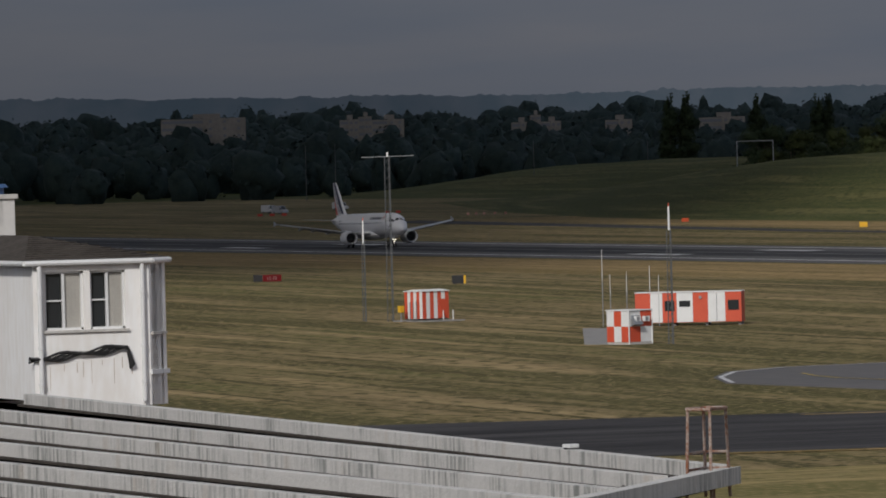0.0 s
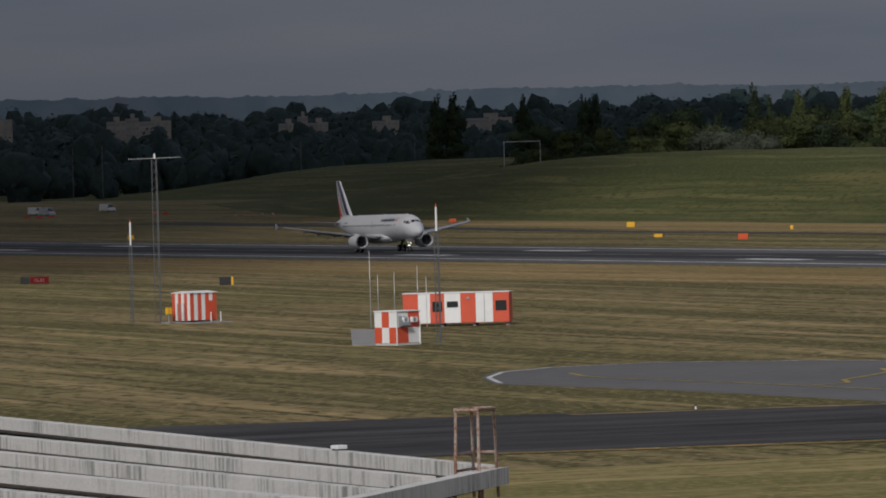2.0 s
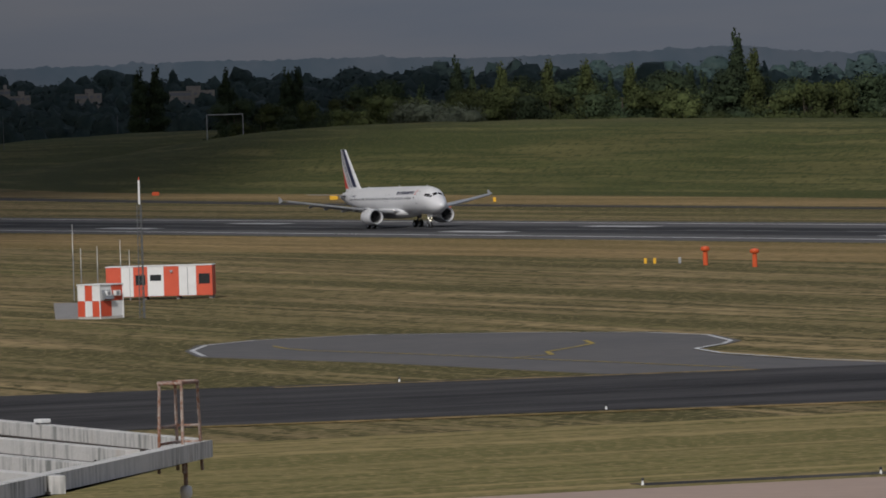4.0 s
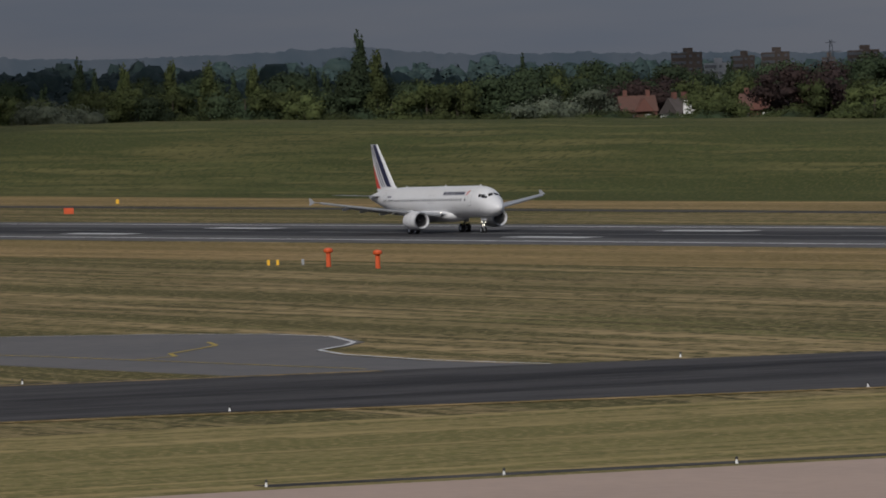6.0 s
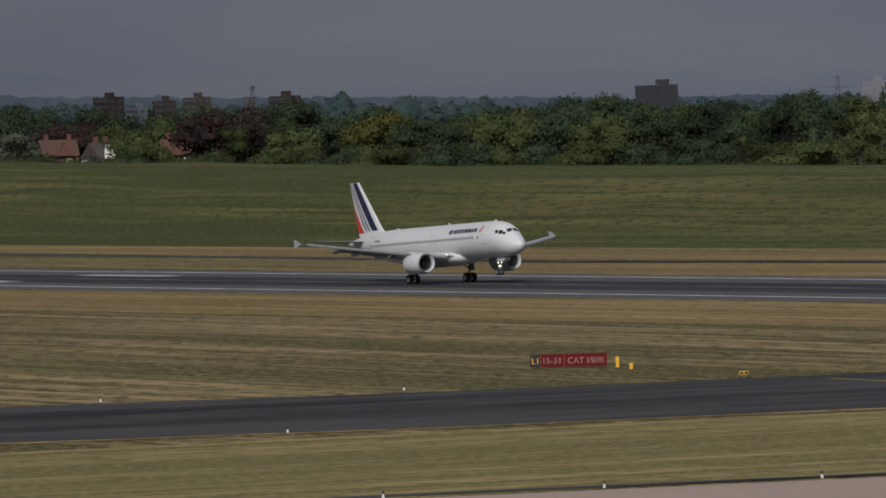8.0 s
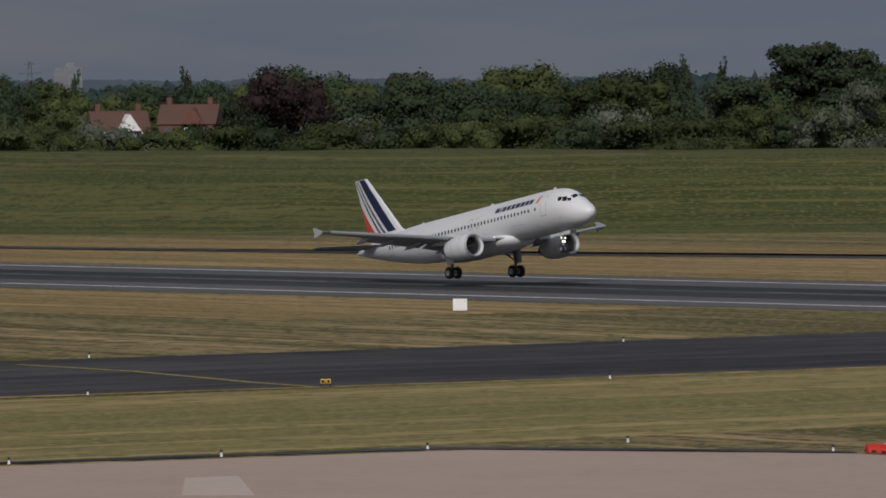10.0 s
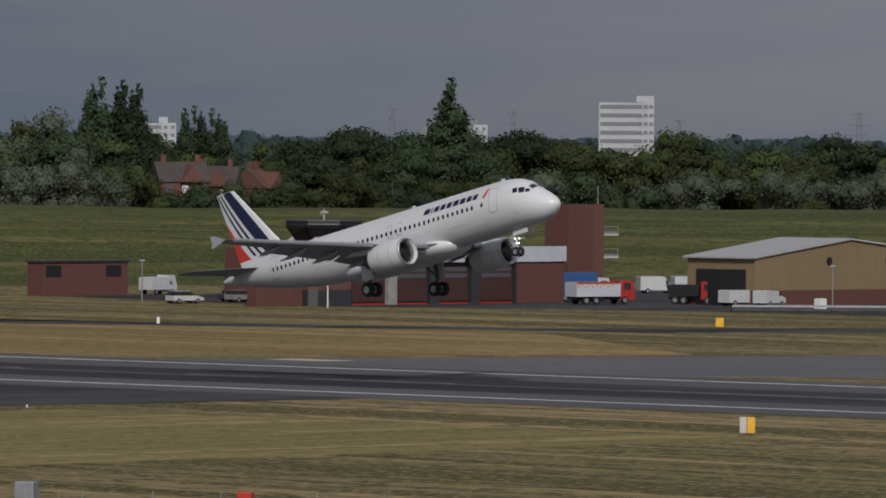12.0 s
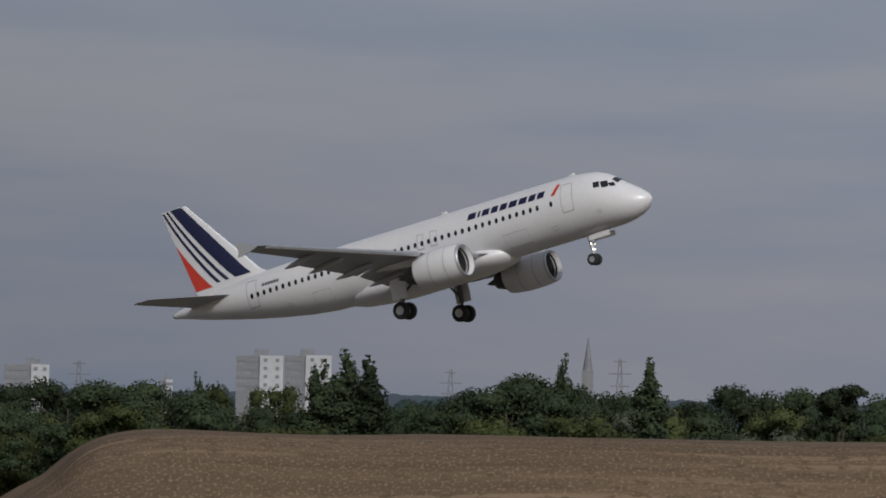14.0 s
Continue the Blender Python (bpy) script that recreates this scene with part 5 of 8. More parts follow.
def leaf_cloud(rng, blobs, count, size):
    """Small tilted leaf sprays on and inside a set of blobs (x, y, z, rx, rz)."""
    vs, fs = [], []
    wts = np.array([b[3] * b[3] for b in blobs])
    pick = rng.choice(len(blobs), count, p=wts / wts.sum())
    for i in pick:
        bx, by, bz, rx, rz = blobs[i]
        d = rng.normal(size=3)
        d /= np.linalg.norm(d)
        r = rng.uniform(0.6, 1.0) if rng.random() < 0.3 else rng.uniform(0.8, 1.16)
        c = np.array([bx + d[0] * rx * r, by + d[1] * rx * r, bz + d[2] * rz * r])
        nrm = d + rng.normal(size=3) * 0.42
        nrm /= np.linalg.norm(nrm)
        t = np.cross(nrm, rng.normal(size=3))
        t /= np.linalg.norm(t) + 1e-9
        u = np.cross(nrm, t)
        s = size * rng.uniform(0.6, 1.35)
        k = len(vs)
        vs += [c - t * s, c - u * s * 0.62 + nrm * s * 0.15, c + t * s, c + u * s * 0.62 + nrm * s * 0.15]
        fs.append((k, k + 1, k + 2, k + 3))
    return vs, fs


def tree_kind(name, seed, shape, leaf, label, count=7800, size=0.21):
    """A tree 16 m high: tapered trunk with limbs, and a crown of leaf sprays."""
    rng = np.random.default_rng(seed)
    random.seed(seed)
    blobs = []
    if shape == "broad":
        for i in range(26):
            a, h = rng.uniform(0, 6.28), rng.uniform(0.22, 0.93)
            rad = 5.4 * math.sin(math.pi * min(1, (h - 0.08) / 0.94)) ** 0.6 * rng.uniform(0.45, 0.95)
            blobs.append((rad * math.cos(a), rad * math.sin(a), h * 15.2, rng.uniform(1.3, 2.5), rng.uniform(1.1, 1.9)))
    elif shape == "poplar":
        for i in range(24):
            h = 0.10 + 0.86 * i / 23
            w = 1.75 * math.sin(math.pi * (0.12 + 0.84 * h)) ** 0.7
            a = rng.uniform(0, 6.28)
            blobs.append((w * 0.5 * math.cos(a), w * 0.5 * math.sin(a), h * 16, w * rng.uniform(0.5, 0.8), rng.uniform(0.9, 1.5)))
    elif shape == "bush":
        for i in range(20):
            a, h = rng.uniform(0, 6.28), rng.uniform(0.10, 0.88)
            rad = 7.5 * (1 - h * 0.55) * rng.uniform(0.2, 1.0)
            blobs.append((rad * math.cos(a), rad * math.sin(a), h * 14.5, rng.uniform(1.8, 3.2), rng.uniform(1.4, 2.4)))
    elif shape == "pine":
        for i in range(16):
            a, h = rng.uniform(0, 6.28), rng.uniform(0.42, 0.97)
            rad = 3.6 * rng.uniform(0.1, 1.0) * (1.15 - h * 0.5)
            blobs.append((rad * math.cos(a), rad * math.sin(a), h * 15.6, rng.uniform(0.9, 1.7), rng.uniform(0.5, 0.9)))
    root = thing(name, pose(0, 0, -500), label, "tree", "trees behind the embankment")
    bm = new_bm()
    tube(bm, (0, 0, -1.0), (0.1, 0, 7), 0.34, 0.2, 8)
    tube(bm, (0.1, 0, 7), (0.0, 0.1, 13), 0.2, 0.05, 6)
    for bx, by, bz, rx, rz in blobs[::3]:
        tube(bm, (0.05, 0, max(2.0, bz * 0.55)), (bx * 0.8, by * 0.8, bz), 0.11, 0.03, 5)
    part("trunk", bm, BARK, root)
    vs, fs = leaf_cloud(rng, blobs, count, size)
    # leafy mass inside the sprays
    core = new_bm()
    for bx, by, bz, rx, rz in blobs:
        bmesh.ops.create_icosphere(core, subdivisions=2, radius=1.0, matrix=Matrix.Translation((bx, by, bz)) @ Matrix.Diagonal((rx * 0.62, rx * 0.62, rz * 0.62, 1)))
    for v in core.verts:
        v.co += noise.noise_vector(v.co * 1.3) * 0.5
    core.verts.ensure_lookup_table()
    k0 = len(vs)
    core.verts.index_update()
    vs += [tuple(v.co) for v in core.verts]
    fs += [tuple(k0 + v.index for v in f.verts) for f in core.faces]
    core.free()
    me = bpy.data.meshes.new("crown")
    me.from_pydata([tuple(v) for v in vs], [], fs)
    for p in me.polygons:
        p.use_smooth = len(p.vertices) == 3
    me.materials.append(leaf)
    cr = new("crown", me)
    cr.parent = root
    return root


KINDS = {
    "d1": tree_kind("tree", 1, "broad", LEAF_DARK, "dark green broadleaf tree beyond the grassy embankment"),
    "d2": tree_kind("tree", 2, "broad", LEAF_DARK, "dark green broadleaf tree beyond the grassy embankment"),
    "o1": tree_kind("tree", 3, "broad", LEAF_OLIVE, "olive green broadleaf tree beyond the grassy embankment"),
    "o2": tree_kind("tree", 4, "broad", LEAF_OLIVE, "olive green broadleaf tree beyond the grassy embankment"),
    "p1": tree_kind("poplar", 5, "poplar", LEAF_DARK, "tall narrow dark poplar standing above the wood", 6000, 0.19),
    "p2": tree_kind("poplar", 6, "poplar", LEAF_OLIVE, "tall narrow olive green poplar", 6000, 0.19),
    "w1": tree_kind("willow", 7, "bush", LEAF_SILVER, "silvery grey willow with a rounded crown", 8200, 0.21),
    "w2": tree_kind("willow", 8, "broad", LEAF_SILVER, "silvery grey willow with a rounded crown", 8200, 0.21),
    "c1": tree_kind("copper_beech", 9, "broad", LEAF_COPPER, "dark copper-leaved beech tree", 8200, 0.21),
    "y1": tree_kind("tree", 10, "broad", LEAF_YELLOW, "yellow-green broadleaf tree in full leaf"),
    "b1": tree_kind("shrub", 11, "bush", LEAF_DARK, "dense dark green shrub at the wood's edge", 8200, 0.21),
    "b2": tree_kind("shrub", 12, "bush", LEAF_OLIVE, "dense olive green shrub at the wood's edge", 8200, 0.21),
    "n1": tree_kind("pine", 13, "pine", LEAF_DARK, "dark open-crowned pine tree", 4600, 0.2),
}


def polar(az, dist, z=0.0):
    """A place at an azimuth (degrees clockwise from +y) and distance from the viewing terrace."""
    return Vector((dist * math.sin(radians(az)), dist * math.cos(radians(az)), z))


def crest_dist(az):
    """How far off the embankment's crest lies in that direction."""
    w = Vector((math.sin(radians(az)), math.cos(radians(az))))
    best = None
    line = CREST + [(-690, 1040, 13.6), (-380, 1190, 14.8), (-200, 1200, 14)]
    for a, b in zip(line, line[1:]):
        a2, e = Vector(a[:2]), Vector(b[:2]) - Vector(a[:2])
        det = w.x * -e.y + w.y * e.x
        if abs(det) < 1e-9:
            continue
        d = (a2.x * -e.y + a2.y * e.x) / det
        k = (w.x * a2.y - w.y * a2.x) / det
        if d > 0 and 0 <= k <= 1:
            best = d if best is None else max(best, d)
    return best or 1300.0


random.seed(5)


def plant(kind, az, dist, top_el, wide=1.0, base=None):
    top = CAM_Z + dist * math.tan(radians(top_el))
    z = 0.0 if base is None else base
    k = max(0.12, (top - z) / 15.9)
    wide *= 0.8 if kind in ("p1", "p2") else 1.0
    p = polar(az, dist, z)
    m = Matrix.Translation(p) @ Matrix.Rotation(random.uniform(0, 6.28), 4, "Z") @ Matrix.Diagonal((k * wide, k * wide, k, 1))
    copy_thing(KINDS[kind], m)


TOPS_AZ = (-69.5, -68, -66.5, -65.5, -64.4, -63.5, -62.5, -61.5, -60.4, -59, -57.5, -56, -55.2, -54, -52, -50.5, -49, -48, -47, -46, -45, -44.5, -43.5, -42.5, -41, -40, -39, -37, -35, -33, -31, -30, -29, -28, -26.5)
TOPS_EL = (0.08, 0.05, 0.12, 0.10, 0.07, 0.13, 0.06, 0.09, 0.06, 0.10, 0.14, 0.08, 0.20, 0.14, 0.20, 0.22, 0.20, 0.19, 0.20, 0.09, 0.06, 0.15, 0.13, 0.12, 0.10, 0.15, 0.10, 0.08, 0.10, 0.17, 0.17, 0.27, 0.18, 0.22, 0.22)
az = -68.6
while az < -26.2:
    el0 = float(np.interp(az, TOPS_AZ, TOPS_EL)) + (0.09 if az < -58 else 0.03)
    cd = crest_dist(az)
    # sunlight on these stretches is put in by choosing paler olive trees
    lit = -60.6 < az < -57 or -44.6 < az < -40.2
    # front shrubs, then two rows of trees
    plant(random.choice(("b2", "b2", "w1", "b1", "o1") if az > -57.3 else ("b1", "b2", "b2", "b1")), az, cd + random.uniform(75, 100), el0 - random.uniform(0.22, 0.34), random.uniform(1.0, 1.4), base=0)
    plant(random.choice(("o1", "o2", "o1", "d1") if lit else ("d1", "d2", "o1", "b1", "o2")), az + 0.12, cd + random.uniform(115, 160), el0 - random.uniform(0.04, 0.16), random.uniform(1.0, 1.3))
    plant(random.choice(("d1", "d2", "d2", "o2", "p1")), az + random.uniform(-0.1, 0.1), cd + random.uniform(180, 300), el0 + random.uniform(-0.10, 0.08), random.uniform(0.8, 1.3))
    az += 0.27 if az < -50 else 0.33
# poplars and single trees that stand out
for kind, az, el, wd in (("p1", -64.93, 0.44, 1.05), ("p2", -64.80, 0.31, 1.1), ("d1", -64.90, 0.24, 1.0), ("p1", -67.02, 0.31, 1.0), ("p2", -66.68, 0.26, 1.0), ("p2", -66.33, 0.28, 1.1), ("p2", -66.05, 0.26, 1.2), ("p2", -65.72, 0.23, 1.2), ("p1", -65.28, 0.20, 1.0), ("o1", -66.9, 0.10, 1.2), ("o2", -66.2, 0.08, 1.2), ("o1", -65.6, 0.08, 1.2), ("d2", -63.78, 0.20, 1.2), ("o1", -63.36, 0.145, 1.0), ("c1", -62.70, 0.13, 1.1), ("o1", -62.48, 0.07, 0.9), ("d1", -62.05, 0.16, 0.9), ("c1", -61.60, 0.215, 1.3), ("d1", -61.25, 0.12, 0.8), ("d2", -64.4, 0.10, 1.3), ("p1", -68.28, 0.27, 1.2), ("p1", -68.20, 0.27, 1.1),
                         ("p1", -68.73, 0.28, 1.3), ("p1", -69.25, 0.31, 1.4), ("p1", -69.38, 0.30, 1.3), ("d1", -61.65, 0.21, 1.0), ("d1", -62.03, 0.15, 0.9)):
    plant(kind, az, 2750 if az < -68.1 else crest_dist(az) + 170, el, wd)
plant("c1", -61.65, crest_dist(-61.65) + 120, 0.20, 1.15)
plant("y1", -60.44, crest_dist(-60.4) + 150, 0.12, 1.0)
plant("y1", -60.25, crest_dist(-60.4) + 150, 0.10, 1.0)
plant("c1", -62.85, crest_dist(-62.8) + 130, 0.11, 1.0)
for az, el in ((-67.28, 0.07), (-67.49, 0.10), (-67.62, 0.08), (-67.8, 0.0), (-67.15, 0.06), (-67.05, 0.0)):
    plant("o2" if az < -67.4 else "w1", az, crest_dist(az) + 90, el, 1.2)
for kind, az, el, wd in (("w1", -63.5, 0.0, 1.4), ("w2", -63.22, 0.02, 1.3), ("b2", -63.0, -0.09, 1.2), ("b2", -62.72, -0.13, 1.1), ("b1", -62.35, -0.10, 1.3), ("b2", -61.75, -0.11, 1.2), ("b1", -61.3, -0.12, 1.2), ("o1", -62.3, -0.02, 1.2), ("o2", -61.1, 0.0, 1.2), ("c1", -55.15, 0.31, 0.85), ("d1", -54.06, 0.215, 1.1), ("d2", -57.47, 0.18, 0.7), ("d2", -57.2, 0.205, 0.7), ("w1", -57.0, -0.2, 0.9), ("w1", -54.7, -0.10, 1.3), ("w1", -54.4, -0.12, 1.2)):
    plant(kind, az, crest_dist(az) + 95, el, wd)
for kind, az, el, wd in (("n1", -51.33, 0.44, 1.2), ("n1", -51.12, 0.455, 1.2), ("n1", -50.82, 0.31, 1.0), ("p1", -50.43, 0.60, 1.5), ("d1", -50.32, 0.34, 0.9), ("p1", -49.52, 0.50, 1.6), ("w2", -46.99, 0.30, 0.9), ("p1", -46.57, 0.468, 1.4), ("p1", -46.38, 0.449, 1.4),
                         ("p1", -46.27, 0.424, 1.3), ("p1", -45.92, 0.25, 1.2), ("p1", -45.82, 0.268, 1.2), ("p1", -45.69, 0.25, 1.2), ("p1", -45.61, 0.16, 1.2), ("p1", -43.95, 0.481, 1.6), ("d1", -44.69, 0.22, 1.3), ("d2", -43.49, 0.19, 1.3)):
    plant(kind, az, crest_dist(az) + 150, el, wd)
for az, el, wd in ((-50.95, 0.02, 1.2), (-50.23, 0.05, 1.3), (-49.43, -0.19, 1.3), (-48.59, -0.02, 1.0), (-48.38, -0.02, 1.0), (-48.13, -0.04, 1.0), (-47.83, -0.08, 1.0), (-47.33, -0.01, 1.0), (-46.93, -0.07, 1.0), (-46.63, -0.03, 1.0), (-40.42, -0.25, 1.0), (-40.15, -0.14, 1.0), (-39.83, -0.11, 1.0), (-41.45, -0.06, 1.0), (-40.82, -0.09, 1.1), (-40.52, -0.03, 1.1)):
    plant(random.choice(("w1", "w2")), az, crest_dist(az) + 70, el + (0.07 if az < -46 else 0.0), wd * 0.85)
for kind, az, el, wd in (("d1", -39.96, 0.224, 1.1), ("n1", -40.86, 0.12, 1.2), ("p1", -31.80, 0.33, 1.6), ("p1", -31.60, 0.41, 1.7), ("p1", -31.45, 0.37, 1.7), ("d1", -30.41, 0.33, 1.2), ("d1", -30.1, 0.30, 1.2), ("p1", -29.99, 0.414, 0.9), ("p1", -29.34, 0.40, 1.5), ("n1", -27.93, 0.37, 1.0), ("d1", -32.98, 0.25, 1.1), ("d2", -33.4, 0.22, 1.2), ("y1", -33.0, -0.08, 0.9), ("o1", -33.35, 0.05, 1.2), ("o1", -33.9, -0.06, 1.3), ("o2", -34.3, -0.04, 1.3), ("d1", -34.15, 0.02, 1.2), ("b1", -34.0, -0.3, 1.2), ("d2", -33.7, -0.02, 1.2), ("w2", -29.82, 0.06, 0.8), ("w2", -29.44, 0.05, 0.9), ("o1", -30.66, 0.06, 1.2)):
    plant(kind, az, crest_dist(az) + random.uniform(80, 130), el, wd)
for root in KINDS.values():
    for o in (*root.children_recursive, root):
        bpy.data.objects.remove(o)


def hill_z(d, az):
    """Height of the rising country beyond the airfield."""
    left = max(0.0, min(1.0, (-57.5 - az) / 9))
    return max(0.0, d - 2700) * (0.0135 * left + 0.0062 * (1 - left)) - 1.0


bm = new_bm()
rows = []
for d in (2500, 2750, 3000, 3300, 3600, 4000, 4400, 4700):
    rows.append([bm.verts.new(polar(a, d, hill_z(d, a))) for a in np.arange(-84, -18, 1.5)])
for a, b in zip(rows, rows[1:]):
    for j in range(len(a) - 1):
        bm.faces.new((a[j], a[j + 1], b[j + 1], b[j]))
tagged(part("ground_far", bm, GRASS_HILL, smooth=True), "rising wooded country beyond the airfield", "ground", "", "structure")


_bm = new_bm()
bmesh.ops.create_icosphere(_bm, subdivisions=2, radius=1.0)
_bm.verts.index_update()
DOME_V = [tuple(v.co) for v in _bm.verts]
DOME_F = [tuple(v.index for v in f.verts) for f in _bm.faces]
_bm.free()


def far_wood(name, az0, az1, d0, d1, rowgap, label, hmin, hmax):
    rng = np.random.default_rng(int(abs(az0) * 10))
    vs, fs = [], []
    d = d0
    while d < d1:
        a = az0
        while a < az1:
            h = rng.uniform(hmin, hmax) * (1.25 if rng.random() < 0.12 else 1.0)
            w = h * rng.uniform(0.36, 0.5) if rng.random() > 0.12 else h * 0.17
            dd = d + rng.uniform(-0.5, 0.5) * rowgap
            p = polar(a, dd, hill_z(dd, a))
            nb = 3 if w > h * 0.2 else 2
            for q in range(nb):
                ox, oy = rng.uniform(-0.45, 0.45, 2) * w
                oz = h * (0.28 + 0.36 * q / nb)
                rw, rh = w * rng.uniform(0.55, 0.85), h * rng.uniform(0.30, 0.42)
                k = len(vs)
                wob = 1 + 0.20 * rng.normal(size=len(DOME_V))
                for (x, y, z), o in zip(DOME_V, np.clip(wob, 0.6, 1.4)):
                    vs.append((p.x + ox + x * rw * o, p.y + oy + y * rw * o, p.z + oz + z * rh * o))
                fs += [tuple(k + i for i in f) for f in DOME_F]
                m = 46
                dv = rng.normal(size=(m, 3))
                dv /= np.linalg.norm(dv, axis=1)[:, None]
                c = np.array([p.x + ox, p.y + oy, p.z + oz]) + dv * np.array([rw, rw, rh]) * rng.uniform(0.92, 1.2, (m, 1))
                t1 = np.cross(dv + rng.normal(size=(m, 3)) * 0.5, rng.normal(size=(m, 3)))
                t1 *= rng.uniform(0.6, 1.2, (m, 1)) / np.linalg.norm(t1, axis=1)[:, None]
                t2 = np.cross(dv, t1)
                k = len(vs)
                vs += np.stack([c - t1, c - t2, c + t1, c + t2], 1).reshape(-1, 3).tolist()
                fs += [(k + 4 * q2, k + 4 * q2 + 1, k + 4 * q2 + 2, k + 4 * q2 + 3) for q2 in range(m)]
            a += math.degrees(w * 1.25 / dd)
        d += rowgap
    me = bpy.data.meshes.new(name)
    me.from_pydata([tuple(v) for v in vs], [], fs)
    me.materials.append(LEAF_FAR_HAZED)
    for p in me.polygons:
        p.use_smooth = len(p.vertices) == 3
    return tagged(new(name, me), label, "woodland", "", "stuff")


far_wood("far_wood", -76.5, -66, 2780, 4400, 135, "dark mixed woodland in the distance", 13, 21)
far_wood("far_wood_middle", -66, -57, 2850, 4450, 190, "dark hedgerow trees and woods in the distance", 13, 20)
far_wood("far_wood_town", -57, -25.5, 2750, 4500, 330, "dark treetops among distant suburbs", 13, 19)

# ridge on the horizon: blue haze is put into its colour, with a glow
RIDGE = mat("haze_painted_ridge", (0.033, 0.041, 0.053), 1.0, vary=0.5, scale=0.01, fine=0.05, color2=(0.024, 0.034, 0.046))
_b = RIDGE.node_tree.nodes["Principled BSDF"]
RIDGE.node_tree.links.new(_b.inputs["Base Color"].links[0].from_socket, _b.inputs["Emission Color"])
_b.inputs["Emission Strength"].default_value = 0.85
bm = new_bm()
top, bot = [], []
for i in range(3600):
    a = -84 + i * 66 / 3599
    el = float(np.interp(a, (-84, -74.3, -70.3, -69, -66, -64.9, -64.4, -61.5, -58, -50, -40, -30, -18), (0.40, 0.40, 0.34, 0.36, 0.32, 0.36, 0.29, 0.21, 0.13, 0.10, 0.09, 0.13, 0.14)))
    el += 0.022 * noise.noise(Vector((a * 1.1, 0, 0))) + 0.022 * noise.noise(Vector((a * 6, 3, 0))) + 0.012 * noise.noise(Vector((a * 22, 7, 0))) + 0.014 * abs(noise.noise(Vector((a * 70, 9, 0))))
    p = polar(a, 4880)
    top.append(bm.verts.new((p.x, p.y, CAM_Z + 4880 * math.tan(radians(el)))))
    bot.append(bm.verts.new((p.x, p.y, -5)))
for i in range(3599):
    bm.faces.new((bot[i], bot[i + 1], top[i + 1], top[i]))
tagged(part("backdrop", bm, RIDGE), "wooded ridge on the horizon, haze painted in its glowing blue-grey", "hills", "", "structure")

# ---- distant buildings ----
# tower white and grey are dulled and blued to hold haze
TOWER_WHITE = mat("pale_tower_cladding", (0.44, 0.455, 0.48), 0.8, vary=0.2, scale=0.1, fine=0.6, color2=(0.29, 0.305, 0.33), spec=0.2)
TOWER_GREY = mat("grey_cladding_and_shaded_flank", (0.20, 0.21, 0.23), 0.8, vary=0.25, scale=0.1, fine=0.6)
TOWER_BROWN = mat("brown_brick_tower", (0.15, 0.115, 0.095), 0.85, vary=0.3, scale=0.1, fine=0.6)
CREAM = mat("cream_flats_wall", (0.27, 0.245, 0.22), 0.85, vary=0.25, scale=0.1, fine=0.6)
WIN_DARK = mat("far_window_glass", (0.085, 0.09, 0.10), 0.35, vary=0.2)
BALCONY = mat("shaded_balcony_band", (0.19, 0.20, 0.225), 0.8, vary=0.2)
BRICK_RED = mat("red_brick", (0.135, 0.058, 0.044), 0.9, vary=0.35, scale=0.8, fine=7, color2=(0.10, 0.045, 0.036))
TILE_RED = mat("red_roof_tile", (0.105, 0.052, 0.040), 0.9, vary=0.4, scale=0.8, fine=6, color2=(0.085, 0.045, 0.036))
TILE_DARK = mat("dark_roof_tile", (0.075, 0.062, 0.058), 0.9, vary=0.4, scale=0.8, fine=6)


def tower(az0, az1, el_top, dist, walls, split=0.55, bands=9, label="pale tower block of flats rising over the trees", storey=2.8):
    """Block with its shaded flank painted grey, front lighter, and windows storey by storey."""
    c = polar((az0 + az1) / 2, dist)
    w = dist * radians(az1 - az0)
    top = CAM_Z + dist * math.tan(radians(el_top))
    yaw = face_to(c.x, c.y)
    t = thing("tower_block", pose(c.x, c.y, 0, 0, 0, yaw), label, "tower block", "distant tower blocks")
    a = -w / 2
    b = a + w * split
    bm = new_bm()
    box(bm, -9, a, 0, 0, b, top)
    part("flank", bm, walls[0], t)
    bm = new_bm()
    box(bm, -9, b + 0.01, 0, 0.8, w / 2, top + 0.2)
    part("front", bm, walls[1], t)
    bm = new_bm()
    box(bm, -7, b - w * 0.12, top + 0.21, -2, b + w * 0.2, top + 2.2)
    part("plant_room", bm, walls[0], t)
    for k in range(bands):
        z = top - 2.0 - k * storey
        # long dark band for balcony shade on the flank, small windows on the front
        bm = new_bm()
        box(bm, 0.003, a + 0.4, z, 0.14, b - 0.3, z + 1.25)
        part("balcony_band", bm, BALCONY, t)
        n = 2 if w * (1 - split) < 9 else 3
        for i in range(n):
            q = b + (w / 2 - b) * (i + 0.5) / n
            bm = new_bm()
            box(bm, 0.803, q - 0.62, z + 0.1, 0.92, q + 0.62, z + 1.2)
            part("window", bm, BALCONY, t)
    return t


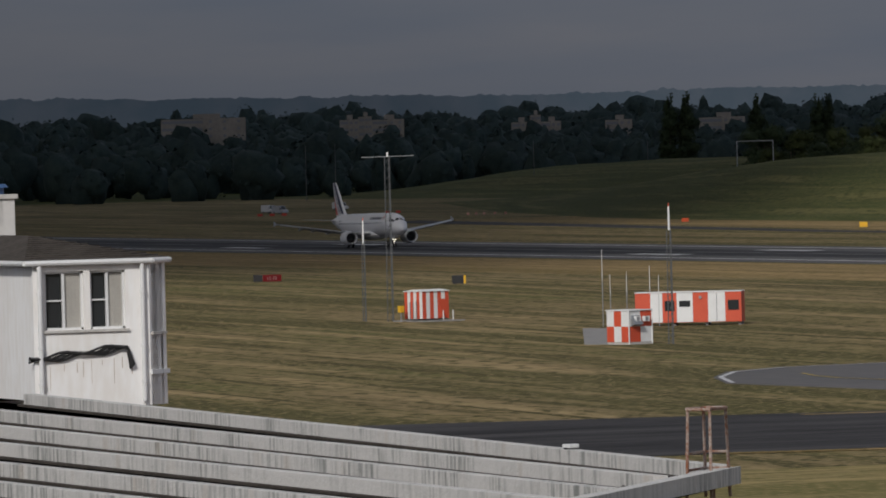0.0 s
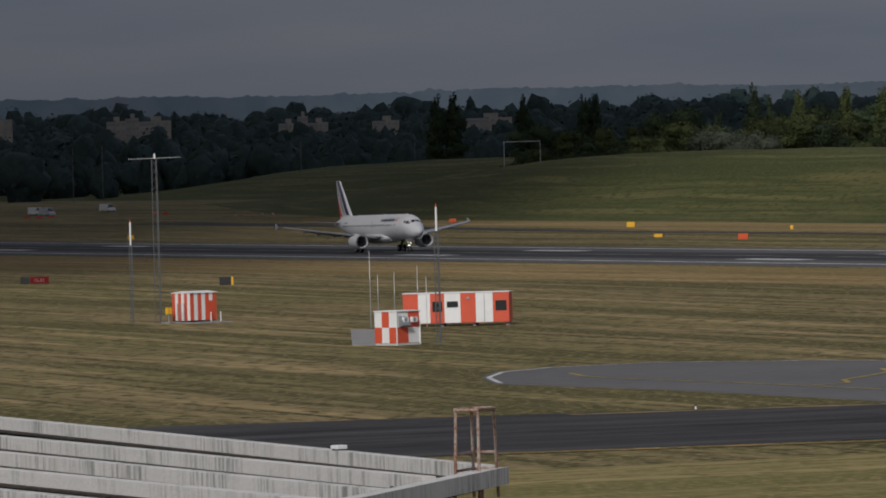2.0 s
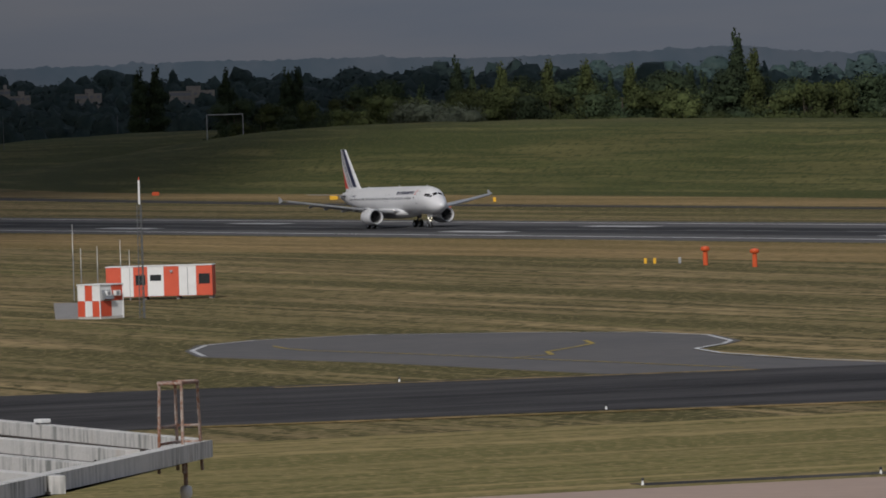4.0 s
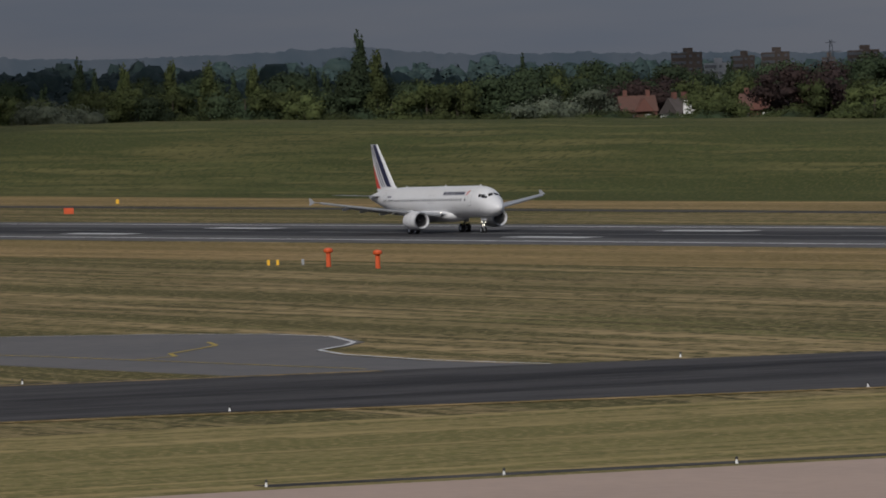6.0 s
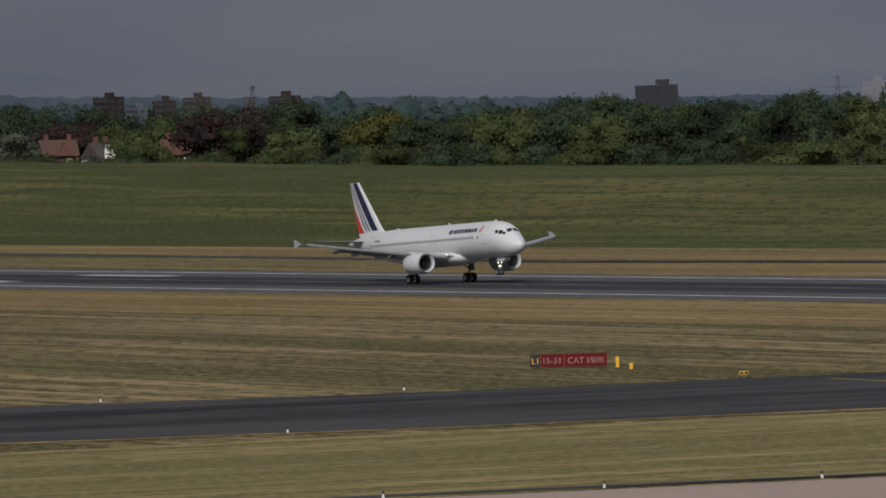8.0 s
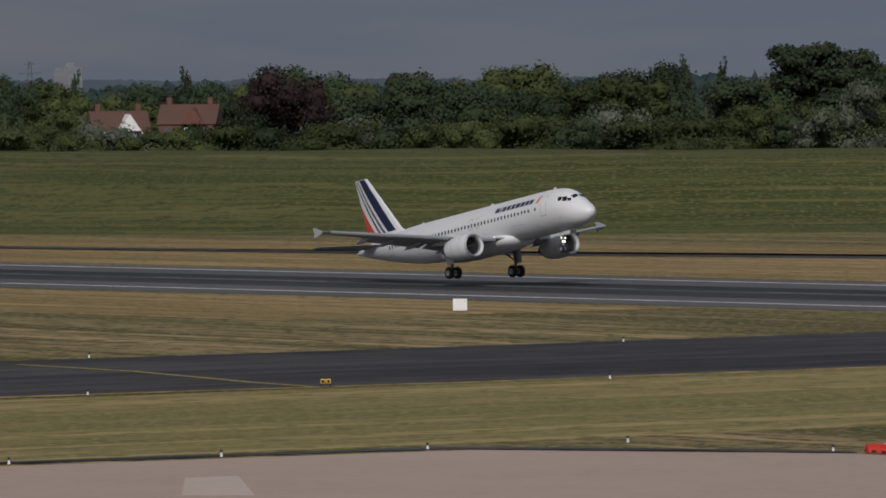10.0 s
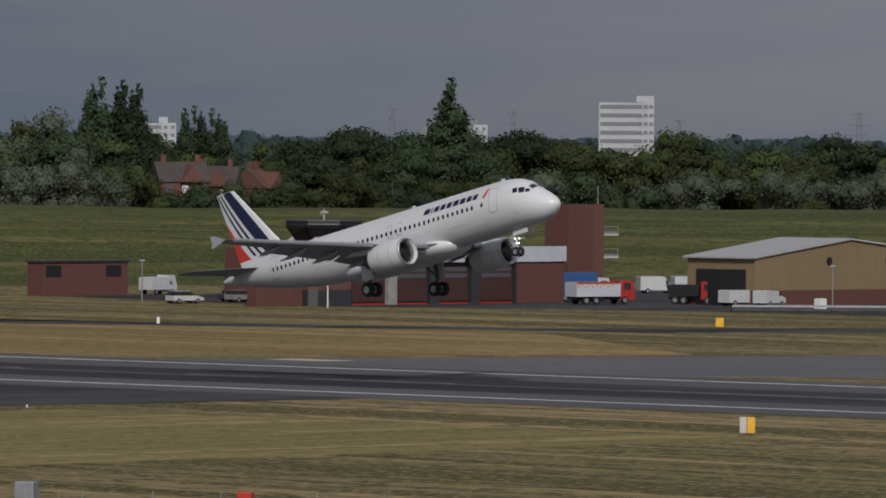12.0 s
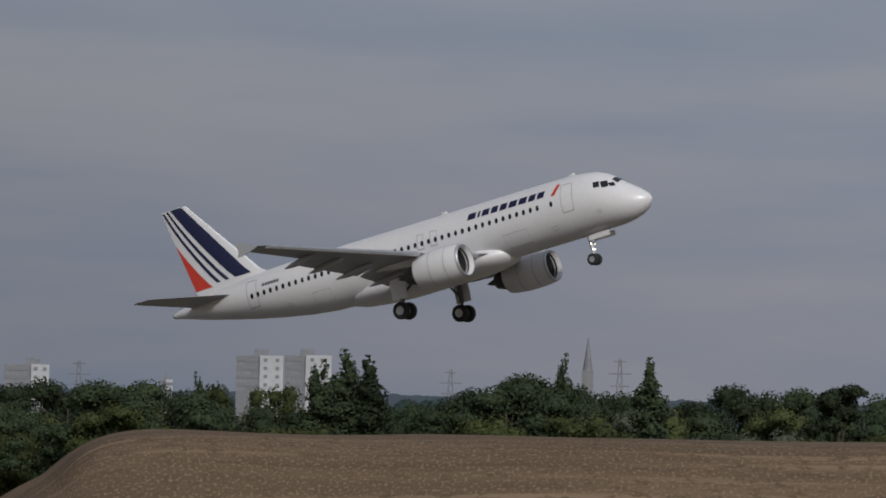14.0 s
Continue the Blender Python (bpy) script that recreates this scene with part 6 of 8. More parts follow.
# shaded flank and sunlit front as two paints of one tower
SHADED_SUNLIT, BB = (TOWER_GREY, TOWER_WHITE), (TOWER_BROWN, TOWER_BROWN)
lab_b = "brown brick tower block rising over the trees"
for az0, az1, el, dist, w, sp, bands, lab in (
        (-62.60, -62.37, 0.235, 3300, BB, 0.5, 5, lab_b), (-62.36, -62.16, 0.152, 3200, (TOWER_WHITE, TOWER_WHITE), 0.5, 6, ""), (-61.93, -61.72, 0.22, 3400, BB, 0.5, 4, lab_b), (-62.15, -61.98, 0.20, 3400, BB, 0.5, 4, lab_b), (-61.29, -61.05, 0.215, 3300, BB, 0.5, 5, lab_b), (-61.48, -61.38, 0.17, 3400, BB, 0.5, 4, lab_b),
        (-58.56, -58.24, 0.228, 3000, (TOWER_GREY, TOWER_GREY), 0.6, 6, "grey tower block rising over the trees"), (-56.87, -56.66, 0.218, 3100, (TOWER_GREY, TOWER_GREY), 0.5, 5, "grey tower block rising over the trees"),
        (-48.22, -48.01, 0.233, 2900, SHADED_SUNLIT, 0.6, 5, ""), (-46.19, -45.98, 0.185, 2700, (TOWER_WHITE, TOWER_WHITE), 0.5, 8, ""), (-51.08, -50.95, 0.15, 2900, (TOWER_WHITE, TOWER_WHITE), 0.5, 4, ""), (-44.20, -44.04, 0.142, 2900, SHADED_SUNLIT, 0.5, 5, ""), (-43.81, -43.66, 0.187, 2900, SHADED_SUNLIT, 0.3, 5, "")):
    tower(az0, az1, el, dist, w, sp, bands, lab or "pale tower block of flats rising over the trees")
for az0, az1, el, dist, sp, bands in ((-42.83, -42.42, 0.365, 2500, 0.8, 10), (-39.75, -39.48, 0.243, 2800, 0.4, 6), (-39.69, -39.46, 0.10, 2900, 0.4, 4), (-37.03, -36.75, 0.325, 2600, 0.55, 8), (-36.64, -36.34, 0.352, 2600, 0.55, 9), (-36.13, -35.81, 0.358, 2600, 0.5, 9), (-35.74, -35.41, 0.34, 2600, 0.5, 9), (-32.43, -32.08, 0.395, 2600, 0.5, 9), (-32.07, -31.72, 0.405, 2600, 0.45, 9), (-34.16, -33.82, 0.29, 2600, 0.6, 7), (-33.0, -32.9, 0.2, 2700, 0.5, 4)):
    tower(az0, az1, el, dist, SHADED_SUNLIT if az0 > -42 else (TOWER_WHITE, TOWER_WHITE), sp, bands)
for az0, az1, el in ((-73.17, -72.54, 0.225), (-71.84, -71.70, 0.19), (-71.70, -71.60, 0.21), (-71.60, -71.36, 0.185), (-70.56, -70.42, 0.14), (-70.42, -70.34, 0.19), (-70.34, -70.19, 0.14), (-69.86, -69.66, 0.14), (-69.16, -68.82, 0.14)):
    tower(az0, az1, el, 3450, (CREAM, CREAM), 0.5, 3, "low cream block of flats among dark trees", storey=3.2)


def house(az, el_ridge, dist, w, roof_m, wall_m, label, turn=0.0, depth=7.0):
    c = polar(az, dist)
    ridge = CAM_Z + dist * math.tan(radians(el_ridge))
    ev = ridge - 3.2
    h = thing("house", pose(c.x, c.y, 0, 0, 0, face_to(c.x, c.y) + turn), label, "house", "houses behind the embankment")
    bm = new_bm()
    box(bm, -depth / 2, -w / 2, 0, depth / 2, w / 2, ev)
    part("wall", bm, wall_m, h)
    bm = new_bm()
    loft(bm, [[Vector((-depth / 2 - 0.3, y, ev + 0.01)), Vector((0, y, ridge)), Vector((depth / 2 + 0.3, y, ev + 0.01))] for y in (-w / 2 - 0.3, w / 2 + 0.3)])
    part("roof", bm, roof_m, h)
    for s in (-1, 1):
        bm = new_bm()
        box(bm, -0.5, s * (w / 2 - 1.2) - 0.4, ridge - 0.6, 0.3, s * (w / 2 - 1.2) + 0.4, ridge + 1.1)
        part("chimney", bm, BRICK_RED, h)
    for i in range(max(2, int(w / 2.6))):
        q = -w / 2 + w * (i + 0.5) / max(2, int(w / 2.6))
        bm = new_bm()
        box(bm, depth / 2 + 0.003, q - 0.55, ev - 1.7, depth / 2 + 0.08, q + 0.55, ev - 0.5)
        part("window", bm, FRAME_WHITE if i % 2 else WIN_DARK, h)
    # gable turned to the viewer
    bm = new_bm()
    g0 = w * 0.12
    loft(bm, [[Vector((x, g0 - 1.9, ev)), Vector((x, g0 + 1.9, ev)), Vector((x, g0, ridge - 0.5))] for x in (0.5, depth / 2 + 0.9)])
    part("gable", bm, HUT_WHITE if wall_m is not BRICK_RED else wall_m, h, "pale painted gable")
    return h


for az, el, extra, w, rm, wm, lab, tn in (
        (-62.87, -0.07, 40, 7, TILE_RED, BRICK_RED, "red brick house with a tiled roof among trees", 10), (-62.55, -0.095, 40, 4.6, TILE_DARK, HUT_WHITE, "white house with a dark roof among trees", 30), (-61.95, -0.08, 60, 7.5, TILE_RED, BRICK_RED, "red brick house with a tiled roof among trees", -15), (-61.5, -0.065, 60, 8.5, TILE_RED, HUT_WHITE, "house with a red roof and white gable", 10),
        (-56.4, -0.105, 30, 9, TILE_RED, HUT_WHITE, "house with a red tiled roof and white gables", 12), (-55.86, -0.06, 36, 9, TILE_RED, BRICK_RED, "red brick house with a steep tiled roof", -10), (-45.95, -0.10, 30, 8, TILE_DARK, BRICK_RED, "brick house with tall chimneys and dark roof", 15), (-45.68, -0.13, 30, 7, TILE_DARK, BRICK_RED, "brick house with tall chimneys and dark roof", -10), (-45.4, -0.145, 30, 4, TILE_RED, BRICK_RED, "red-gabled brick house among trees", 60),
        (-39.2, -0.36, 24, 9, TILE_RED, HUT_WHITE, "house with a red roof and white gable behind the embankment", 5), (-38.7, -0.34, 24, 8, TILE_RED, HUT_WHITE, "house with a red roof and white gable behind the embankment", 8), (-37.7, -0.30, 24, 7, TILE_RED, BRICK_RED, "red brick house behind the embankment", 0), (-37.35, -0.31, 24, 5, TILE_RED, HUT_WHITE, "house with a white gable behind the embankment", 10)):
    house(az, el, crest_dist(az) + extra + 78, w, rm, wm, lab, tn)
# church spire and pylons
sp = polar(-29.81, 2300)
chs = thing("church", pose(sp.x, sp.y, 0, 0, 0, face_to(sp.x, sp.y)), "dark stone church tower with a tall spire", "church")
bm = new_bm()
box(bm, -2, -1.75, 0, 2, 1.75, CAM_Z + 2300 * math.tan(radians(0.34)))
part("tower", bm, TOWER_GREY, chs)
bm = new_bm()
tube(bm, (0, 0, CAM_Z + 2300 * math.tan(radians(0.34))), (0, 0, CAM_Z + 2300 * math.tan(radians(0.59))), 1.5, 0.05, 8)
part("spire", bm, TOWER_GREY, chs)


def pylon(az, el, dist):
    c = polar(az, dist)
    h = CAM_Z + dist * math.tan(radians(el))
    t = thing("pylon", pose(c.x, c.y, 0, 0, 0, face_to(c.x, c.y)), "grey steel electricity pylon in the distance", "pylon", "pylons")
    bm = new_bm()
    for s in (-1, 1):
        tube(bm, (0, s * 2.6, 0), (0, s * 0.4, h), 0.16, 0.12, 4)
    for i in range(10):
        z0, z1 = h * i / 10, h * (i + 1) / 10
        w0, w1 = 2.6 - 2.2 * i / 10, 2.6 - 2.2 * (i + 1) / 10
        tube(bm, (0, -w0, z0), (0, w1, z1), 0.09, seg=4)
        tube(bm, (0, w0, z0), (0, -w1, z1), 0.09, seg=4)
    part("lattice", bm, TOWER_GREY, t)
    for k, q in ((0.97, 2.2), (0.86, 4.2), (0.75, 3.4)):
        bm = new_bm()
        tube(bm, (0, -q, h * k), (0, q, h * k), 0.13, seg=4)
        part("arm", bm, TOWER_GREY, t)


for az, el, d in ((-29.57, 0.44, 2700), (-30.83, 0.325, 2800), (-57.05, 0.27, 3000), (-61.41, 0.30, 3200), (-44.37, 0.32, 2900), (-43.47, 0.30, 2900), (-42.23, 0.245, 2900), (-40.89, 0.31, 2700), (-49.6, 0.265, 2800), (-33.6, 0.33, 2800)):
    pylon(az, el, d)
# approach-light frame and poles before the wood
gl = polar(-68.75, 2000)
gf = thing("light_gantry", pose(gl.x, gl.y, 0, 0, 0, face_to(gl.x, gl.y)), "pale steel gantry frame before the dark wood", "gantry")
for s in (-1, 1):
    bm = new_bm()
    tube(bm, (0, s * 4.7, 9), (0, s * 4.7, 17.0), 0.12)
    part("upright", bm, GALV, gf)
bm = new_bm()
tube(bm, (0, -4.7, 17.0), (0, 4.7, 17.0), 0.14)
part("crossbar", bm, GALV, gf)
for az, el in ((-70.40, -0.003), (-71.88, 0.014), (-72.1, 0.01), (-69.55, -0.02)):
    c = polar(az, 2600)
    pl = thing("light_pole", pose(c.x, c.y, 0), "thin pale lamp pole before the dark wood", "lamp", "light poles")
    bm = new_bm()
    tube(bm, (0, 0, 0), (0, 0, CAM_Z + 2600 * math.tan(radians(el))), 0.12, 0.09, 6)
    part("pole", bm, MAST_STEEL, pl)


# ---- fire station, workshops and yard ----
BRICK_DARK = mat("dark_red_brick", (0.11, 0.042, 0.034), 0.9, vary=0.35, scale=0.5, fine=5, color2=(0.10, 0.04, 0.032))
BAND_WHITE = mat("white_fascia_panel", (0.46, 0.48, 0.52), 0.6, vary=0.15, scale=0.3, fine=3)
TAN_CLAD = mat("tan_ribbed_cladding", (0.215, 0.155, 0.085), 0.7, vary=0.2, scale=0.3, fine=3, color2=(0.18, 0.13, 0.07))
ROOF_PALE = mat("pale_sheet_roof", (0.36, 0.36, 0.36), 0.6, vary=0.3, scale=0.2, fine=2, color2=(0.36, 0.35, 0.32))
ROOF_TAN = mat("buff_roof_felt", (0.25, 0.215, 0.16), 0.85, vary=0.35, scale=0.2, fine=2)
DOOR_DARK = mat("dark_red_shutter", (0.055, 0.022, 0.022), 0.6, vary=0.25)
GREEN_FABRIC = mat("dark_green_fabric", (0.030, 0.075, 0.055), 0.6, vary=0.3, scale=0.4, fine=3)
TAN_BRICK = mat("buff_brown_brick", (0.135, 0.098, 0.062), 0.9, vary=0.3, scale=0.4, fine=4, color2=(0.15, 0.11, 0.07))
CAR_WHITE = mat("white_vehicle_paint", (0.52, 0.52, 0.53), 0.3, vary=0.12)
CAR_SILVER = mat("silver_vehicle_paint", (0.34, 0.35, 0.37), 0.3, 0.4, vary=0.12)
CAR_RED = mat("red_vehicle_paint", (0.36, 0.03, 0.025), 0.35, vary=0.15)
CAR_YELLOW = mat("yellow_vehicle_paint", (0.62, 0.32, 0.01), 0.4, vary=0.2)
CAR_BLUE = mat("blue_vehicle_panel", (0.04, 0.10, 0.26), 0.4, vary=0.15)
CAR_DARK = mat("dark_vehicle_paint", (0.03, 0.034, 0.04), 0.3, vary=0.1)
HIVIS = mat("hivis_panel", (0.55, 0.62, 0.05), 0.5)
TEXT_NAVY = mat("navy_sign_letters", (0.015, 0.025, 0.085), 0.5)
TEXT_BLUE = mat("blue_sign_letters", (0.03, 0.12, 0.36), 0.5)

fs_ = thing("fire_station", pose(-640, 0, 0), "dark brick airport fire station with a white fascia and shutter doors", "fire station")
bm = new_bm()
box(bm, -22, 648, 0, -0.6, 684.3, 6.6)
part("hall", bm, BRICK_DARK, fs_)
bm = new_bm()
box(bm, -0.55, 647.7, 5.05, 0.25, 684.5, 6.9)
fascia = part("fascia", bm, BAND_WHITE, fs_, "white fascia board")
bm = new_bm()
box(bm, -0.59, 676.0, 0, 0.0, 684.3, 5.04)
part("wall_end", bm, BRICK_DARK, fs_)
for y0, y1 in ((648.1, 653.6), (655.3, 660.8), (662.5, 667.9), (669.9, 675.6)):
    bm = new_bm()
    box(bm, -0.5, y0, 0.4, -0.42, y1, 4.95)
    dr = part("shutter_door", bm, DOOR_DARK, fs_, "dark red shutter door")
    bm = new_bm()
    box(bm, -0.41, y0, 0.0, -0.36, y1, 0.22)
    part("kick_panel", bm, CAR_RED, dr, "red kick panel")
    for k in range(2):
        bm = new_bm()
        box(bm, -0.415, y0 + 0.3, 3.2 + k * 0.75, -0.38, y1 - 0.3, 3.7 + k * 0.75)
        part("glazing", bm, WIN_DARK, dr)
    for k in range(7):
        bm = new_bm()
        box(bm, -0.419, y0, 0.8 + k * 0.33, -0.40, y1, 0.84 + k * 0.33)
        part("slat", bm, BRICK_DARK, dr)
for y0 in (653.6, 660.8, 667.9, 675.6):
    bm = new_bm()
    box(bm, -0.58, y0 + 0.1, 0, 0.05, y0 + 1.6 if y0 < 675 else y0 + 0.35, 5.03)
    part("pier", bm, DARK_METAL if y0 > 655 else CONCRETE_PAD, fs_)
text_mesh("lettering", "Birmingham", 1.62, facing_x(0.262, 657.8, 5.52), TEXT_NAVY, fascia)
text_mesh("lettering", "Airport", 1.62, facing_x(0.262, 669.6, 5.52), TEXT_BLUE, fascia)
for ob in list(fascia.children):
    ys = [v.co.y for v in ob.data.vertices]
    lo, hi = min(ys), max(ys)
    a, b = (657.8, 669.0) if ob.data.materials[0] is TEXT_NAVY else (669.8, 676.2)
    for v in ob.data.vertices:
        v.co.y = a + (v.co.y - lo) / (hi - lo) * (b - a)
for y0 in (649.5, 657):
    bm = new_bm()
    tube(bm, (-6, y0, 6.6), (-6, y0 + 2.2, 6.6), 0.5, seg=14)
    part("roof_light", bm, BAND_WHITE, fs_)
for y0 in (664.2, 665.6, 679.5):
    bm = new_bm()
    tube(bm, (-4, y0, 6.6), (-4, y0, 8.0), 0.18)
    tube(bm, (-4, y0 - 0.25, 7.8), (-4, y0 + 0.25, 8.2), 0.22)
    part("siren", bm, ROOF_PALE if y0 > 665 else CAR_YELLOW, fs_)
# watch tower
bm = new_bm()
box(bm, -2.2, 632.3, 0, -0.7, 640.0, 7.4)
part("office_wing", bm, BRICK_DARK, fs_, "dark brick office wing")
bm = new_bm()
box(bm, -2.3, 632.1, 5.2, -0.6, 639.98, 7.5)
part("dark_cladding", bm, DARK_METAL, fs_)
for z0, z1, m in ((0, 1.9, DARK_METAL), (1.91, 4.2, BRICK_RED), (4.21, 5.3, WIN_DARK), (5.31, 7.6, BRICK_RED)):
    bm = new_bm()
    pts = [(1.0, 640.9), (1.0, 646.4), (0.0, 647.6), (-4, 647.6), (-4, 640.02), (0.2, 640.02)]
    loft(bm, [[Vector((x, y, z)) for x, y in pts] for z in (z0, z1)])
    part("tower_storey", bm, m, fs_)
bm = new_bm()
cx, cy = -1.4, 644.2
loft(bm, [[Vector((cx + r * math.cos(2 * math.pi * i / 8 + 0.39), cy + r * math.sin(2 * math.pi * i / 8 + 0.39), z)) for i in range(8)] for r, z in ((3.5, 7.61), (3.7, 7.9), (4.8, 9.2), (4.9, 9.6), (4.8, 9.9))])
part("watch_room", bm, GLASS_DARK, fs_, "dark glazed octagonal watch room")
bm = new_bm()
loft(bm, [[Vector((cx + r * math.cos(2 * math.pi * i / 8 + 0.39), cy + r * math.sin(2 * math.pi * i / 8 + 0.39), z)) for i in range(8)] for r, z in ((5.0, 9.91), (5.0, 10.15))])
part("watch_room_roof", bm, DARK_METAL, fs_)
bm = new_bm()
tube(bm, (cx, cy, 10.1), (cx, cy, 11.4), 0.12)
tube(bm, (cx, cy - 0.5, 11.0), (cx, cy + 0.5, 11.0), 0.2)
part("mast", bm, ROOF_PALE, fs_)
for k in range(3):
    bm = new_bm()
    tube(bm, (-1.5, 633.5 + k * 2.4, 7.5), (-1.5, 634.3 + k * 2.4, 7.9), 0.3)
    part("roof_unit", bm, ROOF_PALE, fs_)
fp = thing("flagpole", pose(-633, 636.5, 0), "white flagpole before the fire station", "flagpole")
bm = new_bm()
tube(bm, (0, 0, 0), (0, 0, 5.6), 0.09, 0.06)
part("pole", bm, HUT_WHITE, fp)
bm = new_bm()
box(bm, -0.01, -0.9, 4.6, 0.01, -0.07, 5.3)
part("flag", bm, CAR_RED, fp)

dt = thing("drill_tower", pose(-650, 699, 0), "tall dark brick fire drill tower with side balconies", "tower")
bm = new_bm()
box(bm, -4, -3.2, 0, 0, 1.3, 11.9)
part("shaft", bm, BRICK_DARK, dt)
# sunlit side of the shaft, its light put in as paler brick
bm = new_bm()
box(bm, -4, 1.31, 0, -0.1, 3.4, 11.9)
part("lit_shaft", bm, BRICK_RED, dt)
for z in (5.2, 8.0):
    bm = new_bm()
    box(bm, -3.2, 3.41, z, -0.4, 6.4, z + 0.25)
    d = part("balcony", bm, CONCRETE_TOP, dt)
    bm = new_bm()
    box(bm, -0.5, 3.5, z + 0.25, -0.4, 6.4, z + 0.55)
    box(bm, -0.5, 3.5, z + 1.1, -0.4, 6.4, z + 1.2)
    tube(bm, (-0.45, 6.3, z + 0.25), (-0.45, 6.3, z + 1.2), 0.05)
    part("railing", bm, GALV, d)
bm = new_bm()
tube(bm, (-1, 3.2, 11.9), (-1, 3.2, 14.2), 0.06)
part("aerial", bm, GALV, dt)

bh = thing("brick_hut", pose(-698, 658.9, 0), "low dark red brick hut with a flat roof", "hut")
bm = new_bm()
box(bm, -2.6, -7.4, 0, 0, 7.4, 4.2)
part("wall", bm, BRICK_DARK, bh)
bm = new_bm()
box(bm, -2.8, -7.6, 4.201, 0.2, 7.6, 4.45)
part("roof", bm, DARK_METAL, bh)
for y in (-5.4, 4.9):
    bm = new_bm()
    box(bm, 0.003, y - 1.3, 2.4, 0.05, y + 1.3, 3.8)
    part("louvre", bm, SIGN_BLACK, bh)

hg = thing("hangar", pose(-614, 709.4, 0), "tan clad hangar with a shallow pitched pale roof", "hangar")
bm = new_bm()
loft(bm, [[Vector((x, -19.2, 1.9)), Vector((x, 19.0, 1.9)), Vector((x, 19.0, 5.75)), Vector((x, -2.0, 7.9)), Vector((x, -19.2, 5.75))] for x in (-11, -0.02)])
part("cladding", bm, TAN_CLAD, hg)
for i in range(60):
    bm = new_bm()
    y = -19.0 + i * 0.636
    top = 5.7 + (2.15 * (1 - abs(y + 2.0) / (17.2 if y < -2 else 21.0)))
    box(bm, -0.018, y, 1.9, 0.03, y + 0.12, top)
    part("rib", bm, TAN_CLAD, hg)
bm = new_bm()
box(bm, -11, -19.1, 0, 0.06, 18.9, 1.88)
part("brick_base", bm, BRICK_DARK, hg)
for s, y1, z1 in ((-1, -19.8, 5.72), (1, 19.6, 5.72)):
    bm = new_bm()
    loft(bm, [[Vector((x, -2.0, 7.95)), Vector((x, -2.0, 8.15)), Vector((x, y1, z1 + 0.2)), Vector((x, y1, z1))] for x in (-11.3, 0.3)])
    part("roof_slope", bm, ROOF_PALE, hg)
# closed wall here: a black panel gives the doorway its inner shade
bm = new_bm()
box(bm, -9.5, -19.32, 0, -1.5, -19.22, 4.4)
part("doorway", bm, SIGN_BLACK, hg, "black panel for the shade inside an open doorway")
for y in (-5.8, 5.2):
    bm = new_bm()
    tube(bm, (0.03, y, 5.4), (0.12, y, 5.4), 0.5, seg=16)
    part("vent", bm, SIGN_BLACK, hg, "round dark vent")

qn = thing("fabric_shelter", pose(-640, 769.5, 0), "dark green arched fabric shelter", "shelter")
bm = new_bm()
n = 14
rings = []
for i in range(25):
    y = -12 + i
    r = 1.0 if i % 3 else 1.03
    rings.append([Vector((-6 + 6 * r * math.cos(math.pi * j / n), y, 5.6 * r * math.sin(math.pi * j / n) ** 0.75)) for j in range(n + 1)])
loft(bm, rings, cap=False, closed=False)
part("cover", bm, GREEN_FABRIC, qn, smooth=True, auto=25)
for i in range(9):
    bm = new_bm()
    y = -12 + i * 3
    for j in range(n):
        tube(bm, (-6 + 6.2 * math.cos(math.pi * j / n), y, 5.8 * math.sin(math.pi * j / n) ** 0.75), (-6 + 6.2 * math.cos(math.pi * (j + 1) / n), y, 5.8 * math.sin(math.pi * (j + 1) / n) ** 0.75), 0.09, seg=5)
    part("hoop", bm, GREEN_FABRIC, qn)

lb = thing("workshop_building", pose(-620, 758, 0), "long two-storey brown brick workshop with a buff roof", "workshop")
bm = new_bm()
box(bm, -7, 0, 2.3, 0, 99.6, 6.1)
part("upper_wall", bm, TAN_BRICK, lb)
bm = new_bm()
box(bm, -7, 0.05, 0, 0.06, 99.5, 2.29)
part("lower_wall", bm, BRICK_DARK, lb)
bm = new_bm()
loft(bm, [[Vector((0.6, y, 6.12)), Vector((0.6, y, 6.5)), Vector((-7, y, 7.2)), Vector((-7.4, y, 6.12))] for y in (-0.8, 100.2)])
part("roof", bm, ROOF_TAN, lb)
for i in range(13):
    y = 36.5 + i * 4.25
    if y > 96:
        break
    bm = new_bm()
    box(bm, 0.003, y, 4.0, 0.06, y + 2.3, 5.1)
    w = part("window", bm, TAN_CLAD, lb)
    for k in range(2):
        bm = new_bm()
        box(bm, 0.062, y + 0.12 + k * 1.1, 4.1, 0.08, y + 1.06 + k * 1.1, 5.0)
        part("pane", bm, WIN_DARK, w)
for i in range(7):
    bm = new_bm()
    box(bm, -5, 62 + i * 5.2, 6.86, -3, 64.6 + i * 5.2, 7.08)
    part("skylight", bm, SEAM, lb)
# no real opening, the unlit workshop inside is a black panel
bm = new_bm()
box(bm, 0.062, 90.0, 0, 0.1, 97.2, 3.5)
part("workshop_door", bm, SIGN_BLACK, lb, "black panel for the shade inside an open workshop doorway")
bm = new_bm()
box(bm, 0.003, 6, 3.2, 0.12, 15, 5.0)
part("shutter", bm, BAND_WHITE, lb)
cn = thing("canopy_annex", pose(-604, 759.4, 0), "brick annex under a pale curved canopy roof", "annex")
bm = new_bm()
box(bm, -4.6, -10.6, 0, -2.0, 10.8, 3.9)
part("wall", bm, BRICK_RED, cn)
bm = new_bm()
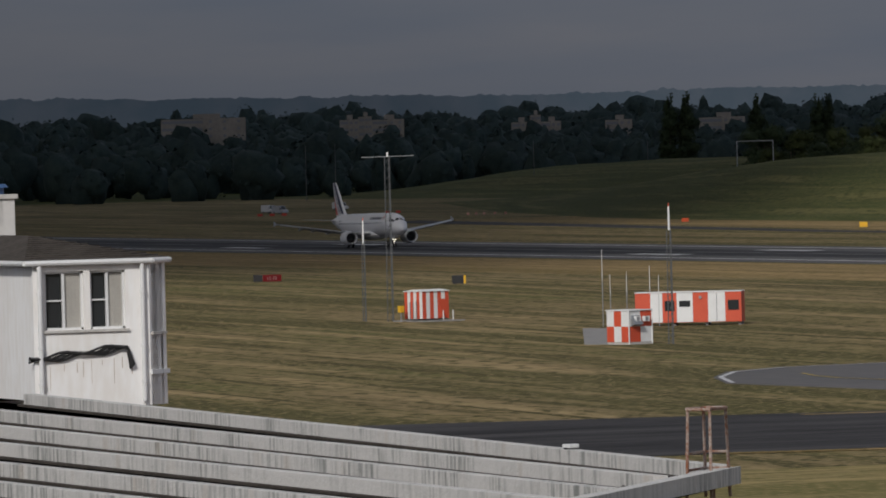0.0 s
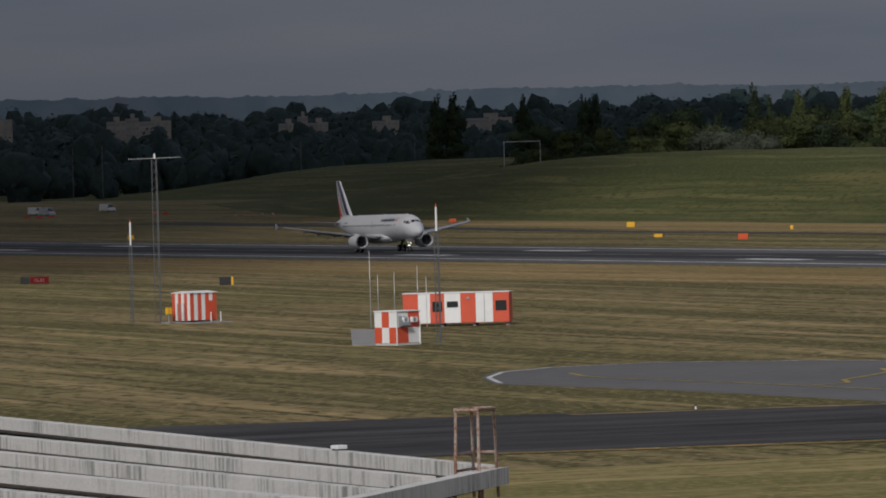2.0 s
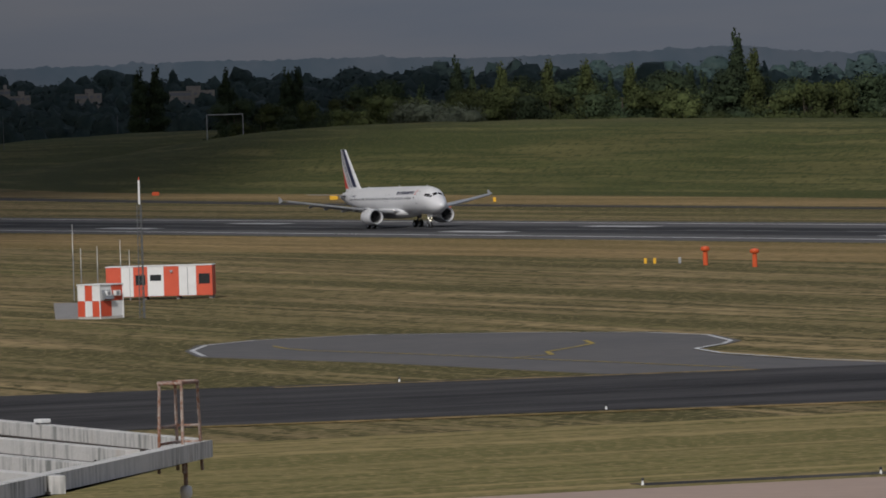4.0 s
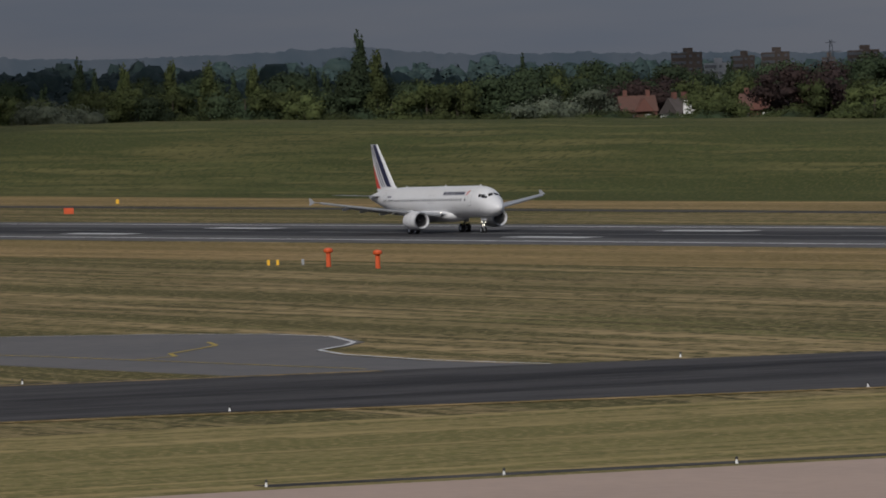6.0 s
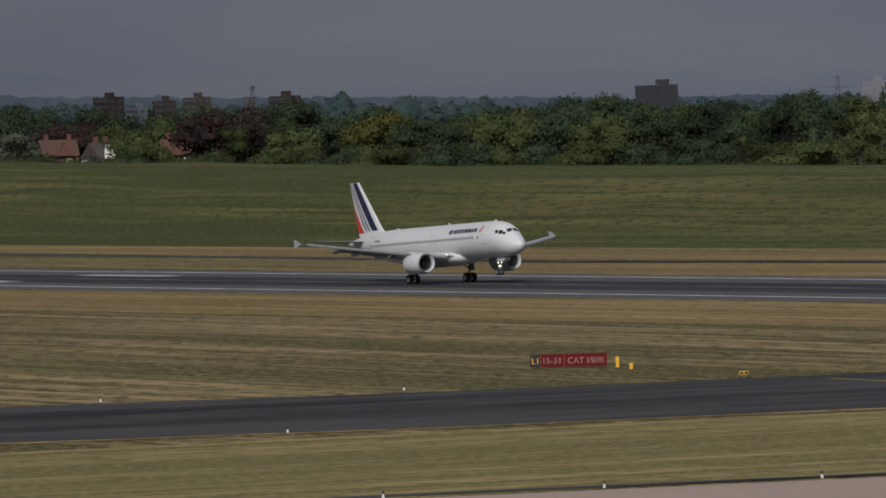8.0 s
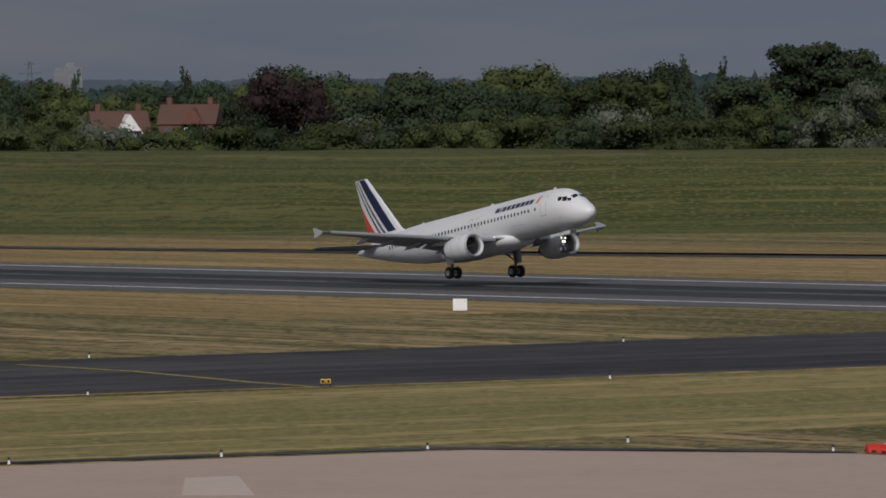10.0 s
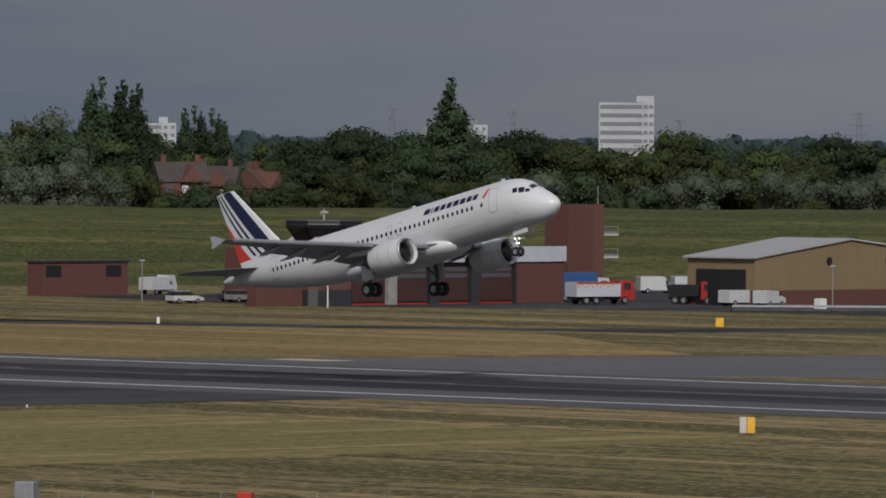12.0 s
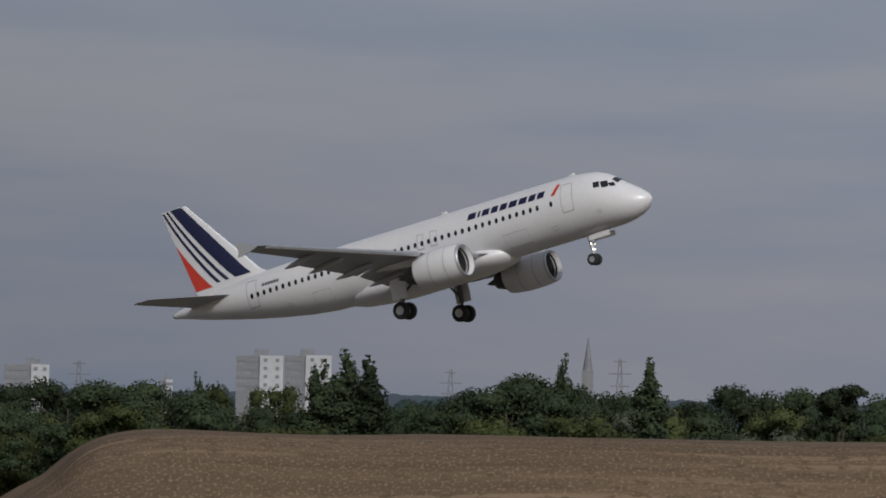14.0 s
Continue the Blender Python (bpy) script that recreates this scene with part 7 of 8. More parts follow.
loft(bm, [[Vector((0.4, y, 4.3)), Vector((0.2, y, 5.0)), Vector((-2.5, y, 6.0)), Vector((-4.8, y, 6.1)), Vector((-4.8, y, 4.3))] for y in (-11.2, 11.4)])
part("canopy", bm, ROOF_PALE, cn, smooth=True, auto=30)
for y in (-9.8, -3, 3.5, 10.2):
    bm = new_bm()
    tube(bm, (-0.4, y, 0), (-0.4, y, 4.3), 0.12)
    part("post", bm, FRAME_WHITE, cn)
for y in (-8, -2, 4):
    bm = new_bm()
    box(bm, -1.99, y, 1.5, -1.9, y + 3.6, 3.2)
    part("window", bm, WIN_DARK, cn)
rb = thing("workshop_wing", pose(-600, 848, 0), "low brown brick workshop wing with a flat buff roof", "workshop")
bm = new_bm()
box(bm, -26, 0, 0, 0, 32.4, 5.7)
part("wall", bm, TAN_BRICK, rb)
bm = new_bm()
box(bm, -26.6, -0.6, 5.701, 0.6, 33, 6.05)
part("roof", bm, ROOF_TAN, rb)
for y in (2.0, 7.5, 17.5, 27):
    for z in (3.3,) if y != 7.5 else (0.6,):
        bm = new_bm()
        box(bm, 0.003, y, z, 0.08, y + 3.0, z + 1.3)
        part("window", bm, WIN_DARK, rb)
bm = new_bm()
box(bm, 0.003, 12, 0.4, 0.06, 15, 2.4)
part("door", bm, CAR_BLUE, rb)
bs = thing("bus_shelter", pose(-612, 746, 0), "white open shelter with a flat roof", "shelter")
bm = new_bm()
box(bm, -1.6, -5.5, 2.5, 1.6, 5.5, 2.75)
part("roof", bm, BAND_WHITE, bs)
for y in (-5, 0, 5):
    bm = new_bm()
    tube(bm, (1.3, y, 0), (1.3, y, 2.5), 0.08)
    part("post", bm, FRAME_WHITE, bs)


def wheels(root, xs, half, r):
    for x in xs:
        for s in (-1, 1):
            bm = new_bm()
            tube(bm, (x, s * (half - 0.22), r), (x, s * half, r), r, seg=14)
            w = part("wheel", bm, TYRE, root)
            bm = new_bm()
            tube(bm, (x, s * half, r), (x, s * (half + 0.02), r), r * 0.55, seg=10)
            part("rim", bm, GALV, w)


def car(x, y, yaw, paint, label, L=4.4, h=1.5, estate=False):
    c = thing("car", pose(x, y, 0.05, 0, 0, yaw), label, "car", "parked cars")
    w = 0.88
    bm = new_bm()
    prof = [(-L / 2, 0.35), (-L / 2, 0.85), (-L / 2 + 0.15, 0.95), (L / 2 - 1.1, 0.95), (L / 2 - 0.1, 0.72), (L / 2, 0.5), (L / 2, 0.35)]
    loft(bm, [[Vector((px, s, pz)) for px, pz in prof] for s in (-w, -w * 0.98, w * 0.98, w)])
    part("body", bm, paint, c)
    bm = new_bm()
    back = -L / 2 + (0.1 if estate else 0.5)
    loft(bm, [[Vector((back, s * 0.97, 0.952)), Vector((back + 0.25, s * 0.84, h - 0.06)), Vector((L / 2 - 2.0, s * 0.84, h - 0.06)), Vector((L / 2 - 1.15, s * 0.97, 0.952))] for s in (-w, w)])
    part("glasshouse", bm, PANE, c, "dark side windows")
    bm = new_bm()
    box(bm, back + 0.22, -w * 0.83, h - 0.058, L / 2 - 1.98, w * 0.83, h, bevel=0.03)
    part("car_roof", bm, paint, c)
    wheels(c, (-L * 0.31, L * 0.30), w + 0.02, 0.31)
    for s in (-1, 1):
        bm = new_bm()
        box(bm, L / 2 - 0.03, s * 0.5 - 0.2, 0.58, L / 2 + 0.015, s * 0.5 + 0.2, 0.72)
        part("headlight", bm, BAND_WHITE, c)
    return c


def van(x, y, yaw, paint, label, L=5.2, h=2.3, w=0.98, box_body=False, cab_m=None):
    c = thing("van", pose(x, y, 0.05, 0, 0, yaw), label, "van", "parked vans")
    bm = new_bm()
    if box_body:
        box(bm, -L / 2, -w * 1.06, 0.6, L / 2 - 1.6, w * 1.06, h, bevel=0.04)
    else:
        loft(bm, [[Vector((px, s, pz)) for px, pz in ((-L / 2, 0.4), (-L / 2, h - 0.08), (-L / 2 + 0.1, h), (L / 2 - 1.7, h), (L / 2 - 0.9, 1.25), (L / 2 - 0.05, 1.0), (L / 2, 0.4))] for s in (-w, w)])
    part("body", bm, paint, c)
    if box_body:
        bm = new_bm()
        loft(bm, [[Vector((px, s, pz)) for px, pz in ((L / 2 - 1.58, 0.4), (L / 2 - 1.58, 2.45), (L / 2 - 0.5, 2.4), (L / 2 - 0.1, 1.3), (L / 2, 1.1), (L / 2, 0.4))] for s in (-w, w)])
        part("cab", bm, cab_m or paint, c)
    for s in (-1, 1):
        bm = new_bm()
        poly(bm, [(L / 2 - 1.55, s * (w + 0.006), 1.25), (L / 2 - 1.0, s * (w + 0.006), 1.25), (L / 2 - 1.35, s * (w + 0.006), 1.75), (L / 2 - 1.55, s * (w + 0.006), 1.78)])
        part("side_window", bm, PANE, c)
    bm = new_bm()
    a, b = (L / 2 - 0.92, 1.27), (L / 2 - 1.62, h - 0.12)
    if box_body:
        a, b = (L / 2 - 0.10, 1.34), (L / 2 - 0.46, 2.3)
    poly(bm, [(a[0] + 0.03, -w * 0.86, a[1]), (a[0] + 0.03, w * 0.86, a[1]), (b[0] + 0.03, w * 0.8, b[1]), (b[0] + 0.03, -w * 0.8, b[1])])
    part("windscreen", bm, PANE, c)
    wheels(c, (-L * 0.3, L * 0.3), w + 0.02, 0.34)
    return c


def truck(x, y, yaw, cab_m, load_m, label, L=7.5, h=3.0, load_h=2.6, tipper=True):
    c = thing("truck", pose(x, y, 0.05, 0, 0, yaw), label, "truck", "parked trucks")
    bm = new_bm()
    loft(bm, [[Vector((px, s, pz)) for px, pz in ((L / 2 - 2.0, 0.9), (L / 2 - 2.0, h), (L / 2 - 0.35, h), (L / 2, 1.7), (L / 2, 0.6), (L / 2 - 2.0, 0.6))] for s in (-1.2, 1.2)])
    cab = part("cab", bm, cab_m, c)
    bm = new_bm()
    poly(bm, [(L / 2 + 0.01, -1.05, 1.78), (L / 2 + 0.01, 1.05, 1.78), (L / 2 - 0.26, 1.05, h - 0.3), (L / 2 - 0.26, -1.05, h - 0.3)])
    part("windscreen", bm, PANE, cab)
    for s in (-1, 1):
        bm = new_bm()
        box(bm, L / 2 - 1.6, s * 1.203, 1.75, L / 2 - 0.6, s * 1.215, h - 0.35)
        part("side_window", bm, PANE, cab)
    bm = new_bm()
    box(bm, -L / 2, -0.6, 0.6, L / 2 - 2.02, 0.6, 0.95)
    part("chassis", bm, SIGN_BLACK, c)
    bm = new_bm()
    if tipper:
        loft(bm, [[Vector((px, s, pz)) for px, pz in ((-L / 2 + 0.3, 1.0), (-L / 2 - 0.1, load_h), (L / 2 - 2.15, load_h), (L / 2 - 2.4, 1.0))] for s in (-1.15, 1.15)])
    else:
        box(bm, -L / 2, -1.25, 0.96, L / 2 - 2.1, 1.25, load_h, bevel=0.03)
    part("load_body", bm, load_m, c)
    wheels(c, (-L * 0.33, -L * 0.16, L * 0.33), 1.22, 0.5)
    return c


# fire engine and yard vehicles
fe = truck(-629.5, 679.5, 78, CAR_RED, BAND_WHITE, "red and white fire engine with yellow chequers", 8.6, 2.9, 2.7, tipper=False)
for i in range(10):
    bm = new_bm()
    box(bm, -4.2 + i * 0.55, -1.29, 2.05 + (i % 2) * 0.22, -3.95 + i * 0.55, -1.252, 2.25 + (i % 2) * 0.22)
    part("chequer", bm, CAR_YELLOW, fe)
bm = new_bm()
box(bm, -4.3, -1.275, 2.5, 2.1, -1.252, 2.72)
part("stripe", bm, CAR_RED, fe)
truck(-643, 690, 80, CAR_WHITE, CAR_BLUE, "box lorry with a blue and white body", 8.5, 2.9, 3.6, tipper=False)
van(-675.5, 740, 60, CAR_WHITE, "white van parked by the embankment", 5, 2.2)
van(-674, 745, 60, BAND_WHITE, "white van parked by the embankment", 5, 2.2)
truck(-624, 690.5, 20, CAR_RED, SIGN_BLACK, "dark red lorry facing the yard", 6.5, 2.8, 2.4)
truck(-622, 694, 20, CAR_SILVER, CAR_YELLOW, "grey service lorry with yellow boom", 6.0, 2.4, 2.2)
van(-616, 689.5, 85, CAR_WHITE, "white pick-up truck in the yard", 5.0, 1.9, box_body=False)
van(-612, 690.5, 100, CAR_WHITE, "white tow tractor with an open cab", 4.4, 1.9)
car(-657, 636.5, 80, CAR_WHITE, "white estate car beside the station", estate=True)
car(-660, 639.0, 80, CAR_DARK, "dark car beside the station")
car(-658.8, 648, 85, CAR_SILVER, "silver estate car beside the station", estate=True)
car(-662, 650, 85, CAR_DARK, "dark blue car beside the station")
van(-699, 672.5, 100, CAR_WHITE, "white flatbed van by the brick hut", 5.5, 2.2, box_body=True)
sk = thing("skip", pose(-619, 706.8, 0.05), "red steel skip by the hangar wall", "skip")
bm = new_bm()
loft(bm, [[Vector((-1.2, y0, 0)), Vector((1.2, y0, 0)), Vector((1.4, y1, 2.2)), Vector((-1.4, y1, 2.2))] for y0, y1 in ((-2.2, -2.4), (2.2, 2.4))])
part("body", bm, CAR_RED, sk)
bm = new_bm()
for k in range(4):
    bmesh.ops.create_icosphere(bm, subdivisions=2, radius=0.7, matrix=Matrix.Translation((0, -1.4 + k * 0.9, 2.2)))
part("sacks", bm, CAR_SILVER, sk)
rk = thing("steel_rack", pose(-619.5, 710.7, 0.05), "white leaning steel rack by the hangar wall", "rack")
for s in (-0.8, 0, 0.8):
    bm = new_bm()
    tube(bm, (0.6, s + 0.5, 0), (-0.3, s - 0.3, 2.1), 0.09)
    part("bar", bm, CAR_WHITE, rk)
van(-617.5, 714, 95, CAR_WHITE, "small white tug by the hangar", 3.2, 1.6)
van(-616, 716.8, 95, CAR_WHITE, "low white ground power unit", 3.0, 1.2)
van(-611, 719, -45, CAR_WHITE, "white box van parked before the hangar", 6.5, 3.1, 1.05, box_body=True)
van(-610, 725, -45, CAR_WHITE, "white open tug before the hangar", 3.5, 1.9)
van(-622.3, 744, -45, CAR_WHITE, "white box van in the yard", 6.5, 3.2, 1.1, box_body=True)
car(-629, 768, 85, HIVIS, "patrol car with yellow-green markings", L=4.7, h=1.85, estate=True)
for k, (xx, yy) in enumerate(((-624, 775), (-622, 779), (-618, 760))):
    truck(xx, yy, 88, SIGN_BLACK, SIGN_BLACK, "low black trailer in the yard", 7.0, 1.3, 1.2, tipper=False)
truck(-597, 753, 92, CAR_YELLOW, CAR_YELLOW, "yellow snow-clearing truck with a long boom", 16.5, 3.1, 2.0, tipper=False)
truck(-585, 750.5, 60, CAR_YELLOW, CAR_YELLOW, "yellow gritting truck with a tall hopper", 7.0, 3.4, 3.2)
van(-577.5, 746, 70, CAR_SILVER, "grey plant trailer in the yard", 4.5, 3.0, box_body=True)
van(-551.5, 720, 78, CAR_SILVER, "silver panel van parked in the yard", 5.4, 2.2)
for xx, yy, p, lab in ((-611, 793, CAR_WHITE, "white car before the workshop"), (-610.5, 799, CAR_SILVER, "silver car before the workshop"), (-606, 788, CAR_RED, "red car before the workshop"), (-572, 786, CAR_WHITE, "white car in the yard"), (-559, 782, CAR_SILVER, "silver car in the yard"), (-577, 793, CAR_WHITE, "white car in the yard")):
    car(xx, yy, random.choice((-40, -50, -60)), p, lab)
van(-604, 807, -50, CAR_WHITE, "white panel van before the workshop", 5.8, 2.6)
van(-603, 815.5, -50, CAR_WHITE, "white panel van before the workshop", 5.8, 2.6)
van(-612.5, 833, -50, CAR_WHITE, "white panel van before the workshop", 5.8, 2.6)
truck(-600, 806, 20, CAR_SILVER, CAR_SILVER, "grey tipper with a raised body", 5.5, 2.6, 3.4)
truck(-598, 812, 30, CAR_YELLOW, TAN_CLAD, "yellow tracked excavator carrier", 4.0, 2.8, 3.4)
van(-613.5, 851, 78, CAR_WHITE, "white pick-up before the workshop door", 5.4, 1.8)
van(-552, 780, 70, CAR_WHITE, "white twin-cab van in the yard", 4.8, 2.4)
for xx, yy in ((-561.8, 804), (-560.8, 809), (-559.8, 815), (-558.9, 820.5), (-558.0, 826), (-561, 799)):
    car(xx, yy, -48, random.choice((CAR_WHITE, CAR_SILVER, CAR_RED)), "parked car before the workshop wing", h=1.5)
van(-574, 865, 60, CAR_WHITE, "white van beside the bund", 5.2, 2.2)
van(-568.5, 864, 75, CAR_WHITE, "marked white minibus beside the bund", 6.2, 2.5)
truck(-542, 838, 90, CAR_YELLOW, CAR_YELLOW, "yellow excavator on tracks", 5.0, 2.9, 1.4)
truck(-559, 790, 84, CAR_YELLOW, CAR_YELLOW, "long yellow snow plough trailer", 10, 1.8, 1.7, tipper=False)
# more parked cars and plant along the yard
random.seed(21)
for i in range(26):
    yy = 742 + i * 4.9 + random.uniform(-1.5, 1.5)
    xx = -600 + 14 * math.sin(i * 1.9) + random.uniform(-3, 3)
    if i % 5 == 3:
        van(xx, yy, random.choice((-50, -40, 70)), random.choice((CAR_WHITE, CAR_SILVER)), "panel van parked among yard plant", 5.2, 2.2)
    else:
        car(xx, yy, random.choice((-52, -45, 40, 75)), random.choice((CAR_WHITE, CAR_SILVER, CAR_DARK, CAR_RED, CAR_BLUE)), "car parked in the workshop yard")
for i in range(12):
    yy = 728 + i * 7.5 + random.uniform(-2, 2)
    xx = -552 - 8 * math.sin(i) + random.uniform(-3, 3)
    p = thing("pallet_stack", pose(xx, yy, 0.05, 0, 0, random.uniform(0, 90)), "stack of weathered pallets and crates in the yard", "pallets", "yard clutter")
    for k in range(random.choice((3, 5, 7))):
        bm = new_bm()
        box(bm, -0.6, -0.6, 0.15 * k, 0.6, 0.6, 0.15 * k + 0.11, Matrix.Rotation(random.uniform(-0.1, 0.1), 4, "Z"))
        part("pallet", bm, random.choice((CONCRETE_PAD, TAN_CLAD, GALV, CAR_RED)), p)
cb = thing("striped_block", pose(-528.4, 715.8, 0.05, 0, 0, 10), "red and white striped equipment cabinet in the yard", "cabinet")
for i in range(6):
    bm = new_bm()
    box(bm, -1.2, -1.8 + i * 0.6, 0, 1.2, -1.21 + i * 0.6, 2.6)
    part("panel", bm, SIGNAL_RED if i % 2 == 0 else HUT_WHITE, cb)
gc = thing("green_container", pose(-531.4, 725.1, 0.05, 0, 0, 10), "dark green steel container", "container")
bm = new_bm()
box(bm, -1.2, -1.9, 0, 1.2, 1.9, 2.4, bevel=0.05)
part("body", bm, GREEN_FABRIC, gc)
bx2 = thing("white_cabinet", pose(-593.1, 678.2, 0), "tall white cabinet by the guard rail", "cabinet")
bm = new_bm()
box(bm, -0.5, -0.55, 0, 0.5, 0.55, 1.45, bevel=0.04)
part("case", bm, HUT_WHITE, bx2)
gr = thing("guard_rail", pose(-594.4, 664.1, 0.05), "long low galvanised steel rail beside the yard", "rail")
d = Vector((53.4, 62.0, 0))
for i in range(22):
    p = d * (i / 21)
    bm = new_bm()
    box(bm, p.x - 0.12, p.y - 0.12, 0, p.x + 0.12, p.y + 0.12, 0.5)
    part("post", bm, DARK_METAL, gr)
for z0, z1, m in ((0.12, 0.36, DARK_METAL), (0.5, 0.78, GALV)):
    bm = new_bm()
    loft(bm, [[p + Vector((0, 0, z0)), p + Vector((0.25, -0.2, z0)), p + Vector((0.25, -0.2, z1)), p + Vector((0, 0, z1))] for p in (Vector((0, 0, 0)), d)])
    part("rail", bm, m, gr)
pt = thing("pipe_stack", pose(-545, 712, 0.05, 0, 0, 62), "stack of grey steel pipes and beams on the ground", "pipes")
for i in range(6):
    bm = new_bm()
    tube(bm, (-10 + i * 0.8, i * 0.35, 0.15), (9 - i * 1.2, i * 0.35, 0.2 + 0.05 * i), 0.14)
    part("pipe", bm, GALV, pt)
for i, (x, y) in enumerate(((-605, 694), (-625, 746), (-618, 787), (-600, 800), (-612, 818.6), (-611, 849), (-593, 827.5), (-665, 662), (-668, 640), (-562, 850), (-555, 860), (-548, 868), (-545, 880))):
    lp = thing("yard_lamp", pose(x, y, 0), "slim grey yard lamp post with a pale head", "lamp", "yard lamps")
    bm = new_bm()
    tube(bm, (0, 0, 0), (0, 0, 4.9), 0.09, 0.06, 8)
    part("post", bm, GALV, lp)
    bm = new_bm()
    box(bm, -0.15, -0.35, 4.9, 0.15, 0.35, 5.05, bevel=0.03)
    part("head", bm, BAND_WHITE, lp)

# ---- works compound: plastic barriers at the apron's end ----
PLASTIC_RED = mat("red_plastic", (0.50, 0.035, 0.02), 0.5, vary=0.25)
PLASTIC_WHITE = mat("white_plastic", (0.66, 0.65, 0.63), 0.5, vary=0.25)
PLASTIC_PINK = mat("faded_red_plastic", (0.46, 0.22, 0.18), 0.6, vary=0.25)
slab("works_ground", [(-303, 247.5), (-300.5, 259), (-292, 261), (-284, 266), (-276, 281), (-262, 300), (-240, 290), (-255, 262), (-283, 250)], 0.045, mat("bare_brown_earth", (0.10, 0.072, 0.052), 0.95, vary=0.4, scale=0.3, fine=3), "bare brown earth of the works compound", "ground")


def barrier_proto(material, nm):
    b = thing("plastic_barrier", pose(0, 0, -500), nm, "barrier", "works barriers")
    bm = new_bm()
    loft(bm, [[Vector((-0.52, s * w, z)) for s, w, z in ((-1, 0.28, 0), (1, 0.28, 0), (1, 0.22, 0.15), (1, 0.11, 0.26), (1, 0.09, 0.44), (-1, 0.09, 0.44), (-1, 0.11, 0.26), (-1, 0.22, 0.15))]] + [[Vector((0.52, s * w, z)) for s, w, z in ((-1, 0.28, 0), (1, 0.28, 0), (1, 0.22, 0.15), (1, 0.11, 0.26), (1, 0.09, 0.44), (-1, 0.09, 0.44), (-1, 0.11, 0.26), (-1, 0.22, 0.15))]])
    part("shell", bm, material, b)
    for x in (-0.25, 0.25):
        bm = new_bm()
        box(bm, x - 0.12, -0.285, 0.02, x + 0.12, -0.24, 0.12)
        part("fork_slot", bm, SIGN_BLACK, b)
    return b


protos = [barrier_proto(PLASTIC_RED, "red plastic works barrier standing in a row"), barrier_proto(PLASTIC_WHITE, "white plastic works barrier standing in a row"), barrier_proto(PLASTIC_PINK, "faded red plastic works barrier standing in a row")]


def barrier_row(pts, red, step=1.12):
    k = 0
    for a, b in zip(pts, pts[1:]):
        a, b = Vector((*a, 0)), Vector((*b, 0))
        L = (b - a).length
        n = max(1, int(L / step))
        yaw = math.degrees(math.atan2(b.y - a.y, b.x - a.x))
        for i in range(n):
            p = a + (b - a) * ((i + 0.5) / n)
            copy_thing(protos[red if k % 2 == 0 else 1], pose(p.x, p.y, 0.05, 0, 0, yaw))
            k += 1


barrier_row([(-303.5, 247.2), (-300.8, 258.5)], 0, 0.95)
barrier_row([(-300.6, 259.2), (-292.1, 261.2), (-285, 266.2), (-277, 281), (-266, 300)], 2)
barrier_row([(-302.6, 247.4), (-284.2, 252.6), (-279.8, 253.4), (-266, 266.2), (-256, 279)], 0)
for p in protos:
    for o in (*p.children_recursive, p):
        bpy.data.objects.remove(o)
wg = thing("works_gate", pose(-283.5, 252.6, 0.05, 0, 0, 10), "red and white works gate between two white posts", "gate")
for x in (0, 3.4):
    bm = new_bm()
    tube(bm, (x, 0, 0), (x, 0, 1.25), 0.12)
    part("post", bm, PLASTIC_WHITE, wg)
bm = new_bm()
for z in (0.2, 0.9):
    tube(bm, (0, 0, z), (3.4, 0, z), 0.05)
for i in range(3):
    tube(bm, (0.2 + i * 1.1, 0, 0.2), (1.1 + i * 1.1, 0, 0.9), 0.05)
    tube(bm, (0.2 + i * 1.1, 0, 0.9), (1.1 + i * 1.1, 0, 0.2), 0.05)
part("lattice", bm, GALV, wg)
for x, y, m, h, w, lab in ((-281.5, 261.8, GALV, 1.75, 1.0, "grey metal site cabinet"), (-272.8, 268.6, PLASTIC_RED, 1.35, 0.75, "red site tank on a stand")):
    c = thing("site_cabinet", pose(x, y, 0.05, 0, 0, 30), lab, "cabinet")
    bm = new_bm()
    box(bm, -w / 2, -w / 2, 0.1 if m is GALV else 0.55, w / 2, w / 2, h, bevel=0.06)
    part("case", bm, m, c)
    bm = new_bm()
    tube(bm, (0, 0, 0), (0, 0, 0.6), 0.1)
    part("stand", bm, DARK_METAL, c)
for i in range(14):
    st = thing("site_stake", pose(-298 + i * 2.3, 252.5 + i * 1.55 + 1.2 * math.sin(i * 2.1), 0.04), "thin grey steel stake in the works compound", "stake", "site stakes")
    bm = new_bm()
    tube(bm, (0, 0, 0), (0.03, 0, 1.3), 0.03)
    part("rod", bm, GALV, st)
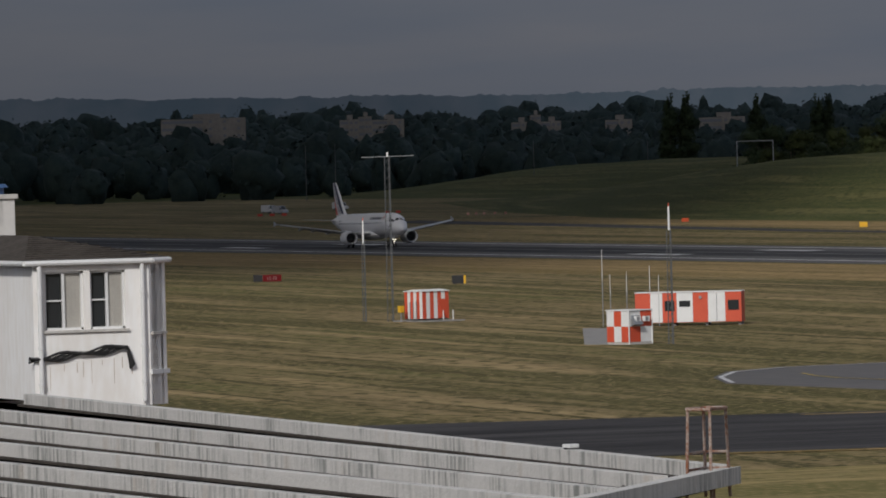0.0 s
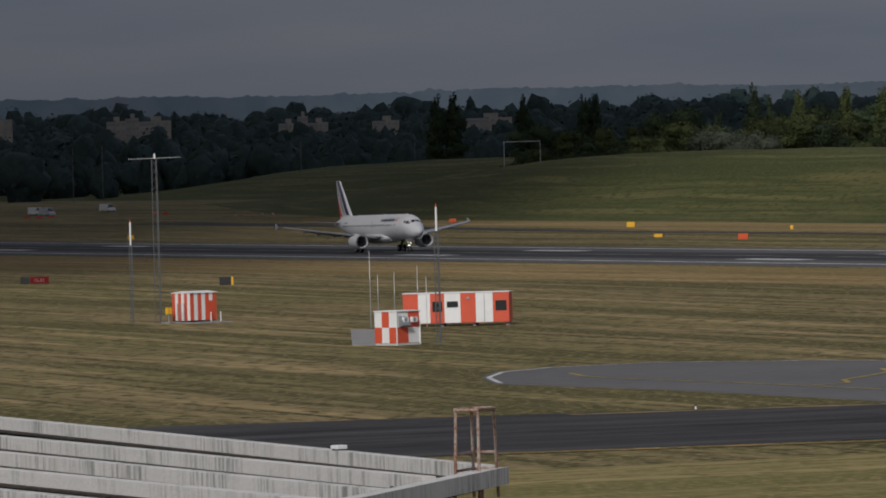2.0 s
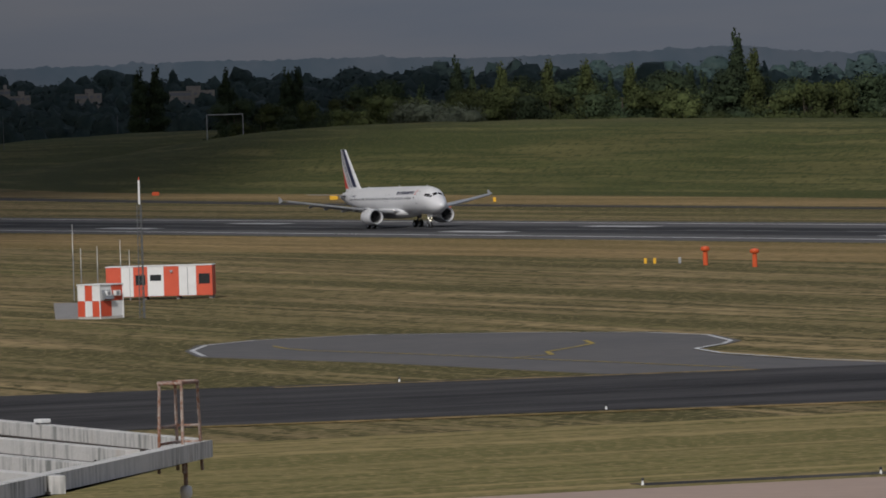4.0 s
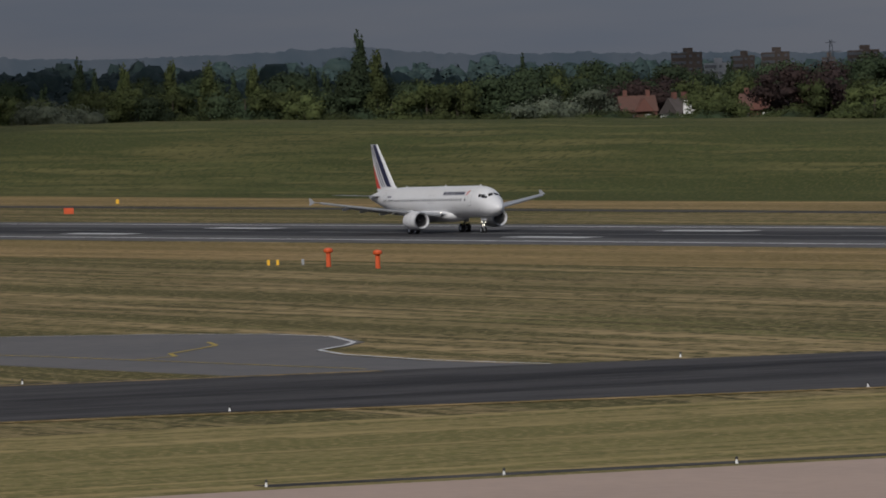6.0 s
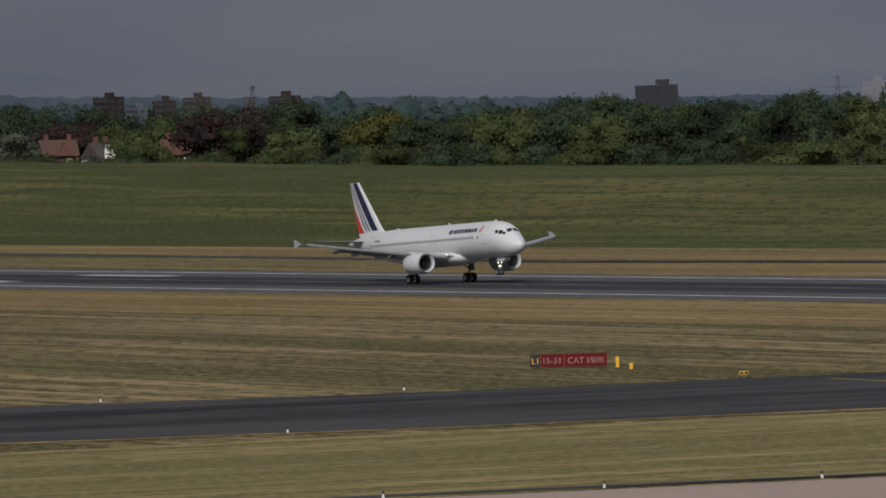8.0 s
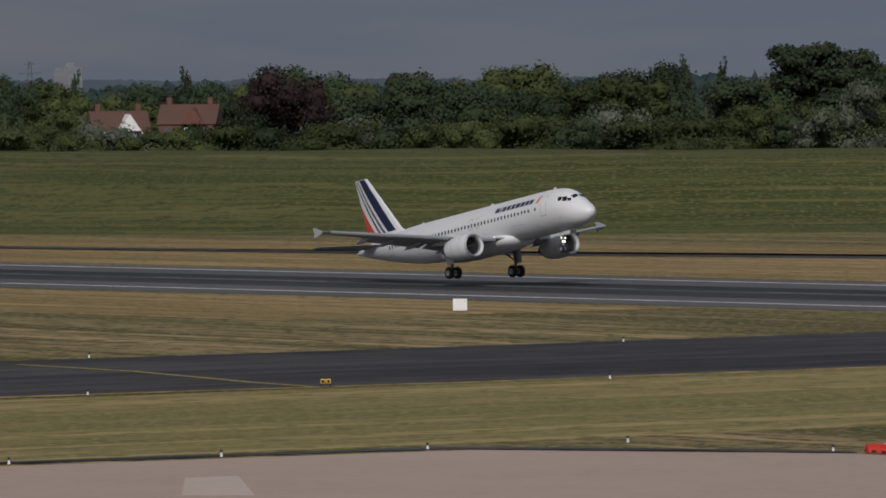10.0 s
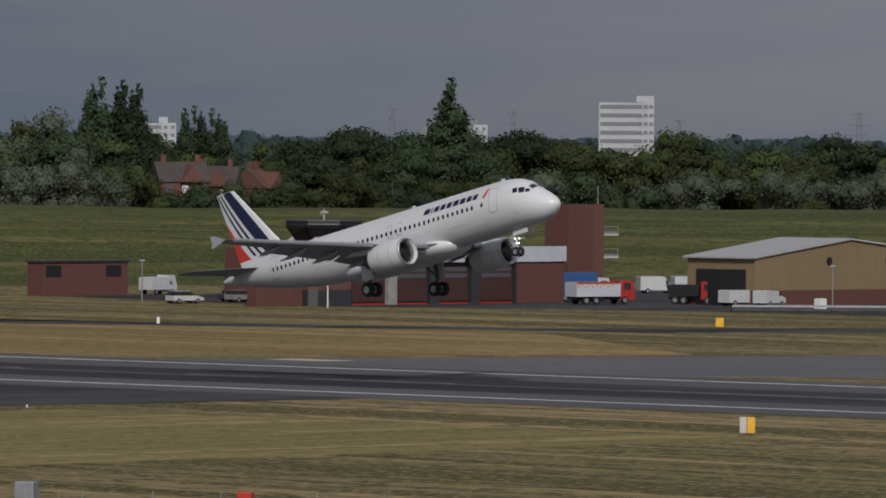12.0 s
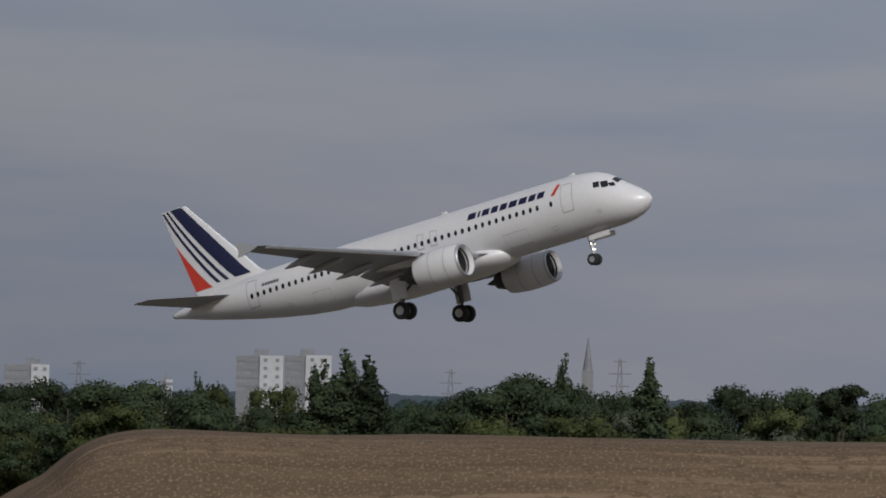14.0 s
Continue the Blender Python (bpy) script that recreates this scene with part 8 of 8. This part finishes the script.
# small vehicles and marker boards at the far end of the airfield
for az, d, p, lab in ((-72.38, 2150, CAR_WHITE, "white van far off at the airfield's edge"), (-71.85, 2200, CAR_WHITE, "white car far off at the airfield's edge"), (-72.3, 2120, CAR_SILVER, "grey car far off at the airfield's edge")):
    q = polar(az, d)
    van(q.x, q.y, 20, p, lab)
for az in (-72.45, -72.36, -72.27, -71.5, -71.42, -70.9, -70.84, -70.78, -70.7, -70.62):
    q = polar(az, 2060 if az < -71.2 else 1950)
    sign_board(q.x, q.y, [(1.4 if az < -71.2 else 0.6, PLASTIC_RED if az < -71.2 else PLASTIC_PINK, "", None)], 0.6, "small red marker board far across the airfield" if az < -71.2 else "small faded red marker board far across the airfield")


def motions():
    rows = []
    for t, x, z, p, yaw in FLIGHT:
        rows.append((t, pose(x, RWY, z, 0, -p, yaw)))
    walk(airliner, rows)
    for g in main_gears:
        walk(g, [(t, pose(0, 0, -e)) for t, e in ((0, 0.0), (6.0, 0.0), (7.0, 0.15), (8.0, 0.42), (9.0, 0.5), (14.0, 0.5))])


FLIGHT = [(0.0, -1314.6, 0.0, 0.6, 1.4), (1.0, -1252.6, 0.0, 0.6, 1.4), (2.0, -1187.8, 0.0, 0.6, 1.4), (2.5, -1155.4, 0.0, 0.6, 1.4), (3.0, -1121.6, 0.0, 0.6, 1.4), (4.0, -1054.0, 0.0, 0.5, 1.4), (5.0, -983.7, 0.0, 0.4, 1.4), (5.5, -947.0, 0.0, 0.4, 1.4), (6.0, -909.6, 0.0, 0.4, 1.4),
          (6.5, -873.0, 0.05, 0.5, 1.4), (7.0, -834.4, 0.15, 1.0, 1.4), (7.5, -796.8, 0.32, 1.6, 1.4), (8.0, -757.0, 0.45, 2.6, 1.4), (8.5, -718.5, 0.52, 4.2, 1.4), (9.0, -677.4, 0.6, 5.6, 1.4), (9.2, -661.0, 0.64, 6.3, 1.35), (9.7, -619.0, 0.95, 8.4, 1.0), (10.2, -576.6, 1.6, 10.0, 0.6),
          (10.8, -525.8, 2.85, 11.4, 0.2), (11.3, -483.6, 4.3, 12.0, 0.0), (11.5, -467.3, 5.0, 12.2, 0.0), (12.0, -425.3, 7.36, 13.1, 0.0), (12.5, -385.7, 10.5, 14.5, 0.0), (13.0, -343.6, 14.8, 15.1, 0.0), (13.5, -304.0, 19.4, 15.2, 0.0), (14.0, -261.8, 25.1, 15.2, 0.0)]
motions()
